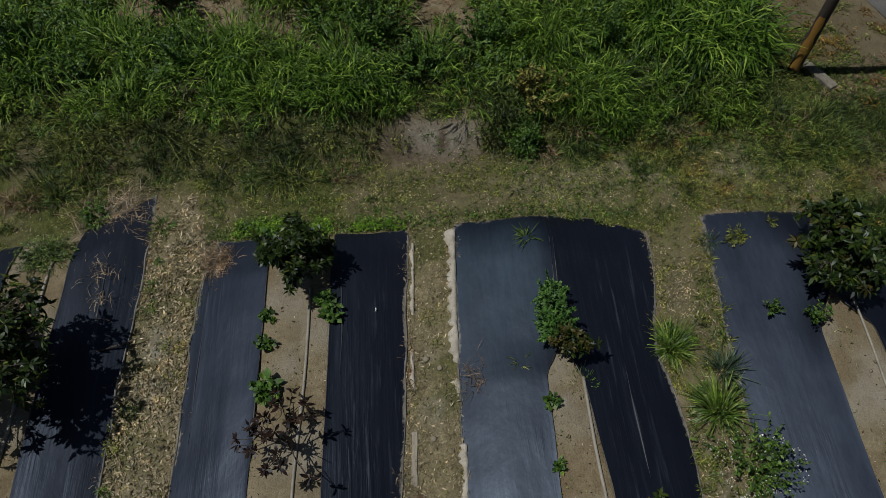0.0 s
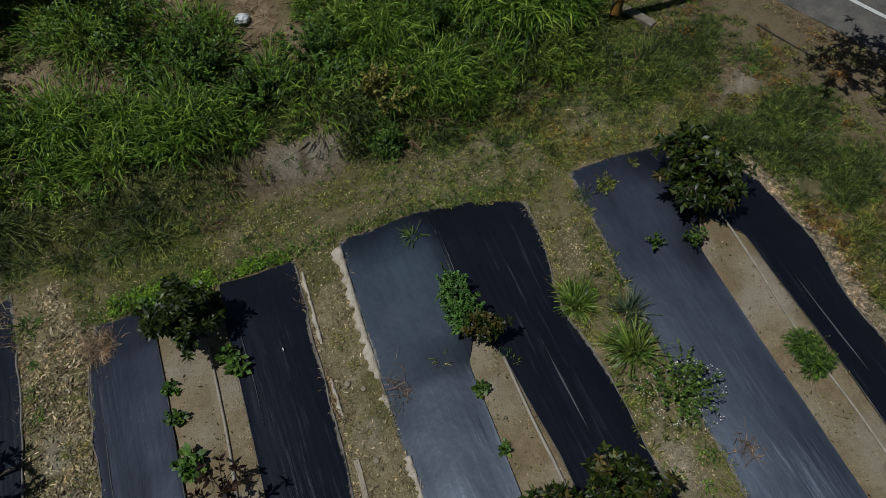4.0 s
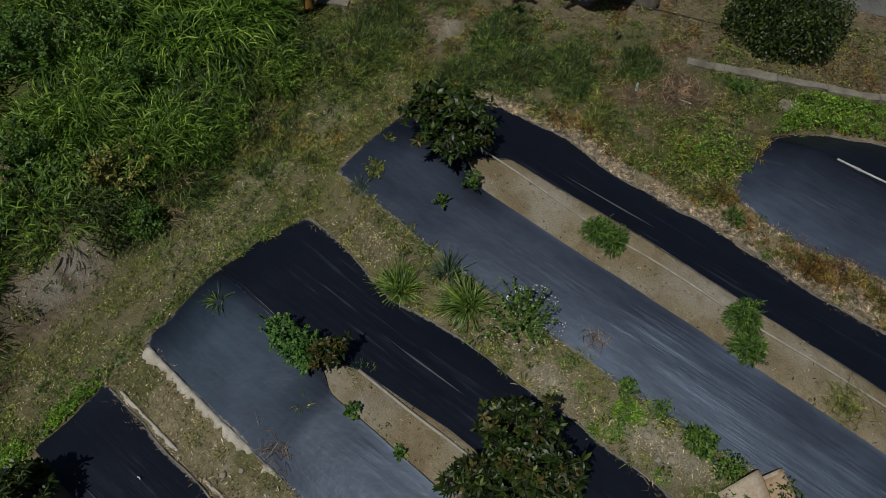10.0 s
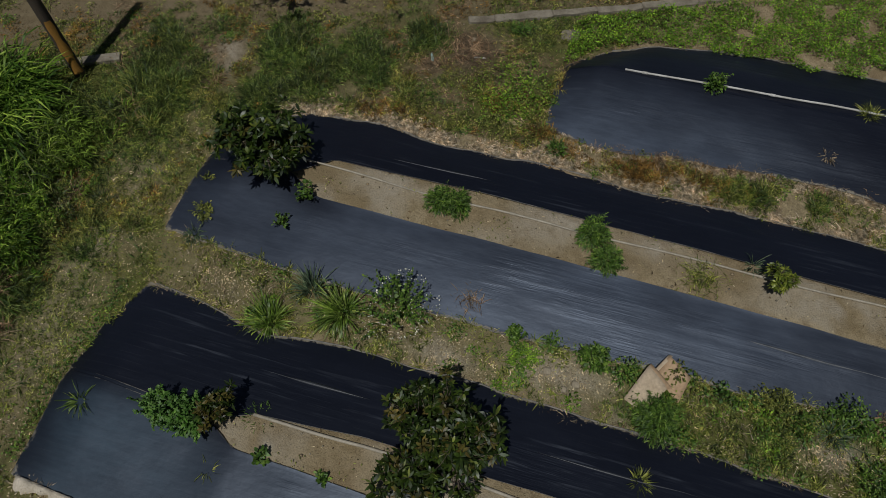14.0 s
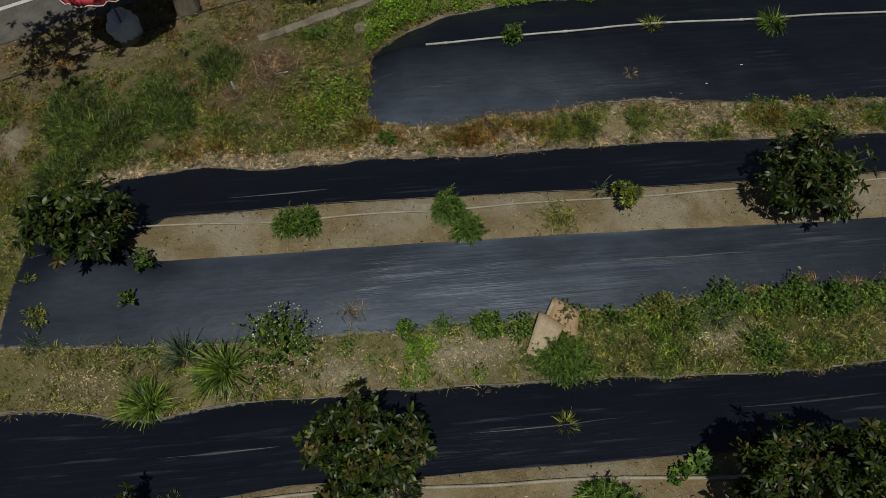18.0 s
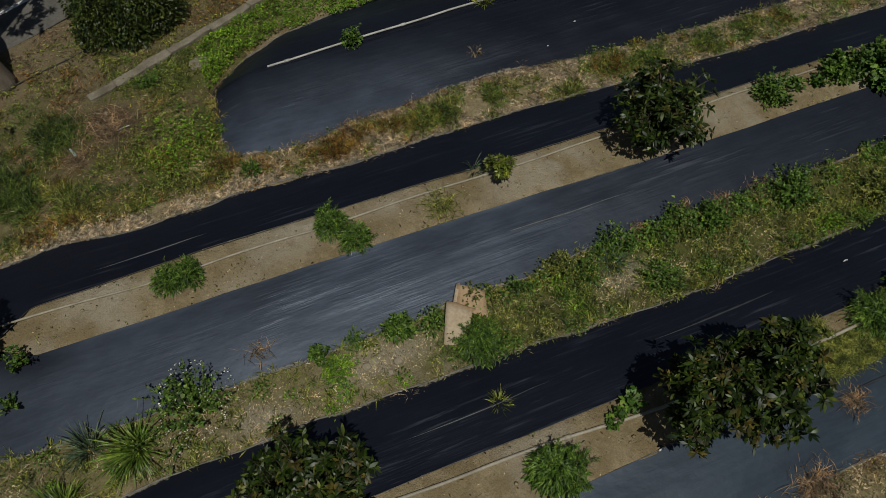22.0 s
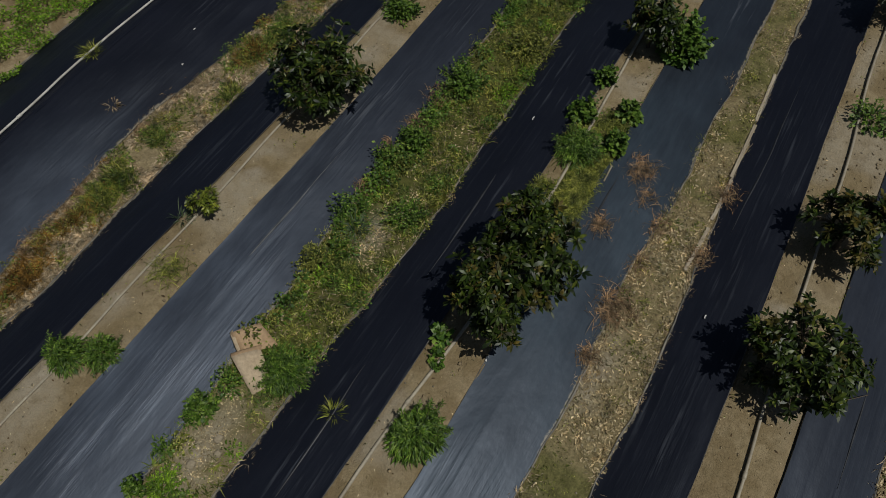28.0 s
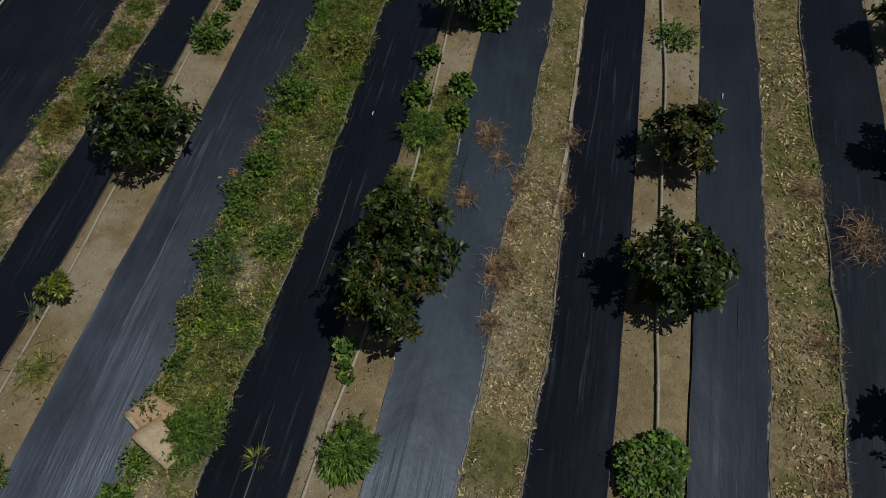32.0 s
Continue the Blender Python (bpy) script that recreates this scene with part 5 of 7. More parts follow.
# ---- dry weeds ----
def dry_weed(u, v, radius, height, n, label, seed, material=DRY_STEM):
    g = np.random.default_rng(seed)
    a = g.uniform(0, 2 * np.pi, n)
    tilt = g.uniform(0.4, 2.2, n)
    d = unit(np.stack([np.cos(a) * tilt, np.sin(a) * tilt, np.ones(n)], -1))
    p = np.stack([g.normal(0, radius * 0.35, n), g.normal(0, radius * 0.35, n), np.full(n, 0.01)], -1)
    geo = ribbons(p, d, radius * g.uniform(0.3, 1.0, n), g.uniform(0.006, 0.015, n), 0.6, (1.0, 0.8, 0.6, 0.2), 0.0)
    root = thing("dry_weed", (u, v, float(top_z(u, v))), label, "dry weed")
    tagged(part("dry_growth", geo, material, root), kind="stuff")
    return root


dry_weed(1.22, -7.9, 0.30, 0.2, 260, "dried brown grass tuft on a mat", 61)
dry_weed(1.05, -9.5, 0.45, 0.2, 260, "wiry dead brown weed on a mat", 62)
dry_weed(0.72, -9.0, 0.35, 0.2, 110, "wiry dead brown weed on a mat", 63)
dry_weed(-6.3, -8.6, 0.7, 0.5, 320, "dead brush with tangled brown twigs", 64)
dry_weed(-4.2, 7.25, 0.42, 0.08, 520, "flattened brown stalks on a mat corner", 78)
dry_weed(5.81, -7.5, 0.3, 0.05, 90, "rusty dried weed flat on a mat", 65)
dry_weed(7.5, -2.95, 0.5, 0.3, 220, "wilted olive weed on a sandy strip", 66, OLIVE_LEAF)
dry_weed(10.4, -3.4, 0.4, 0.4, 90, "dead twiggy weed at a mat edge", 67)
dry_weed(12.35, 3.0, 0.8, 0.1, 420, "brown dead stalks strewn on bare dirt", 76)
dry_weed(11.8, 3.75, 0.5, 0.1, 220, "brown dead stalks strewn on bare dirt", 77)
dry_weed(5.9, 1.2, 0.4, 0.4, 90, "thin dead stalks beside a flowering weed", 68)
dry_weed(-4.2, 7.3, 0.5, 0.1, 160, "dry straw heap on a mat corner", 69, STRAW)
dry_weed(-6.6, 8.7, 0.9, 0.1, 700, "dry straw spread on a mat end", 70, STRAW)
dry_weed(-6.5, 7.2, 0.5, 0.05, 60, "dry straw strands on a mat", 71, STRAW)
dry_weed(-6.4, 6.5, 0.4, 0.05, 40, "dry straw strands on a mat", 72, STRAW)
dry_weed(0.75, 4.4, 0.5, 0.1, 60, "dry trailing stalks at a mat edge", 73)
dry_weed(0.35, -6.6, 0.6, 0.2, 340, "dead brown weeds beside a mat", 74)
dry_weed(5.7, -9.2, 0.4, 0.3, 120, "dead reddish weed at a mat edge", 75)
for n, (u, v, r, label) in enumerate(((-5.62, -1.5, 0.4, "tangled dead twigs on a mat edge"), (-5.55, -4.0, 0.45, "tangled dead twigs on a mat edge"), (-5.5, -6.4, 0.4, "tangled dead twigs on a mat edge"), (-5.45, -9.6, 0.5, "tangled dead twigs on a mat edge"),
                                      (0.30, -7.7, 0.35, "dead brown grass along a mat edge"), (0.28, -8.6, 0.35, "dead brown grass along a mat edge"), (0.30, -5.5, 0.3, "dead brown grass along a mat edge"), (-0.72, -8.4, 0.35, "dead brown grass along a mat edge"), (-0.68, -10.0, 0.4, "dead brown grass along a mat edge"),
                                      (5.65, -6.4, 0.3, "dead reddish weed at a mat edge"), (5.68, -8.4, 0.35, "dead reddish weed at a mat edge"), (10.35, -1.9, 0.3, "dead pale weed at a mat edge"), (10.45, -5.2, 0.35, "dead pale weed at a mat edge"))):
    dry_weed(u, v, r, 0.2, 170, label, 90 + n)


# ---- what covers the ground ----
rng = np.random.default_rng(11)


def scatter(count, u0, u1, v0, v1, density):
    u, v = rng.uniform(u0, u1, count), rng.uniform(v0, v1, count)
    keep = rng.random(count) < density(u, v)
    return u[keep], v[keep]


def stuff(name, geo, material, label, category):
    return single(name, geo, material, (0, 0, 0), label, category, kind="stuff")


def blades(u, v, length, wide, lean, droop, outline=BLADE, lift=0.0, fold=0.0, up=0.7):
    n = len(u)
    a = rng.uniform(0, 2 * np.pi, n)
    tilt = lean * rng.uniform(0.1, 1.0, n)
    d = unit(np.stack([np.cos(a) * tilt, np.sin(a) * tilt, np.full(n, up)], -1))
    p = np.stack([u, v, top_z(u, v) + lift], -1)
    return ribbons(p, d, length, wide, droop, outline, fold)


def tussocks(u, v, per, foot, length, wide, lean, droop, outline=BLADE, sway=0.22, size=None, arch=0.0, lift=0.0):
    """Tufts of blades that rise from one foot, arch outwards and lean together."""
    n = len(u)
    size = rng.uniform(0.6, 1.3, n) if size is None else size
    a = rng.uniform(0, 2 * np.pi, (n, per))
    out = np.sqrt(rng.random((n, per)))
    tilt = lean * (0.12 + 0.88 * out * rng.uniform(0.5, 1.2, (n, per)))
    way = rng.normal(0, sway, (2, n, 1))
    d = unit(np.stack([np.cos(a) * tilt + way[0], np.sin(a) * tilt + way[1], np.ones((n, per))], -1)).reshape(-1, 3)
    r = foot * out * size[:, None]
    pu, pv = (u[:, None] + np.cos(a) * r).ravel(), (v[:, None] + np.sin(a) * r).ravel()
    long = np.repeat(length * size, per) * rng.uniform(0.45, 1.1, n * per)
    if lift:
        rise = lift * np.repeat(size, per) * rng.random(n * per) ** 0.7
        pu, pv = pu + d[:, 0] * rise, pv + d[:, 1] * rise
    p = np.stack([pu, pv, np.repeat(top_z(u, v), per) - 0.02 + (rise if lift else 0.0)], -1)
    return ribbons(p, d, long, rng.uniform(wide[0], wide[1], n * per), droop * rng.uniform(0.5, 1.5, n * per), outline, 0.0, 0.8, arch)


def tufted(u, v, per, spread):
    """Several blades round each foot."""
    n = len(u)
    return np.repeat(u, per) + rng.normal(0, spread, n * per), np.repeat(v, per) + rng.normal(0, spread, n * per)


def patches(u, v, spots):
    d = np.zeros_like(u)
    for a, b, c, e in spots:
        d = np.maximum(d, np.exp(-(((u - a) / c) ** 4 + ((v - b) / e) ** 4)))
    return d


DARK_TUFTS = ((11.5, 5.2, 0.75, 0.6), (12.5, 4.05, 0.6, 0.5), (10.6, 6.3, 0.8, 0.6), (9.6, 7.2, 0.6, 0.5), (11.3, 7.2, 0.9, 0.6), (10.3, 10.0, 0.9, 0.6), (8.9, 9.7, 0.8, 0.6))
SHRUBS = (
    (2.6, 10.7, 0.7, 0.85, GOLD_LEAF, "yellow olive shrub on the bank"), (-2.3, 14.2, 0.7, 2.2, WEED_LEAF, "narrow leafy shrub in tall grass"), (-1.0, 13.0, 0.9, 1.5, LUSH_LEAF, "bright leafy shrub in tall grass"),
    (3.4, 14.4, 1.0, 1.8, LUSH_LEAF, "bright leafy shrub on the bank"), (5.2, 14.0, 0.9, 1.6, WEED_LEAF, "leafy shrub on the bank"), (1.7, 12.3, 0.8, 1.3, LUSH_LEAF, "bright leafy shrub beside bare soil"),
    (-6.0, 14.6, 0.8, 1.7, WEED_LEAF, "leafy shrub in tall grass"), (-9.2, 13.0, 0.9, 1.6, LUSH_LEAF, "bright leafy shrub in tall grass"), (4.4, 12.2, 0.8, 1.3, LUSH_LEAF, "bright leafy shrub on the bank"),
    (-3.5, 16.0, 1.1, 2.0, WEED_LEAF, "large leafy shrub in tall grass"), (2.0, 17.2, 1.2, 2.2, WEED_LEAF, "large dark shrub on the bank"), (-1.4, 17.6, 1.3, 2.3, MANGO_LEAF, "dark shrub standing in shade"),
    (-5.2, 12.4, 0.8, 1.3, LUSH_LEAF, "bright leafy shrub in tall grass"), (-7.6, 12.2, 0.7, 1.2, WEED_LEAF, "leafy shrub in tall grass"), (0.0, 11.7, 0.6, 1.1, WEED_LEAF, "leafy shrub above the bare bank"),
    (6.2, 15.6, 1.0, 1.8, WEED_LEAF, "leafy shrub on the bank"), (-0.4, 15.9, 0.8, 1.6, LUSH_LEAF, "bright leafy shrub beside a bare gap"), (-11.0, 14.5, 1.0, 1.8, WEED_LEAF, "leafy shrub in tall grass"))


def shrub_room(u, v):
    keep = np.ones_like(u)
    for a, b, r, *_ in SHRUBS:
        keep *= 1 - 0.85 * np.exp(-((np.hypot(u - a, v - b) / r) ** 4))
    return keep


def tall_density(u, v):
    rim = np.interp(u, [-13, -9.5, -5.5, -1.3, 0.3, 1.9, 3.4, 6.0, 7.6, 9.0], [10.9, 11.0, 10.7, 10.55, 10.65, 10.6, 10.7, 11.2, 11.2, 13.0])
    rim = rim + 0.7 * (wander(u, v, 0.8, 20) - 0.5)
    return (v > rim) * (u < kerb_u(v) - 0.8) * bare_north(u, v) * shrub_room(u, v) * smooth(0.25, 0.6, 0.6 * wander(u, v, 1.3, 21) + 0.4 * wander(u, v, 0.45, 29))


u, v = scatter(5200, -13, 9, 10, 20.5, lambda a, b: tall_density(a, b) * np.where(b < 16.2, 0.9, 0.16))
big = (0.42 + 1.15 * smooth(0.34, 0.70, 0.55 * wander(u, v, 1.3, 22) + 0.45 * wander(u, v, 0.55, 123)) - 0.2 * (v < 11.3)) * rng.uniform(0.7, 1.25, len(u))
hue = wander(u, v, 1.1, 90) + 0.35 * (rng.random(len(u)) - 0.5)
for name, q, material, label in (("tall_grass", hue < 0.6, TALL_BLADE, "tall arching green cane grass covering the bank"), ("lush_tall_grass", hue >= 0.6, CANE_BLADE, "tall bright yellow green cane grass on the bank")):
    stuff(name, tussocks(u[q], v[q], 44, 0.22, 0.40, (0.020, 0.042), 0.55, 0.75, (0.7, 1.0, 0.05), 0.16, big[q], 0.35, 0.46), material, label, "grass")
# a thick stand of cane between the pole and the bank, lower grass below it
u, v = scatter(900, 5.2, 9.0, 11.6, 17.2, lambda a, b: patches(a, b, ((6.9, 13.6, 1.25, 1.5), (7.2, 12.4, 1.0, 0.7), (7.4, 15.6, 1.0, 1.5))) * (a < kerb_u(b) - 0.5))
stuff("cane_stand", tussocks(u, v, 34, 0.28, 0.75, (0.026, 0.050), 0.60, 0.90, (0.6, 1.0, 0.9, 0.05), 0.2, rng.uniform(0.6, 1.3, len(u)), 0.5, 0.75), TALL_BLADE, "thick stand of tall arching cane grass", "grass")
u, v = scatter(2100, 1.6, 8.2, 9.4, 15.2, lambda a, b: smooth(10.1, 10.8, b + 0.9 * wander(a, b, 0.8, 120)) * (b < np.interp(a, [2.2, 4.5, 5.5, 8.2], [12.6, 15.0, 13.6, 12.0])) * (0.35 + 0.65 * smooth(0.3, 0.5, wander(a, b, 0.9, 121))))
hue = wander(u, v, 0.9, 122)
for name, q, material, label in (("bank_grass", hue < 0.42, TALL_BLADE, "waist high green grass along the bank foot"), ("bright_bank_grass", hue >= 0.6, CANE_BLADE, "waist high bright grass along the bank foot"), ("dull_bank_grass", (hue >= 0.42) & (hue < 0.6), SHAGGY_BLADE, "waist high dull green grass along the bank foot")):
    stuff(name, tussocks(u[q], v[q], 34, 0.22, 0.38, (0.018, 0.036), 0.6, 0.75, (0.7, 1.0, 0.05), 0.18, np.interp(v[q], [9.6, 11.2], [0.45, 1.0]) * (0.5 + 0.9 * wander(u[q], v[q], 0.5, 124)) * rng.uniform(0.7, 1.25, q.sum()), 0.35, 0.42), material, label, "grass")
u, v = scatter(900, -13, 8, 10.8, 20.5, lambda a, b: tall_density(a, b) * (wander(a, b, 1.0, 23) > 0.55))
tu, tv = tufted(u, v, 5, 0.1)
stuff("dry_cane", blades(tu, tv, rng.uniform(0.7, 1.5, len(tu)), 0.016, 0.8, 0.6), STRAW, "dry straw coloured cane stalks in tall grass", "grass")


def shaggy_density(u, v):
    """Knee-high soft grass at the foot of the bank and round the pole."""
    rim = np.interp(u, [-13, -9.5, -7.5, -5.6, -4.0, -1.1, -0.8, 1.3, 1.6, 3.5, 5.5, 8.0, 9.5], [8.0, 8.0, 8.9, 9.3, 9.2, 9.25, 10.4, 10.4, 9.6, 9.5, 9.1, 8.6, 8.3])
    rim = rim + 0.5 * (wander(u, v, 0.7, 24) - 0.5)
    return (v > rim) * (v < 12.4) * (u < kerb_u(v) - 0.1) * np.where(u < -1, smooth(0.30, 0.42, 0.5 * wander(u, v, 1.1, 25) + 0.5 * wander(u, v, 0.35, 47)), smooth(np.where(v > 9.5, 0.26, 0.38), np.where(v > 9.5, 0.40, 0.50), 0.4 * wander(u, v, 1.1, 25) + 0.6 * wander(u, v, 0.4, 47))) * bare_north(u, v)


u, v = scatter(8300, -13, 10.5, 7.8, 12.5, shaggy_density)
big = (0.22 + 0.62 * smooth(0.35, 0.8, 0.5 * wander(u, v, 1.1, 26) + 0.5 * wander(u, v, 0.4, 56)) * np.where((u < 2.2) | (v > 9.7), 1.1, 0.75)) * rng.uniform(0.7, 1.25, len(u))
hue = 0.75 * wander(u, v, 0.8, 48) + 0.25 * wander(u, v, 0.3, 91) + 0.3 * rng.random(len(u)) + 0.12 * (u > 2) * ((v < 9.6) | (u > 6.2))
for name, q, material, label in (("shaggy_grass", hue < 0.70, SHAGGY_BLADE, "knee high soft grass at the bank foot"), ("olive_grass", (hue >= 0.70) & (hue < 0.86), OLIVE_LEAF, "yellow olive grass at the bank foot"), ("bright_grass", (hue >= 0.86) & (hue < 1.0), LAWN_BLADE, "bright green grass at the bank foot"), ("brown_grass", hue >= 1.0, DRY_STEM, "brown withered grass at the bank foot")):
    stuff(name, tussocks(u[q], v[q], 24, 0.17, 0.95, (0.009, 0.020), 1.0, 0.62, (0.8, 1.0, 0.05), 0.3, big[q]), material, label, "grass")


PATH_BARE = ((4.95, -0.75, 0.35, 0.6), (4.75, 1.4, 0.3, 0.4), (5.0, -1.6, 0.3, 0.35), (4.9, 5.9, 0.3, 0.5), (4.75, -5.3, 0.22, 0.4), (4.6, -6.6, 0.2, 0.35))
BARE_SPOTS = ((10.56, 8.65, 0.62, 0.42), (12.4, 2.85, 0.75, 0.7), (11.75, 3.7, 0.35, 0.35), (12.1, 4.9, 0.2, 0.3), (9.5, 8.6, 0.3, 0.3))


def lawn_density(u, v):
    """Short grass between the beds' heads and the kerb."""
    d = headland(v, u) * (u > 4.6) * (u < kerb_u(v) + np.where(v > 8.5, 2.0, np.where(v > 3.6, 0.9, 0.1)) + 0.8 * (wander(u, v, 0.8, 51) - 0.5))
    far = 0.95 * smooth(1.4, 2.6, u - 8.5 - 0.46 * (13 - v)) * (v > 4)
    near_head = smooth(0.0, 1.4, np.minimum(v - 7.4, 9)) * (u < 9.5) + (u >= 9.0)
    edge_straw = 0.9 * np.exp(-(((u - at_v(BEDS["d"]["R"], v)) / 0.35) ** 2)) * (v < 5)
    mosaic = smooth(0.34, 0.47, 0.45 * wander(u, v, 0.9, 27) + 0.55 * wander(u, v, 0.32, 50))
    thick = np.maximum(0.95 * mosaic, patches(u, v, DARK_TUFTS)) * (1 - patches(u, v, BARE_SPOTS))
    return d * np.clip(1 - far - edge_straw, 0, 1) * thick * np.clip(near_head, 0, 1)


u, v = scatter(28000, 4.5, 15, -2, 13, lawn_density)
tufty = patches(u, v, DARK_TUFTS)
lush = smooth(0.45, 0.75, wander(u, v, 1.4, 28))
big = (0.10 + 0.10 * wander(u, v, 0.35, 76) + 0.30 * lush * wander(u, v, 0.4, 57) + 0.26 * tufty) * rng.uniform(0.7, 1.3, len(u))
hue = 0.75 * wander(u, v, 0.7, 49) + 0.25 * wander(u, v, 0.28, 92) + 0.3 * rng.random(len(u)) - 0.6 * tufty + 0.35 * patches(u, v, ((9.9, 3.0, 0.6, 1.2), (10.6, 1.6, 0.7, 0.9), (10.4, 4.2, 0.6, 0.8)))
for name, q, material, label in (("shady_lawn", hue < 0.14, SHAGGY_BLADE, "dark tufts of longer grass near the kerb"), ("lawn_grass", (hue >= 0.14) & (hue < 0.64), LAWN_BLADE, "uneven short green grass near the kerb"), ("olive_lawn", (hue >= 0.64) & (hue < 0.86), OLIVE_LEAF, "olive short grass near the kerb"), ("yellowing_grass", (hue >= 0.86) & (hue < 0.98), GOLD_LEAF, "yellowing short grass near the kerb"), ("rusty_grass", hue >= 0.98, RUSTY_LEAF, "rusty dry grass near the kerb")):
    stuff(name, tussocks(u[q], v[q], 13, 0.17, 1.0, (0.010, 0.020), 1.3, 0.45, (0.9, 0.8, 0.05), 0.3, big[q]), material, label, "grass")


def clump_field(name, u, v, reach, high, per, leaf, wide, material, label, outline=OVAL, seed=900):
    """Many low leafy mounds of unequal size as one growth."""
    pieces = []
    for n, (a, b) in enumerate(zip(u, v)):
        k = rng.uniform(0.5, 1.3)
        g_v, g_f = leafy_dome(int(per * k * k) + 6, reach * k, high * k * rng.uniform(0.6, 1.4), leaf * rng.uniform(0.8, 1.2), leaf * wide, seed + n, 0.55, outline, 0.35, 0.3)
        pieces.append((g_v + (a, b, float(top_z(a, b)) - 0.01), g_f))
    stuff(name, joined(pieces), material, label, "weeds")


def path_rim(u, v, a, b, wide=0.3):
    """1 along the two rims of the path between the beds a and b."""
    return np.exp(-((np.minimum(u - at_v(BEDS[a]["R"], v), at_v(BEDS[b]["L"], v) - u) / wide) ** 2))


for q, (material, share, leaf, reach) in enumerate(((WEED_LEAF, 140, 0.060, 0.24), (LUSH_LEAF, 80, 0.065, 0.22), (VINE_LEAF, 110, 0.055, 0.19), (OLIVE_LEAF, 120, 0.055, 0.16))):
    u, v = scatter(3 * share, 3.8, 6.2, -20, 6.8, lambda a, b: between(a, b, "c", "d") * np.where(b < -2.6, 1.0, 0.6) * (0.22 + 0.78 * path_rim(a, b, "c", "d")) * (1 - 0.95 * patches(a, b, PATH_BARE)) * smooth(0.35, 0.6, wander(a, b, 0.9, 93 + q)))
    clump_field("path_clumps", u, v, reach, 0.30, 75, leaf, 0.55, material, "unequal leafy weeds along a path", OVAL, 900 + 400 * q)
for q, (material, share) in enumerate(((WEED_LEAF, 130), (LUSH_LEAF, 95), (OLIVE_LEAF, 80))):
    u, v = scatter(share, 5.1, 6.0, -15, 0.5, lambda a, b: (np.abs(a - at_v(BEDS["d"]["L"], b) + 0.10) < 0.16) * np.where(b < -2.4, 1.0, 0.15) * smooth(0.42, 0.55, wander(a, b, 1.0, 134 + q)))
    clump_field("rim_bushes", u, v, 0.25, 0.42, 110, 0.07, 0.55, material, "taller leafy weeds leaning over a mat rim", OVAL, 25000 + 400 * q)
for q, (material, share) in enumerate(((OLIVE_LEAF, 170), (RUSTY_LEAF, 140), (GOLD_LEAF, 90), (WEED_LEAF, 120))):
    u, v = scatter(share, 9, 11, -18, 1.8, lambda a, b: between(a, b, "d", "e") * (b < 1.6) * (0.35 + 0.65 * smooth(0.4, 0.6, wander(a, b, 0.8, 97 + q))))
    clump_field("straw_path_clumps", u, v, 0.15, 0.15, 50, 0.055, 0.45, material, "unequal low weed clumps among straw", OVAL, 3000 + 400 * q)
for q, (material, share) in enumerate(((OLIVE_LEAF, 150), (WEED_LEAF, 130))):
    u, v = scatter(share, 8.9, 11, -18, -6.8, lambda a, b: between(a, b, "d", "e") * smooth(-6.8, -8.2, b))
    clump_field("far_path_clumps", u, v, 0.17, 0.20, 56, 0.048, 0.55, material, "leafy weeds filling a path", OVAL, 15000 + 400 * q)
for q, (material, share) in enumerate(((WEED_LEAF, 110), (OLIVE_LEAF, 90))):
    u, v = scatter(share, -6.0, -5.0, -12, 8.2, lambda a, b: (a > at_v(BEDS["a"]["R"], b) + 0.02) * (a < at_v(BEDS["a"]["R"], b) + 0.34) * smooth(0.35, 0.6, wander(a, b, 1.1, 115)))
    clump_field("rim_clumps", u, v, 0.15, 0.16, 46, 0.055, 0.45, material, "low leafy weeds along a mat rim", OVAL, 17000 + 400 * q)
for q, (material, share) in enumerate(((LAWN_BLADE, 260), (WEED_LEAF, 150), (RUSTY_LEAF, 160))):
    u, v = scatter(share, 2.0, 13.2, -0.5, 12, lambda a, b: headland(b, a) * (a < kerb_u(b) + 0.4) * np.where(a < 9, b > 8.9, True) * (1 - patches(a, b, BARE_SPOTS)) * smooth(0.3, 0.55, wander(a, b, 1.0, 83)))
    clump_field("lawn_clumps", u, v, 0.14, 0.12, 44, 0.055, 0.5, material, "rough weed clumps in short grass", OVAL, 5000 + 400 * q)
for q, (material, share) in enumerate(((WEED_LEAF, 60), (OLIVE_LEAF, 60))):
    u, v = scatter(share, -10, 8.2, 9.4, 11.6, lambda a, b: bare_north(a, b) * (b > 9.5 + 0.3 * wander(a, b, 0.6, 84)) * (a < kerb_u(b) - 0.3))
    clump_field("bank_clumps", u, v, 0.22, 0.34, 90, 0.06, 0.5, material, "small leafy weeds in grass at the bank foot", OVAL, 7000 + 400 * q)
for q, (material, share) in enumerate(((RUSTY_LEAF, 130), (OLIVE_LEAF, 150), (WEED_LEAF, 60))):
    u, v = scatter(share, 9.5, 18, -8, 15, lambda a, b: (a > kerb_u(b) + 0.25) * (a < road_edge(b) - 0.1))
    clump_field("verge_clumps", u, v, 0.20, 0.16, 60, 0.09, 0.28, material, "low weed clumps beyond the kerb", LANCE, 9000 + 400 * q)


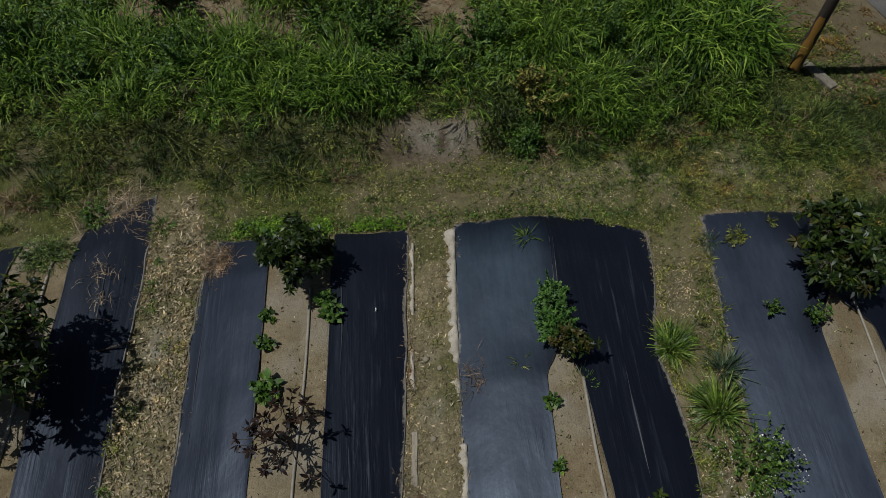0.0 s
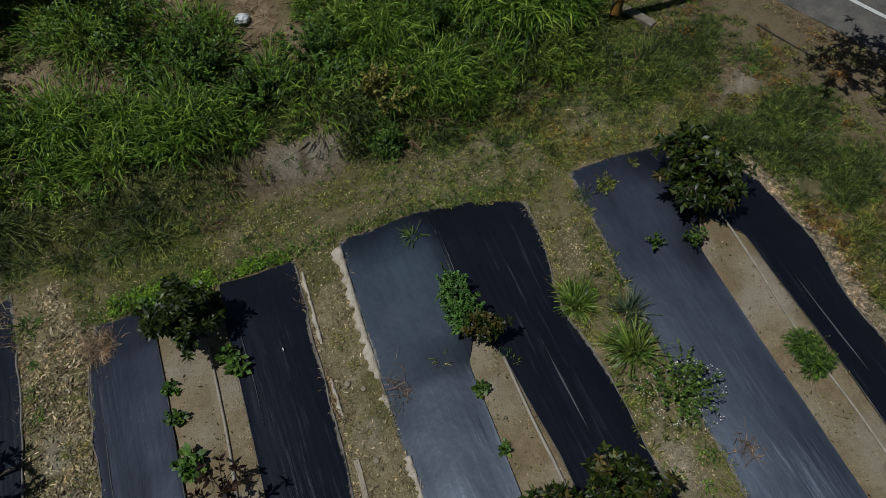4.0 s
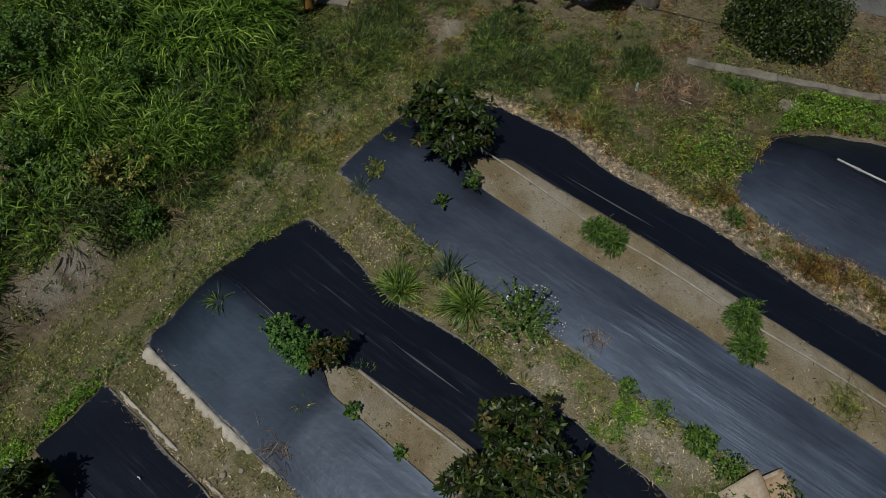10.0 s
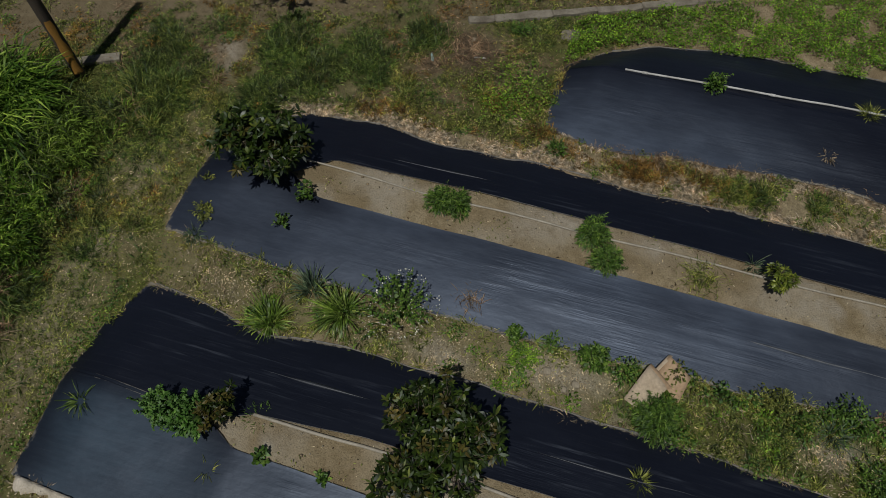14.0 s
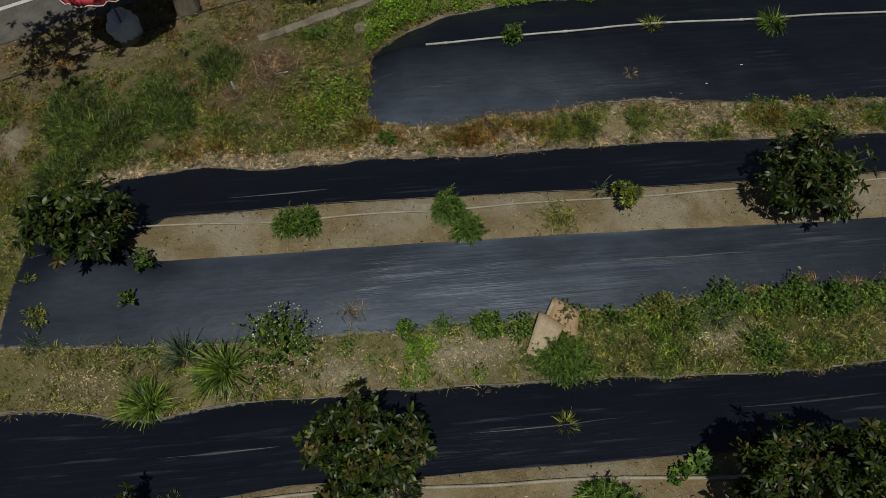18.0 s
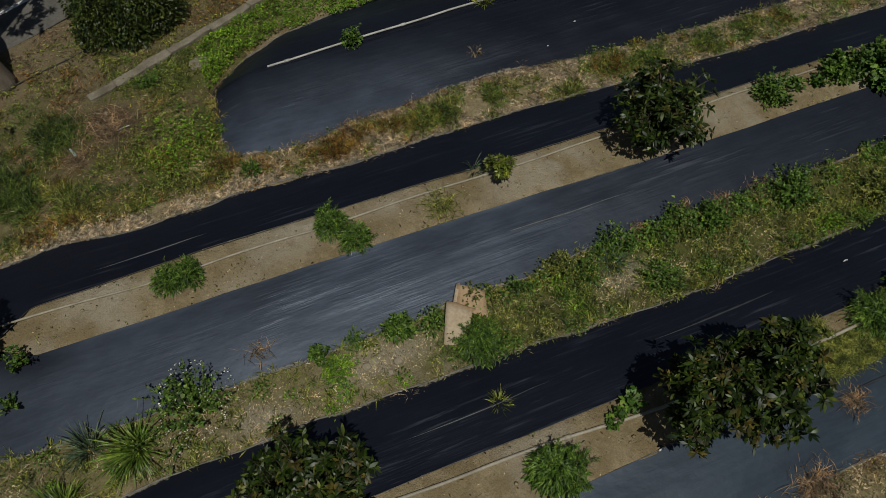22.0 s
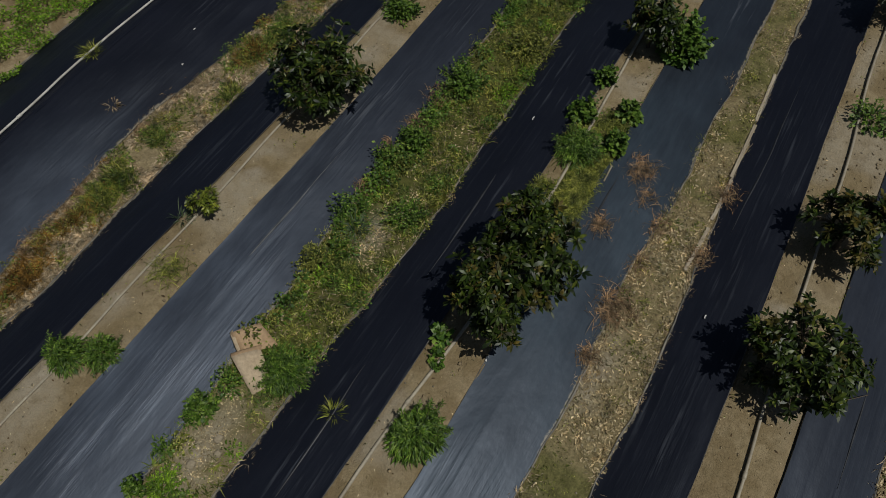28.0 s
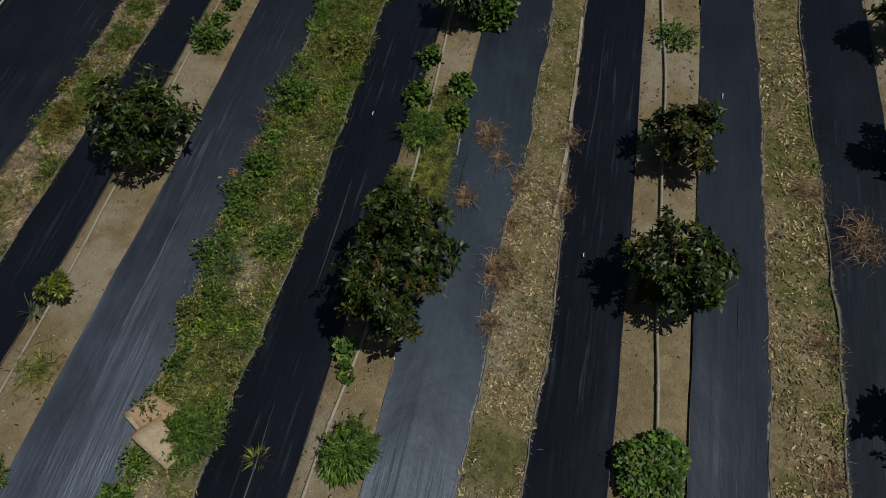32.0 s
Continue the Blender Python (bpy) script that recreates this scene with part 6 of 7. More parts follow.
for q, (material, share) in enumerate(((OLIVE_LEAF, 420), (GOLD_LEAF, 330), (LAWN_BLADE, 160))):
    u, v = scatter(share, -6.0, 0.7, -20, 7.6, lambda a, b: np.where(between(a, b, "b", "c"), np.interp(b, [-20, -9, -6, 0, 7], [1, 0.95, 0.6, 0.35, 0.5]), between(a, b, "a", "b") * 0.45) * smooth(0.3, 0.6, wander(a, b, 0.9, 88)))
    clump_field("littered_path_clumps", u, v, 0.15, 0.06, 46, 0.07, 0.22, material, "flat grassy weed clumps among dry leaves", LANCE, 11000 + 500 * q)


# leafy weeds of the paths
def leaves(u, v, length, wide, lean=1.6, lift=0.05, outline=OVAL):
    return blades(u, v, length, wide, lean, 0.25, outline, lift * rng.random(len(u)), 0.0, 0.5)


def weedy_path(u, v):
    inside = between(u, v, "c", "d") & (v < 7.7)
    thick = np.interp(v, [-22, -14, -9, -4.5, -3.2, -1.8, -0.6, 1.0, 3.0, 5.0, 6.9], [1, 1, 1, 1.0, 1.0, 0.55, 0.3, 0.4, 0.5, 0.6, 0.45])
    return inside * thick * (1 - 0.9 * patches(u, v, PATH_BARE)) * smooth(0.30, 0.48, 0.45 * wander(u, v, 0.7, 30) + 0.55 * wander(u, v, 0.3, 52))


u, v = scatter(15500, 3.8, 6.2, -22, 7.8, weedy_path)
tu, tv = tufted(u, v, 3, 0.05)
height = (0.03 + 0.20 * smooth(0.4, 0.75, 0.4 * wander(tu, tv, 0.7, 31) + 0.6 * wander(tu, tv, 0.33, 58))) * np.clip((1.0 - tv) / 4, 0.3, 1)
third = np.clip(0.75 * wander(tu, tv, 0.55, 67) + 0.35 * rng.random(len(tu)) - 0.05, 0, 1)
for name, q, material, label in (("low_weeds", third < 0.36, WEED_LEAF, "low leafy green weeds on a path"), ("olive_weeds", (third >= 0.36) & (third < 0.72), OLIVE_LEAF, "yellow green trailing weeds on a path"), ("yellowing_weeds", third >= 0.72, GOLD_LEAF, "yellowing low weeds on a path")):
    stuff(name, blades(tu[q], tv[q], rng.uniform(0.025, 0.06, q.sum()), rng.uniform(0.010, 0.024, q.sum()), 1.8, 0.3, OVAL, height[q] * rng.random(q.sum()) ** 0.5, 0.0, 0.5), material, label, "weeds")
u, v = scatter(9500, 3.8, 6.2, -20, 7.8, lambda a, b: weedy_path(a, b) * (0.35 + 0.65 * smooth(0.35, 0.55, wander(a, b, 0.45, 32))))
big = (0.13 + 0.22 * smooth(0.3, 0.8, 0.6 * wander(u, v, 0.8, 101) + 0.4 * wander(u, v, 0.3, 102))) * np.interp(v, [-3, -1, 7], [1.0, 0.75, 0.7]) * rng.uniform(0.7, 1.3, len(u))
hue = 0.8 * wander(u, v, 0.7, 77) + 0.2 * wander(u, v, 0.25, 103) + 0.3 * rng.random(len(u)) - 0.1 * path_rim(u, v, "c", "d", 0.2)
for name, q, material, label in (("path_grass", hue < 0.58, LAWN_BLADE, "fine green grass on a weedy path"), ("olive_path_grass", (hue >= 0.58) & (hue < 0.86), OLIVE_LEAF, "thin olive grass on a weedy path"), ("yellow_path_grass", hue >= 0.86, GOLD_LEAF, "thin yellowing grass on a weedy path")):
    stuff(name, tussocks(u[q], v[q], 18, 0.16, 1.0, (0.008, 0.016), 1.15, 0.55, (0.8, 1.0, 0.05), 0.3, big[q]), material, label, "grass")


u, v = scatter(15000, 3.8, 6.2, -22, 7.2, lambda a, b: between(a, b, "c", "d") * smooth(0.45, 0.65, wander(a, b, 0.5, 53)))
a = rng.uniform(0, 2 * np.pi, len(u))
flat = unit(np.stack([np.cos(a), np.sin(a), rng.uniform(0.02, 0.4, len(u))], -1))
stuff("path_straw", ribbons(np.stack([u, v, top_z(u, v) + 0.01 + 0.06 * rng.random(len(u))], -1), flat, rng.uniform(0.04, 0.13, len(u)), rng.uniform(0.007, 0.016, len(u)), 0.2, (0.8, 1.0, 0.1)), STRAW, "dead straw among weeds on a path", "straw")
u, v = scatter(23000, -9, 9.4, 5.6, 10.0, lambda a, b: headland(b, a) * smooth(0.36, 0.62, 0.5 * wander(a, b, 1.0, 54) + 0.5 * wander(a, b, 0.3, 55)) * (b < 9.9) * bare_north(a, b))
tu, tv = tufted(u, v, 4, 0.03)
stuff("headland_grass", blades(tu, tv, rng.uniform(0.04, 0.14, len(tu)), rng.uniform(0.008, 0.016, len(tu)), 1.5, 0.4, (0.8, 1.0, 0.05)), OLIVE_LEAF, "thin trodden grass on the headland", "grass")


def straw_path(u, v):
    return between(u, v, "d", "e") & (v < 1.6)


def across(u, v):
    """1 along the two edges of the straw path, 0 in its middle."""
    p = (u - at_v(BEDS["d"]["R"], v)) / (at_v(BEDS["e"]["L"], v) - at_v(BEDS["d"]["R"], v))
    p = p + 0.3 * (wander(u, v, 0.6, 68) - 0.5)
    return 1 - smooth(0.10, 0.34, p) * (1 - smooth(0.72, 0.92, p))


u, v = scatter(60000, 9, 11, -22, 2.2, lambda a, b: straw_path(a, b) * np.clip(across(a, b) + smooth(0.5, 0.7, wander(a, b, 0.7, 33)), 0, 1))
a = rng.uniform(0, 2 * np.pi, len(u))
flat = unit(np.stack([np.cos(a), np.sin(a), rng.uniform(0.02, 0.3, len(u))], -1))
stuff("straw", ribbons(np.stack([u, v, top_z(u, v) + 0.01], -1), flat, rng.uniform(0.06, 0.2, len(u)), rng.uniform(0.008, 0.02, len(u)), 0.2, (0.8, 1.0, 0.1)), STRAW, "dry straw and dead stalks on a path", "straw")
u, v = scatter(10500, 9, 11, -20, 2.0, lambda a, b: straw_path(a, b) * (1 - across(a, b)) * smooth(0.30, 0.5, wander(a, b, 0.7, 34)))
big = (0.11 + 0.24 * smooth(0.3, 0.8, wander(u, v, 0.6, 61))) * rng.uniform(0.7, 1.3, len(u))
hue = 0.6 * wander(u, v, 0.8, 35) + 0.3 * rng.random(len(u)) + np.interp(v, [-9, -6, -4, -1.5, 1.5], [0.0, 0.05, 0.1, 0.35, 0.1])
for name, q, material, label in (("path_weeds", hue < 0.42, LAWN_BLADE, "fine green growth along a straw path"), ("olive_path_weeds", (hue >= 0.42) & (hue < 0.66), OLIVE_LEAF, "olive green low weeds along a straw path"), ("rusty_weeds", hue >= 0.66, RUSTY_LEAF, "rust brown low weeds along a path")):
    stuff(name, tussocks(u[q], v[q], 18, 0.14, 1.0, (0.009, 0.018), 1.3, 0.45, (0.9, 0.9, 0.05), 0.3, big[q]), material, label, "weeds")


u, v = scatter(26000, -13, 9, 10.4, 20, lambda a, b: (1 - bare_north(a, b)) * (b > 11))
a = rng.uniform(0, 2 * np.pi, len(u))
flat = unit(np.stack([np.cos(a), np.sin(a), rng.uniform(0.02, 0.5, len(u))], -1))
stuff("thatch", ribbons(np.stack([u, v, top_z(u, v) + 0.01], -1), flat, rng.uniform(0.1, 0.4, len(u)), rng.uniform(0.008, 0.02, len(u)), 0.3, (0.8, 1.0, 0.1)), DRY_STEM, "dead brown thatch in gaps of the bank", "thatch")


# ragged growth along the outer rims of the mats
RIMS = (("b", "R", -15, 7.5, 260), ("c", "L", -15, 7.5, 260), ("c", "R", -15, 7.6, 420), ("d", "L", -15, 7.4, 420), ("d", "R", -15, 5.0, 420), ("e", "L", -15, 0.6, 460), ("b", "L", -15, 7.6, 260), ("a", "R", -15, 8.6, 260))
ru, rv, dry = [], [], []
for bed, key, lo, hi, count in RIMS:
    w = rng.uniform(lo, hi, count)
    w = w[rng.random(count) < smooth(0.25, 0.6, wander(w, 0 * w + count, 0.8, 109))]
    off = (0.05 + 0.07 * rng.normal(0, 1, len(w))) * (1 if key == "R" else -1)
    ru.append(at_v(BEDS[bed][key], w) + off)
    rv.append(w)
    dry.append(wander(w, 0 * w, 1.3, 110 + ord(bed)) + 0.25 * rng.random(len(w)) + {"eL": 0.35, "dR": 0.2, "bR": 0.15, "bL": 0.1, "aR": 0.15, "cL": 0.0, "cR": -0.1, "dL": -0.1}[bed + key])
ru, rv, dry = np.concatenate(ru), np.concatenate(rv), np.concatenate(dry)
for name, q, material, label in (("rim_grass", dry < 0.45, OLIVE_LEAF, "olive grass creeping over the mat rims"), ("rim_straw", (dry >= 0.45) & (dry < 0.95), STRAW, "pale dry straw lying over the mat rims"), ("rim_dead_weeds", dry >= 0.95, DRY_STEM, "dead brown weeds along the mat rims")):
    stuff(name, tussocks(ru[q], rv[q], 16, 0.09, 0.19, (0.006, 0.013), 1.7, 0.5, (0.9, 0.8, 0.1), 0.5), material, label, "weeds")


def mossy_path(u, v):
    d = between(u, v, "a", "b") | between(u, v, "b", "c")
    return d * ~headland(v, u) * np.where(u > -2, np.interp(v, [-20, -9.5, -8.5, -4.5, -3.5, 8], [1, 1, 0.2, 0.15, 0.5, 0.55]), np.interp(v, [-20, -3, 1, 8], [0.8, 0.7, 0.35, 0.35])) * smooth(0.38, 0.6, 0.6 * wander(u, v, 0.8, 111) + 0.4 * wander(u, v, 0.3, 112))


u, v = scatter(9000, -6.2, 0.9, -20, 8.5, mossy_path)
hue = 0.7 * wander(u, v, 0.7, 113) + 0.3 * rng.random(len(u))
for name, q, material, label in (("mossy_path_grass", hue < 0.5, OLIVE_LEAF, "thin olive grass on a littered path"), ("yellow_litter_grass", hue >= 0.5, GOLD_LEAF, "thin yellowing grass on a littered path")):
    stuff(name, tussocks(u[q], v[q], 11, 0.10, 0.11, (0.007, 0.015), 1.5, 0.4, (0.9, 0.8, 0.1), 0.3), material, label, "grass")


# small growth on the soil strips
def strip_weeds(u, v):
    d = soil_row(u, v)
    rim = np.zeros_like(u)
    for b in BEDS.values():
        rim = np.maximum(rim, np.exp(-((np.minimum(np.abs(u - at_v(b["l"], v)), np.abs(u - at_v(b["r"], v))) / 0.09) ** 2)))
    thick = 0.5 * smooth(0.62, 0.8, wander(u, v, 0.6, 62)) + 0.45 * rim * smooth(0.5, 0.75, wander(u, v, 0.8, 63)) + 0.8 * ((u > 1.5) & (u < 2.9) & (v < -6.8) & (v > -9.2)) * smooth(0.3, 0.6, wander(u, v, 0.4, 64)) + 0.7 * ((v < -11.5) & (u > 6.5)) * smooth(0.3, 0.6, wander(u, v, 0.5, 74))
    return d * np.clip(thick, 0, 1)


u, v = scatter(60000, -8.5, 8.3, -22, 7.6, strip_weeds)
stuff("strip_weeds", blades(u, v, rng.uniform(0.02, 0.07, len(u)), rng.uniform(0.012, 0.026, len(u)), 1.7, 0.3, OVAL, 0.08 * rng.random(len(u)), 0.0, 0.5), OLIVE_LEAF, "tiny weeds along the soil strips", "weeds")


u, v = scatter(9000, 1.4, 3.0, -10.5, -6.6, lambda a, b: soil_row(a, b) * smooth(0.35, 0.6, wander(a, b, 0.5, 80)))
tu, tv = tufted(u, v, 4, 0.03)
stuff("strip_grass", blades(tu, tv, rng.uniform(0.08, 0.26, len(tu)), rng.uniform(0.007, 0.014, len(tu)), 1.4, 0.6, (0.8, 1.0, 0.05)), OLIVE_LEAF, "thin olive grass along a soil strip", "grass")
u, v = scatter(26000, -8.5, 8.3, -22, 7.6, lambda a, b: soil_row(a, b) * (0.15 + smooth(0.5, 0.7, wander(a, b, 0.7, 81))))
a = rng.uniform(0, 2 * np.pi, len(u))
flat = unit(np.stack([np.cos(a), np.sin(a), rng.uniform(0.02, 0.4, len(u))], -1))
stuff("strip_litter", ribbons(np.stack([u, v, top_z(u, v) + 0.006], -1), flat, rng.uniform(0.015, 0.06, len(u)), rng.uniform(0.006, 0.016, len(u)), 0.2, (0.7, 1.0, 0.2)), LITTER, "dry leaf crumbs on the soil strips", "litter")


u, v = scatter(5200, -8.5, 8.3, -20, 7.6, lambda a, b: soil_row(a, b) * (0.25 + 0.75 * smooth(0.45, 0.65, wander(a, b, 0.8, 106))))
a = rng.uniform(0, 2 * np.pi, len(u))
flat = unit(np.stack([np.cos(a), np.sin(a), rng.uniform(0.02, 0.5, len(u))], -1))
stuff("brown_leaves", ribbons(np.stack([u, v, top_z(u, v) + 0.008], -1), flat, rng.uniform(0.03, 0.09, len(u)), rng.uniform(0.012, 0.035, len(u)), rng.uniform(-0.5, 0.5, len(u)), OVAL, 0.0, 0.7), BROWN_LEAF, "curled brown leaves dropped on the soil strips", "leaf litter")


# thin weeds on the two littered paths and the headland
def thin_paths(u, v):
    a = between(u, v, "a", "b") | between(u, v, "b", "c")
    more = np.where(between(u, v, "b", "c"), np.interp(v, [-22, -10, -8, -3, 1, 8], [0.95, 0.9, 0.55, 0.4, 0.45, 0.6]), 0.5)
    return a * (v < 9) * more * smooth(0.42, 0.68, 0.6 * wander(u, v, 0.7, 36) + 0.4 * wander(u, v, 0.25, 69))


u, v = scatter(70000, -6.2, 0.9, -22, 9, thin_paths)
stuff("sparse_weeds", leaves(u, v, rng.uniform(0.025, 0.065, len(u)), rng.uniform(0.012, 0.024, len(u))), OLIVE_LEAF, "sparse low weeds among dry leaves", "weeds")


def headland_weeds(u, v):
    d = headland(v, u) * (v < 9.8) * (u > -9) * (u < 9.3)
    rim = np.exp(-((v - 7.95) / 0.22) ** 2) * (u < 4.5) * (u > -4.6) * smooth(0.2, 0.6, wander(u, v, 0.9, 38))
    return d * np.clip(0.07 * smooth(0.5, 0.75, wander(u, v, 0.5, 37)) + 0.85 * rim, 0, 1)


u, v = scatter(2200, -9, 9.3, 5.6, 10.2, lambda a, b: headland(b, a) * (b < 10.1) * smooth(0.4, 0.7, wander(a, b, 1.0, 82)) * np.clip(0.25 + 0.25 * (b - 7.5), 0.25, 0.9))
tu, tv = tufted(u, v, 16, 0.035)
stuff("weed_rosettes", blades(tu, tv, rng.uniform(0.05, 0.17, len(tu)), rng.uniform(0.010, 0.022, len(tu)), 1.5, 0.35, (0.6, 1.0, 0.05)), LAWN_BLADE, "small dark weed rosettes on the headland", "weeds")
u, v = scatter(1800, 3.8, 6.2, -22, 7, lambda a, b: between(a, b, "c", "d") * (b < 7) * np.where(b < -2, 0.6, 0.35) * (1 - 0.95 * patches(a, b, PATH_BARE)))
tu, tv = tufted(u, v, 18, 0.05)
stuff("path_rosettes", blades(tu, tv, rng.uniform(0.07, 0.26, len(tu)), rng.uniform(0.012, 0.026, len(tu)), 1.2, 0.4, (0.6, 1.0, 0.05)), OLIVE_LEAF, "olive weed tufts on a weedy path", "weeds")
u, v = scatter(40000, 3.9, 6.0, -9.5, 7.0, lambda a, b: between(a, b, "c", "d") * np.maximum(0.8 * patches(a, b, ((4.95, -0.75, 0.35, 0.7), (4.75, 1.4, 0.3, 0.4), (5.0, -1.6, 0.3, 0.3), (4.9, 5.9, 0.35, 0.6), (4.75, -5.3, 0.3, 0.6), (4.6, -6.6, 0.25, 0.5))), 0.3 * smooth(0.45, 0.6, wander(a, b, 0.6, 105))))
a = rng.uniform(0, 2 * np.pi, len(u))
flat = unit(np.stack([np.cos(a), np.sin(a), rng.uniform(0.02, 0.4, len(u))], -1))
stuff("pale_litter", ribbons(np.stack([u, v, top_z(u, v) + 0.03 * rng.random(len(u))], -1), flat, rng.uniform(0.02, 0.065, len(u)), rng.uniform(0.010, 0.026, len(u)), 0.2, OVAL), LITTER, "pale yellowish dead leaves on a path", "leaf litter")
u, v = scatter(6500, -4.2, -0.4, 7.7, 8.35, lambda a, b: ~on_mat(a, b) * np.exp(-(((b - 8.0 + 0.08 * a + 0.2) / 0.20) ** 2)) * smooth(0.3, 0.5, wander(a, b, 0.4, 131)))
stuff("bed_end_vine", leaves(u, v, rng.uniform(0.03, 0.08, len(u)), rng.uniform(0.02, 0.04, len(u)), lift=0.10), VINE_LEAF, "vivid green creeper along a bed end", "weeds")
for q, (material, share) in enumerate(((LUSH_LEAF, 130), (WEED_LEAF, 150), (VINE_LEAF, 40))):
    u, v = scatter(share, -13, 7.5, 10.7, 16.5, lambda a, b: (b > 10.9) * bare_north(a, b) * (a < kerb_u(b) - 1.0) * smooth(0.4, 0.6, wander(a, b, 1.3, 126 + q)))
    clump_field("bank_clumps", u, v, 0.42, 0.78, 210, 0.105, 0.5, material, "leafy weeds standing in the grass of the bank", OVAL, 21000 + 400 * q)
u, v = scatter(60000, -9, 9.5, 5.5, 9.9, headland_weeds)
stuff("headland_weeds", leaves(u, v, rng.uniform(0.03, 0.085, len(u)), rng.uniform(0.018, 0.035, len(u)), lift=0.08), WEED_LEAF, "creeping bright weeds along the bed ends", "weeds")


# creeping vines: a bright patch by the kerb, and a thick spread over the wide mat's far edge
def vine_density(u, v):
    first = np.exp(-(((u - 11.3) / 0.7) ** 2 + ((v - 1.7) / 0.65) ** 2)) * ~on_mat(u, v)
    second = (u > np.minimum(14.0, at_v(BEDS["e"]["R"], v) + 0.12) + 0.3 * (wander(v, 0 * v, 0.6, 40) - 0.5)) * (u < kerb_u(v) - 0.25) * (v < 0.7) * (v > -11.5 - 1.5 * wander(u, v, 1.0, 42))
    return (1 - patches(u, v, BARE_SPOTS)) * np.clip(0.7 * first + second, 0, 1) * smooth(0.15, 0.4, wander(u, v, 0.5, 41))


u, v = scatter(165000, 9.8, 18, -13, 4, vine_density)
stuff("creeping_vine", blades(u, v, rng.uniform(0.035, 0.085, len(u)), rng.uniform(0.020, 0.045, len(u)), 1.6, 0.3, OVAL, 0.03 + 0.36 * rng.random(len(u)) * wander(u, v, 0.4, 59), 0.0, 0.5), VINE_LEAF, "bright green creeping vine over the soil", "vine")
u, v = scatter(14000, 9.4, 13, 0.2, 3.6, lambda a, b: headland(b, a) * ~on_mat(a, b) * np.exp(-(((a - 10.9) / 1.1) ** 4 + ((b - 1.9) / 1.3) ** 4)) * smooth(0.3, 0.55, wander(a, b, 0.4, 78)))
stuff("trailing_weeds", blades(u, v, rng.uniform(0.03, 0.075, len(u)), rng.uniform(0.015, 0.035, len(u)), 1.6, 0.3, OVAL, 0.16 * rng.random(len(u)) * wander(u, v, 0.3, 79), 0.0, 0.5), OLIVE_LEAF, "olive trailing weeds round a vine patch", "weeds")
u, v = scatter(50000, 9.3, 18, -12, 3.4, lambda a, b: headland(b, a) * (1 - patches(a, b, BARE_SPOTS)) * (a < kerb_u(b) + 2.5) * (np.abs(a - kerb_u(b)) > 0.18) * smooth(0.35, 0.7, wander(a, b, 0.8, 43)) * (a > 9.6))
stuff("dry_ground_weeds", blades(u, v, rng.uniform(0.04, 0.12, len(u)), rng.uniform(0.012, 0.03, len(u)), 1.7, 0.3, SHORT, 0.1 * rng.random(len(u)), 0.0, 0.5), OLIVE_LEAF, "olive and brown weeds on rough ground", "weeds")
u, v = scatter(70000, 9.5, 19, -10, 15, lambda a, b: (a > kerb_u(b) + 0.1) * (a < road_edge(b) - 0.2) * smooth(0.4, 0.62, 0.5 * wander(a, b, 0.9, 71) + 0.5 * wander(a, b, 0.3, 72)))
far_hue = wander(u, v, 0.8, 73)
for name, q, material, label in (("rusty_undergrowth", far_hue < 0.45, RUSTY_LEAF, "rusty low undergrowth beyond the kerb"), ("olive_undergrowth", far_hue >= 0.45, OLIVE_LEAF, "olive low undergrowth beyond the kerb")):
    stuff(name, blades(u[q], v[q], rng.uniform(0.04, 0.13, q.sum()), rng.uniform(0.010, 0.03, q.sum()), 1.5, 0.4, OVAL, 0.1 * rng.random(q.sum()), 0.0, 0.5), material, label, "weeds")
u, v = scatter(60000, 9.3, 18.5, -6, 12, lambda a, b: headland(b, a) * (a > 9.6) * (a < road_edge(b)) * smooth(0.4, 0.7, wander(a, b, 0.9, 44)))
a = rng.uniform(0, 2 * np.pi, len(u))
flat = unit(np.stack([np.cos(a), np.sin(a), rng.uniform(0.02, 0.3, len(u))], -1))
stuff("dead_stalks", ribbons(np.stack([u, v, top_z(u, v) + 0.01], -1), flat, rng.uniform(0.06, 0.2, len(u)), rng.uniform(0.008, 0.018, len(u)), 0.2, (0.8, 1.0, 0.1)), DRY_STEM, "dead stalks and brown litter on rough ground", "litter")

u, v = scatter(42000, -9, 10, 5.6, 10.4, lambda a, b: headland(b, a) * smooth(0.3, 0.7, 0.5 * wander(a, b, 0.8, 60) + 0.5 * wander(a, b, 0.3, 87)) * 0.8)
a = rng.uniform(0, 2 * np.pi, len(u))
flat = unit(np.stack([np.cos(a), np.sin(a), rng.uniform(0.02, 0.3, len(u))], -1))
stuff("headland_litter", ribbons(np.stack([u, v, top_z(u, v) + 0.008], -1), flat, rng.uniform(0.02, 0.07, len(u)), rng.uniform(0.006, 0.016, len(u)), 0.1, (0.7, 1.0, 0.2)), LITTER, "dry crumbs of leaf and straw on the headland", "litter")

u, v = scatter(1600, -0.62, -0.12, 0.5, 5.4, lambda a, b: np.exp(-(((a + 0.40) / 0.10) ** 2)) * smooth(0.35, 0.6, wander(a, b, 0.6, 132)))
a = rng.uniform(0, 2 * np.pi, len(u))
flat = unit(np.stack([np.cos(a), np.sin(a), rng.uniform(0.02, 0.5, len(u))], -1))
stuff("mat_edge_stalks", ribbons(np.stack([u, v, top_z(u, v) + 0.03], -1), flat, rng.uniform(0.06, 0.22, len(u)), rng.uniform(0.005, 0.012, len(u)), 0.3, (0.8, 1.0, 0.1)), DRY_STEM, "dry pinkish stalks along a mat rim", "straw")

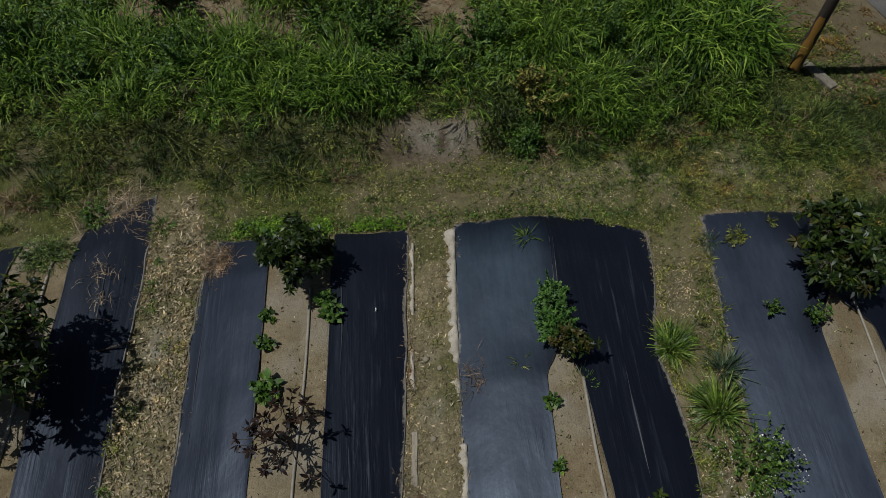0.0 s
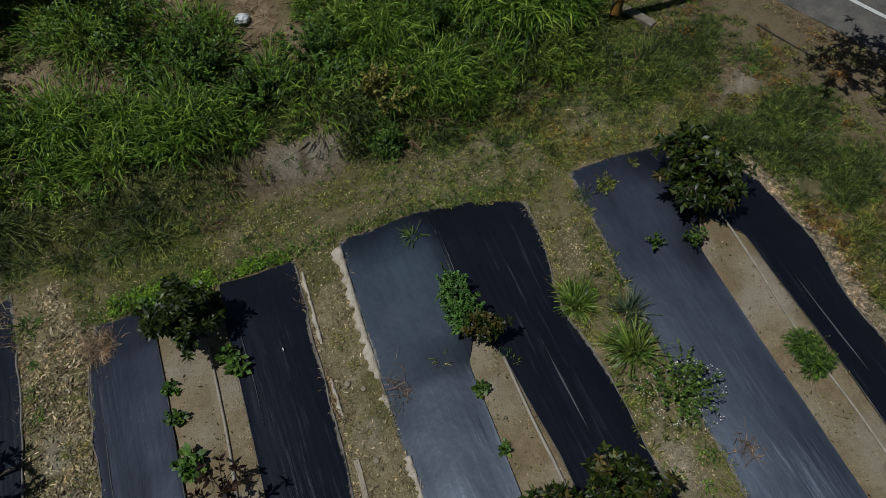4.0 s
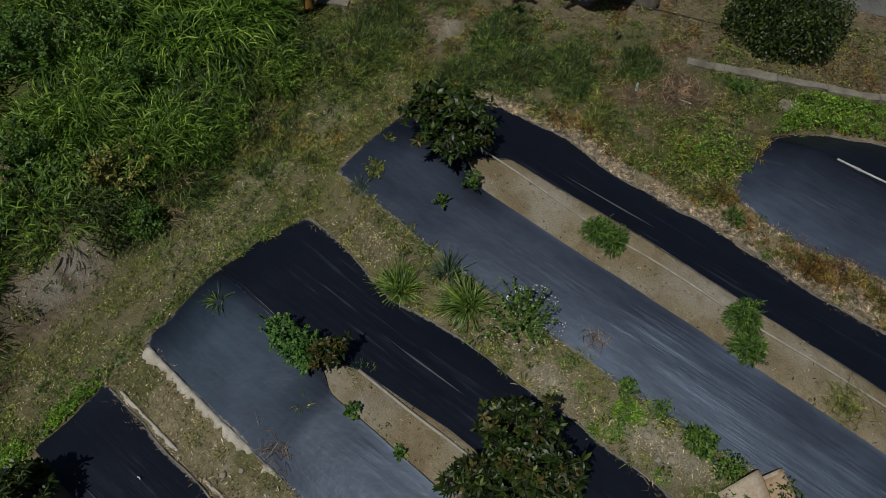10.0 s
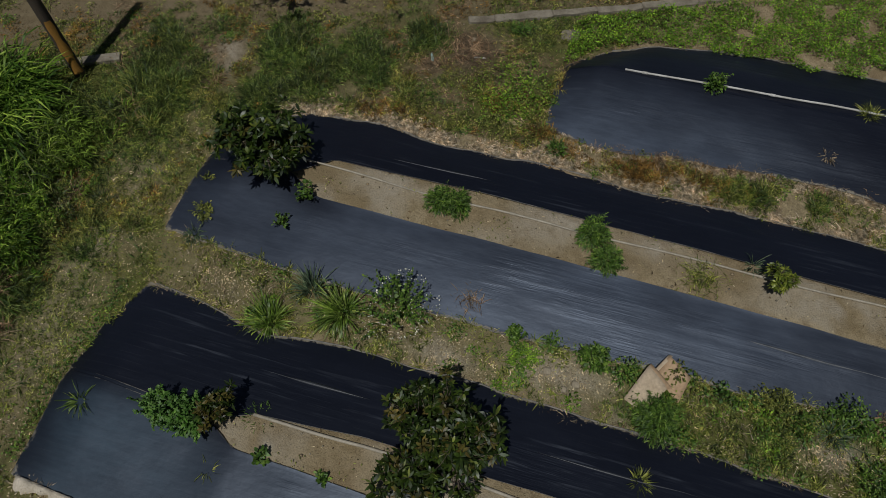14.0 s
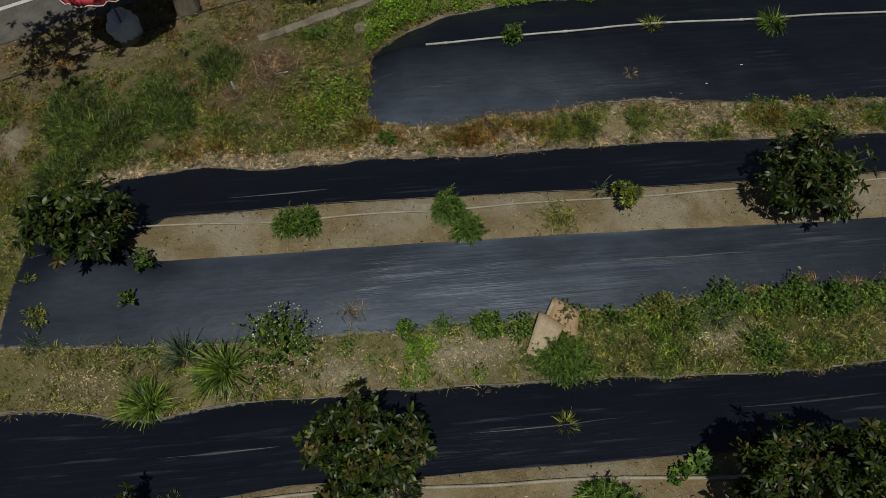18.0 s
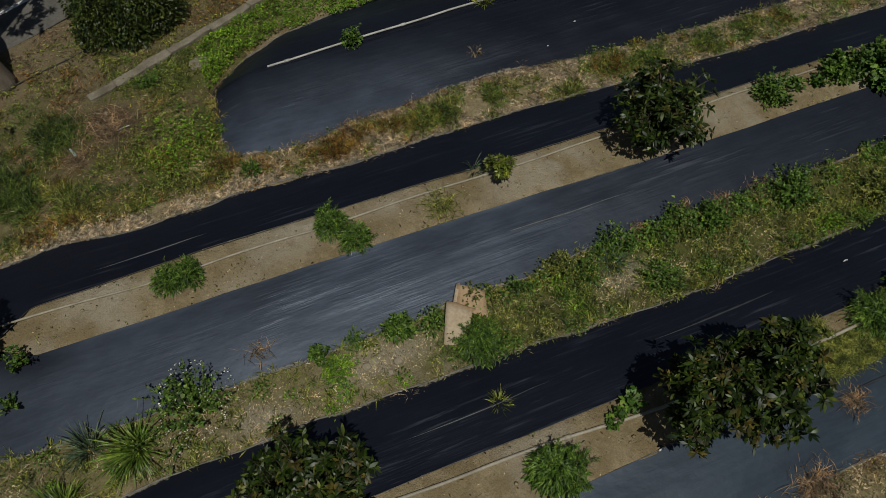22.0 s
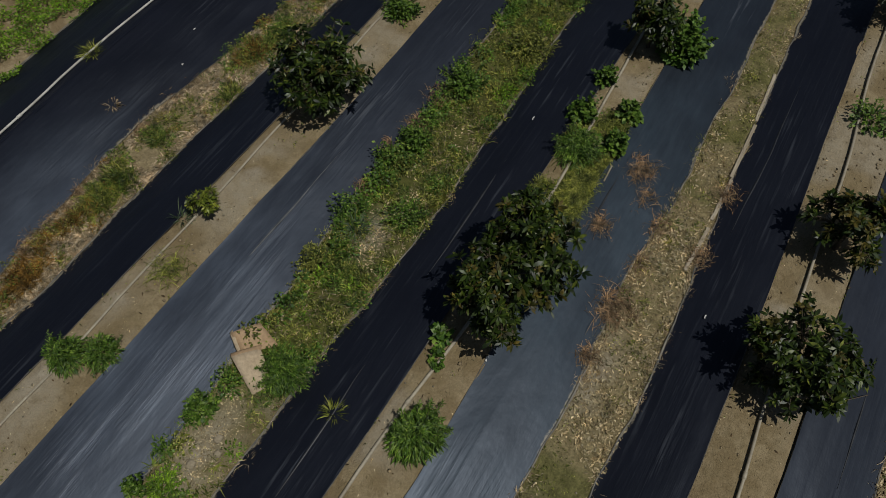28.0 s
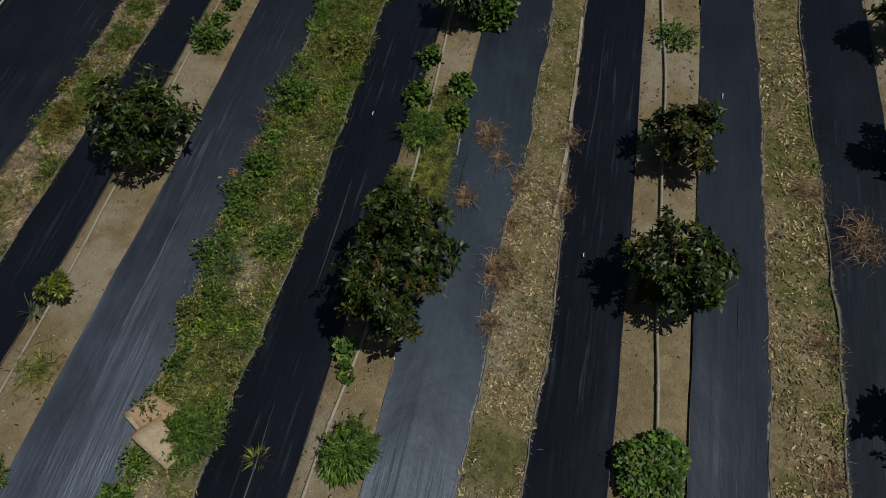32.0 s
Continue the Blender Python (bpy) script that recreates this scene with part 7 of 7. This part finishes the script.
# dry leaves on the paths
u, v = scatter(260000, -6.2, 0.9, -22, 9, lambda a, b: (between(a, b, "a", "b") | between(a, b, "b", "c")) * ~headland(b, a) * smooth(0.2, 0.7, 0.6 * wander(a, b, 1.0, 45) + 0.4 * wander(a, b, 0.3, 75)) * np.where(a < -2, np.interp(b, [-22, -4, 0, 9], [0.35, 0.4, 0.85, 0.9]), np.interp(b, [-22, -12, -9.5, -8.2, -4.6, -3.2, 2, 9], [0.25, 0.3, 0.45, 1.0, 1.0, 0.35, 0.22, 0.15]) + 0.5 * path_rim(a, b, "b", "c", 0.14)))
a = rng.uniform(0, 2 * np.pi, len(u))
flat = unit(np.stack([np.cos(a), np.sin(a), rng.uniform(-0.05, 0.35, len(u))], -1))
stuff("leaf_litter", ribbons(np.stack([u, v, ground_z(u, v) + 0.012], -1), flat, np.where(u < -2, 1.3, 1.0) * rng.uniform(0.025, 0.085, len(u)), np.where(u < -2, 1.35, 1.0) * rng.uniform(0.012, 0.034, len(u)), rng.uniform(-0.6, 0.7, len(u)), (0.45, 1.0, 0.4), 0.0, 0.8), LITTER, "pale dry fallen leaves covering the path", "leaf litter")


# ---- stones ----
def pebble_field(u, v, lo, hi, seed):
    """Many small flattened stones as one mesh."""
    g = np.random.default_rng(seed)
    n = len(u)
    r = g.uniform(lo, hi, n) ** 1.0
    corner = np.array([[1, 0, 0], [0.3, 0.95, 0], [-0.8, 0.6, 0], [-0.8, -0.6, 0], [0.3, -0.95, 0], [0.1, 0.1, 0.75], [0, 0, -0.6]])
    jit = corner[None] * g.uniform(0.7, 1.25, (n, 7, 3))
    a = g.uniform(0, 2 * np.pi, n)
    c, s = np.cos(a)[:, None], np.sin(a)[:, None]
    x, y = jit[..., 0] * c - jit[..., 1] * s, jit[..., 0] * s + jit[..., 1] * c
    p = np.stack([x, y, jit[..., 2] * 0.7], -1) * r[:, None, None] + np.stack([u, v, ground_z(u, v) + 0.3 * r], -1)[:, None]
    tri = np.array([[q, (q + 1) % 5, 5] for q in range(5)] + [[(q + 1) % 5, q, 6] for q in range(5)])
    return p.reshape(-1, 3), (np.arange(n) * 7)[:, None, None].repeat(10, 1).repeat(3, 2).reshape(-1, 3) + np.tile(tri, (n, 1))


u, v = scatter(30000, -9, 17, -20, 11, lambda a, b: np.clip(0.5 * headland(b, a) * (b < 9.6) + 0.3 * between(a, b, "b", "c") + 0.25 * between(a, b, "a", "b") + 0.35 * between(a, b, "c", "d") + 0.12 * soil_row(a, b), 0, 1) * smooth(0.3, 0.7, wander(a, b, 1.2, 46)))
stuff("pebbles", pebble_field(u, v, 0.006, 0.026, 5), STONE, "pale pebbles and clods scattered on soil", "pebbles")


u, v = scatter(9000, -8.4, 8.3, -20, 7, lambda a, b: soil_row(a, b) * (0.10 + 0.65 * (b < -8.5) * (a < -1)) * smooth(0.3, 0.6, wander(a, b, 0.5, 114)))
stuff("soil_clods", pebble_field(u, v, 0.010, 0.042, 6), CLOD, "dry clods of sandy soil on the soil strips", "clods")


def field_stone(u, v, radius, seed, label):
    ob = new("stone", from_bm("stone", stone_mesh(radius, seed), STONE, True))
    ob.location = (u, v, float(ground_z(u, v)) + radius * 0.25)
    return tagged(ob, label, "stone", "loose stones")


for n, (u, v, r) in enumerate(((4.84, 9.13, 0.06), (4.95, -0.5, 0.09), (4.7, -0.85, 0.07), (4.85, -1.05, 0.08), (-0.15, 4.9, 0.07), (0.1, 4.7, 0.05), (-0.1, 3.4, 0.06), (12.75, 2.95, 0.08), (12.6, 3.9, 0.05))):
    field_stone(u, v, r, n, "pale rough stone half sunk in soil")


bm = stone_mesh(0.24, 31, 0.32)
slab = new("broken_slab", from_bm("broken_slab", bm, CONCRETE, False))
slab.location = (13.62, 0.70, float(ground_z(13.62, 0.70)) + 0.02)
tagged(slab, "flat broken piece of grey concrete in dry grass", "slab")

u, v = scatter(80000, 8.6, 11.2, 0.2, 6.6, lambda a, b: np.exp(-(((a - at_v(BEDS["d"]["R"], b)) / 0.27) ** 2)) * (a > at_v(BEDS["d"]["R"], b)) * smooth(0.1, 0.4, wander(a, b, 0.6, 70)))
a = rng.uniform(0, 2 * np.pi, len(u))
flat = unit(np.stack([np.cos(a), np.sin(a), rng.uniform(0.02, 0.3, len(u))], -1))
stuff("edge_straw", ribbons(np.stack([u, v, top_z(u, v) + 0.01], -1), flat, rng.uniform(0.05, 0.15, len(u)), rng.uniform(0.012, 0.030, len(u)), 0.2, (0.8, 1.0, 0.1)), STRAW, "pale dry straw along a mat edge", "straw")


# ---- shrubs on the bank ----
for n, (u, v, r, h, material, label) in enumerate(SHRUBS):
    weed_bush(u, v, r, h, int(1600 * r), 0.12, material, label, 700 + 3 * n, "shrub", "shrub", 0.5, flat=0.6)
HEDGE_LEAF = leaf_material("hedge_leaf", (0.012, 0.022, 0.004), (0.046, 0.068, 0.011), (0.135, 0.150, 0.028), 0.45, 0.12, 0.32)
def clipped_shrub(u, v, lobes, label, seed, count):
    root = thing("round_shrub", (u, v, 0.0), label, "shrub")
    part("stem_work", sprawl(100, 0.8, 0.9, 0.05, 0.5, seed, 0.5)[0], BARK, root)
    for q, (du, dv, r, h) in enumerate(lobes):
        g_v, g_f = leafy_dome(int(1.1 * count), r * 1.05, h * 1.1, 0.085, 0.045, seed + 1 + q, 0.3, OVAL, 0.3, 0.6, 1.1, 9)
        tagged(part("foliage", (g_v + (du, dv, 0.12), g_f), HEDGE_LEAF, root), kind="stuff")


clipped_shrub(15.75, 1.95, ((0, 0, 1.0, 1.25), (-0.45, 0.55, 0.72, 1.05), (-0.35, -0.6, 0.72, 1.0), (0.5, 0.6, 0.8, 1.1), (0.5, -0.6, 0.75, 1.0), (-0.65, 0.0, 0.55, 0.8)), "large rounded clipped shrub beyond the kerb", 761, 2600)
clipped_shrub(17.6, -1.9, ((0, 0, 0.9, 0.95), (-0.4, 0.6, 0.65, 0.8), (0.5, -0.6, 0.7, 0.85)), "dark low shrub beyond the kerb", 781, 2000)


for n, (u, v, r, h, label) in enumerate(((-2.6, 19.6, 1.9, 3.6, "dense dark tree behind the bank"), (0.2, 20.3, 1.6, 3.2, "dense dark tree behind the bank"), (-6.9, 16.9, 1.7, 3.8, "dense dark tree in tall grass"), (-3.7, 17.4, 1.6, 3.4, "dense dark tree in tall grass"), (-2.1, 16.9, 1.1, 2.4, "dense dark tree in tall grass"))):
    mango_tree(u, v, r, h, 130, label, 80 + n, leaf=0.26, new_share=0.0)


# unseen tree, added so that its shadow falls on the corner of the bank
mango_tree(-8.2, 18.7, 2.9, 8.6, 230, "unseen tall dense dark tree added to shade the bank", 95, leaf=0.42, new_share=0.0)


# ---- shade tree by the road, its crown high over the umbrella ----
def shade_tree():
    root = thing("shade_tree", (14.62, 5.05, 0.0), "roadside tree with a thick grey trunk", "tree")
    part("trunk", tube([(0, 0, -0.1), (0.0, 0.0, 0.12), (0.03, 0.02, 0.6), (0.1, 0.05, 1.8), (0.05, 0.1, 3.2), (-0.1, 0.2, 4.4)], [0.36, 0.30, 0.25, 0.23, 0.2, 0.16], 14), PALE_BARK, root)
    g = np.random.default_rng(77)
    hubs = np.array([(-2.6, 2.9, 4.6), (-1.2, 1.6, 5.0), (0.6, -0.4, 5.2), (1.8, 1.0, 5.2), (0.2, 2.6, 5.4), (2.2, -1.8, 5.0), (3.0, 0.2, 4.6)])
    limbs = [tube_open([(-0.1, 0.2, 4.2), (0.5 * q[0] - 0.1, 0.5 * q[1] + 0.2, 4.5), tuple(q)], [0.13, 0.09, 0.05], 8) for q in hubs]
    for q in limbs:
        part("limb", q, PALE_BARK, root)
    pts = (hubs[:, None] + g.normal(0, 0.66, (7, 130, 3)) * (1, 1, 0.6)).reshape(-1, 3)
    axes = unit(g.normal(0, 0.5, pts.shape) + (0, 0, 0.8))
    tagged(part("crown", crown_of(pts, axes, 9, 0.2, 0.07), MANGO_LEAF, root), kind="stuff")


shade_tree()


# ---- parasol ----
def parasol(cu, cv, radius, edge_z, top_h):
    root = thing("parasol", (cu, cv, 0.0), "red canvas parasol with white trimmed scalloped edge", "parasol")
    first = radians(22.5)
    rim = [(radius * math.cos(first + q * math.pi / 4), radius * math.sin(first + q * math.pi / 4), edge_z) for q in range(8)]
    peak = (0, 0, top_h)
    for q in range(8):
        a, b = np.array(rim[q]), np.array(rim[(q + 1) % 8])
        rows = []
        for s in np.linspace(0.04, 1, 9):
            row = []
            for w in np.linspace(0, 1, 7):
                x = np.array(peak) * (1 - s) + (a * (1 - w) + b * w) * s
                x[2] -= 0.10 * s * math.sin(math.pi * s) * math.sin(math.pi * w) * 0.5
                row.append(x)
            rows.append(row)
        low = []
        for w in np.linspace(0, 1, 7):
            x = a * (1 - w) + b * w
            x = x * (1.015, 1.015, 1)
            notch = 0.035 if w in (0.0, 1.0) else 0.14 - 0.02 * math.cos(w * 4 * math.pi)
            low.append(x - (0, 0, notch))
        rows.append(low)
        grid = np.array(rows).reshape(-1, 3)
        k = (np.arange(len(rows) - 1)[:, None] * 7 + np.arange(6)[None]).reshape(-1, 1)
        panel = part("panel", (grid, np.concatenate([k, k + 7, k + 8, k + 1], 1)), CANVAS, root)
        thick = panel.modifiers.new("thickness", "SOLIDIFY")
        thick.thickness = 0.004
        hem = np.array(low)
        part("trim", tube_open(hem * (1.004, 1.004, 1), 0.012, 6), TRIM, panel, "white piped hem")
        part("rib", tube([(0, 0, top_h - 0.03), tuple((a - (0, 0, 0.02)) * (0.99, 0.99, 1))], 0.008, 6), STEEL, root)
        part("strut", tube([(0, 0, edge_z - 0.25), tuple(0.55 * a + 0.45 * np.array(peak) - (0, 0, 0.03))], 0.006, 6), STEEL, root)
    part("pole", tube([(0, 0, 0.0), (0, 0, 1.0), (0, 0, top_h + 0.05)], 0.022, 12), STEEL, root)
    part("hub", tube([(0, 0, edge_z - 0.30), (0, 0, edge_z - 0.20)], 0.04, 12), STEEL, root)
    part("finial", tube([(0, 0, top_h), (0, 0, top_h + 0.04), (0, 0, top_h + 0.09)], [0.03, 0.035, 0.012], 10), TRIM, root)
    part("base", tube([(0, 0, 0.0), (0, 0, 0.07), (0, 0, 0.11), (0, 0, 0.25)], [0.26, 0.26, 0.2, 0.04], 20), CONCRETE, root)


parasol(13.66, 6.35, 1.06, 1.98, 2.42)


def lumpy(name, radius, height, seed, material, loc, label, category):
    bm = bmesh.new()
    bmesh.ops.create_icosphere(bm, subdivisions=4, radius=1)
    for w in bm.verts:
        fold = 0.20 * noise.noise(w.co * 1.7 + Vector((seed, 0, 0))) - 0.26 * abs(noise.noise(w.co * 2.4 + Vector((0, seed, 0)))) - 0.12 * abs(noise.noise(w.co * 5.3 + Vector((0, 0, seed))))
        w.co *= 1 + fold
        w.co = Vector((w.co.x * radius, w.co.y * radius * 0.85, max(w.co.z, -0.55) * height))
    ob = new(name, from_bm(name, bm, material, True))
    ob.location = loc
    return tagged(ob, label, category)


lumpy("tarpaulin", 0.46, 0.46, 3, TARP, (13.85, 6.42, 0.23), "crumpled grey tarpaulin over a lumpy load", "tarpaulin")
lumpy("plastic_bag", 0.19, 0.12, 5, PLASTIC, (0.30, 14.2, float(ground_z(0.30, 14.2)) + 0.1), "crumpled white plastic bag on bare soil", "plastic bag")
lumpy("plastic_sack", 0.26, 0.2, 6, SMOKE, (0.75, 16.4, float(ground_z(0.75, 16.4)) + 0.12), "crumpled grey plastic sack in grass", "plastic sack")
lumpy("plastic_scrap", 0.13, 0.05, 8, SMOKE, (-7.1, 11.0, float(ground_z(-7.1, 11.0)) + 0.06), "torn white plastic scrap caught in grass", "plastic scrap")


# ---- utility pole ----
def utility_pole(u, v):
    z0 = float(ground_z(u, v))
    root = thing("utility_pole", (u, v, z0), "dark creosoted utility pole with amber painted foot", "utility pole")
    part("shaft", tube([(0, 0, -0.1), (0, 0, 0.6), (0.01, 0.02, 3.0), (0.03, 0.04, 6.2)], [0.135, 0.13, 0.122, 0.11], 18), CREOSOTE, root)
    ang = np.linspace(radians(185), radians(275), 12)
    high = np.linspace(0.22, 1.75, 16)
    ragged = 1 + 0.22 * np.sin(high * 9.0) - 0.35 * smooth(0.9, 1.75, high)
    skin = np.stack([np.stack([(0.1365 - 0.0035 * z) * np.cos(225 * math.pi / 180 + (ang - radians(225)) * w) + 0.003 * z, (0.1365 - 0.0035 * z) * np.sin(225 * math.pi / 180 + (ang - radians(225)) * w) + 0.006 * z, 0 * ang + z], -1) for z, w in zip(high, ragged)]).reshape(-1, 3)
    k = (np.arange(15)[:, None] * 12 + np.arange(11)[None]).reshape(-1, 1)
    part("painted_patch", (skin, np.concatenate([k, k + 1, k + 13, k + 12], 1)), AMBER, root, "worn amber paint patch")
    part("cap", tube([(0.03, 0.04, 6.2), (0.03, 0.04, 6.26)], [0.115, 0.08], 18), STEEL, root)


utility_pole(9.0, 11.5)


# ---- cardboard ----
def flat_carton():
    z = float(ground_z(5.3, -2.5))
    root = thing("cardboard_carton", (5.3, -2.5, z), "flattened tan cardboard carton folded on weeds", "cardboard")

    def board(name, corners, material, label):
        c = np.array(corners) - (5.3, -2.5, 0)
        n = 7
        w = np.linspace(0, 1, n)
        grid = (c[0] * (1 - w)[:, None, None] + c[1] * w[:, None, None]) * (1 - w)[None, :, None] + (c[3] * (1 - w)[:, None, None] + c[2] * w[:, None, None]) * w[None, :, None]
        grid[..., 2] += 0.02 * np.sin(w * 3.1)[:, None] * np.sin(w * 2.2 + 1)[None]
        k = (np.arange(n - 1)[:, None] * n + np.arange(n - 1)[None]).reshape(-1, 1)
        ob = part(name, (grid.reshape(-1, 3), np.concatenate([k, k + 1, k + n + 1, k + n], 1)), material, root, label)
        thick = ob.modifiers.new("thickness", "SOLIDIFY")
        thick.thickness, thick.offset = 0.008, 0

    board("panel", [(5.80, -2.58, 0.20), (5.52, -3.02, 0.12), (4.98, -2.86, 0.08), (5.40, -2.40, 0.12)], CARD, "tan inner panel")
    board("panel", [(5.50, -2.24, 0.22), (5.16, -2.62, 0.21), (4.64, -2.28, 0.05), (4.82, -1.92, 0.05)], CARD_PALE, "sun faded panel")
    board("flap", [(5.57, -2.29, 0.16), (5.20, -2.70, 0.17), (5.15, -2.61, 0.215), (5.50, -2.24, 0.225)], CARD, "narrow bent flap")
    board("flap", [(5.84, -2.58, 0.15), (5.50, -2.38, 0.15), (5.46, -2.43, 0.17), (5.81, -2.64, 0.19)], CARD_PALE, "narrow pale flap")


flat_carton()


# ---- small litter ----
SCRAPS = ((-1.05, 5.9, 0.07), (-1.2, -7.2, 0.08), (-3.6, -11.6, 0.16), (11.3, -7.9, 0.06), (10.9, -7.0, 0.05), (-3.5, 1.9, 0.10), (3.5, -9.6, 0.10))
def bottle(u, v, turn):
    z = float(ground_z(u, v)) + 0.045
    root = thing("plastic_bottle", (u, v, z), "crushed pale green plastic bottle on dirt", "bottle")
    d = np.array([math.cos(turn), math.sin(turn), 0.05])
    part("body", tube([d * s for s in (-0.12, -0.1, 0.0, 0.06, 0.1)], [0.03, 0.036, 0.03, 0.036, 0.015], 12), BOTTLE, root)
    part("cap", tube([d * 0.1, d * 0.125], 0.016, 10), TRIM, root)


bottle(11.93, 3.78, 0.4)
for n, (u, v, long) in enumerate(SCRAPS):
    z = float(top_z(u, v)) + 0.02
    single("plastic_peg", tube([(0, -long / 2, 0), (0.01, 0, 0.012), (0.0, long / 2, 0)], 0.011, 6), TRIM, (u, v, z), "small white plastic peg on a mat", "peg", "pegs on the mats")
single("white_stick", tube([(-0.02, 0.14, 0), (0, 0, 0.02), (0.03, -0.13, 0.0)], 0.014, 8), TRIM, (12.21, 2.67, float(ground_z(12.21, 2.67)) + 0.03), "short white plastic stick on bare dirt", "stick")
single("fallen_branch", tube([(-0.75, -0.2, 0.0), (-0.3, -0.1, 0.05), (0.1, 0.0, 0.04), (0.55, 0.16, 0.02)], [0.012, 0.016, 0.02, 0.01], 7), BARK, (-6.0, 5.55, float(top_z(-6.0, 5.55)) + 0.03), "thin fallen twig lying on a mat", "branch")
single("fallen_branch", tube([(-0.3, -0.3, 0.0), (0.0, 0.0, 0.04), (0.28, 0.3, 0.02)], [0.006, 0.008, 0.004], 6), BARK, (-3.7, -6.9, float(top_z(-3.7, -6.9)) + 0.03), "thin dark twig lying on a mat", "branch")
single("board_scrap", tube([(0, 0.2, 0.0), (0.02, -0.2, 0.01)], 0.018, 6), BOARD, (1.55, -9.0, float(top_z(1.55, -9.0)) + 0.02), "short pale wooden strip on a mat", "board")
single("board_scrap", tube([(0, 0.05, 0.0), (0.01, -0.05, 0.0)], 0.018, 6), TRIM, (1.69, -4.44, float(top_z(1.69, -4.44)) + 0.02), "small white plastic peg at a mat edge", "peg")
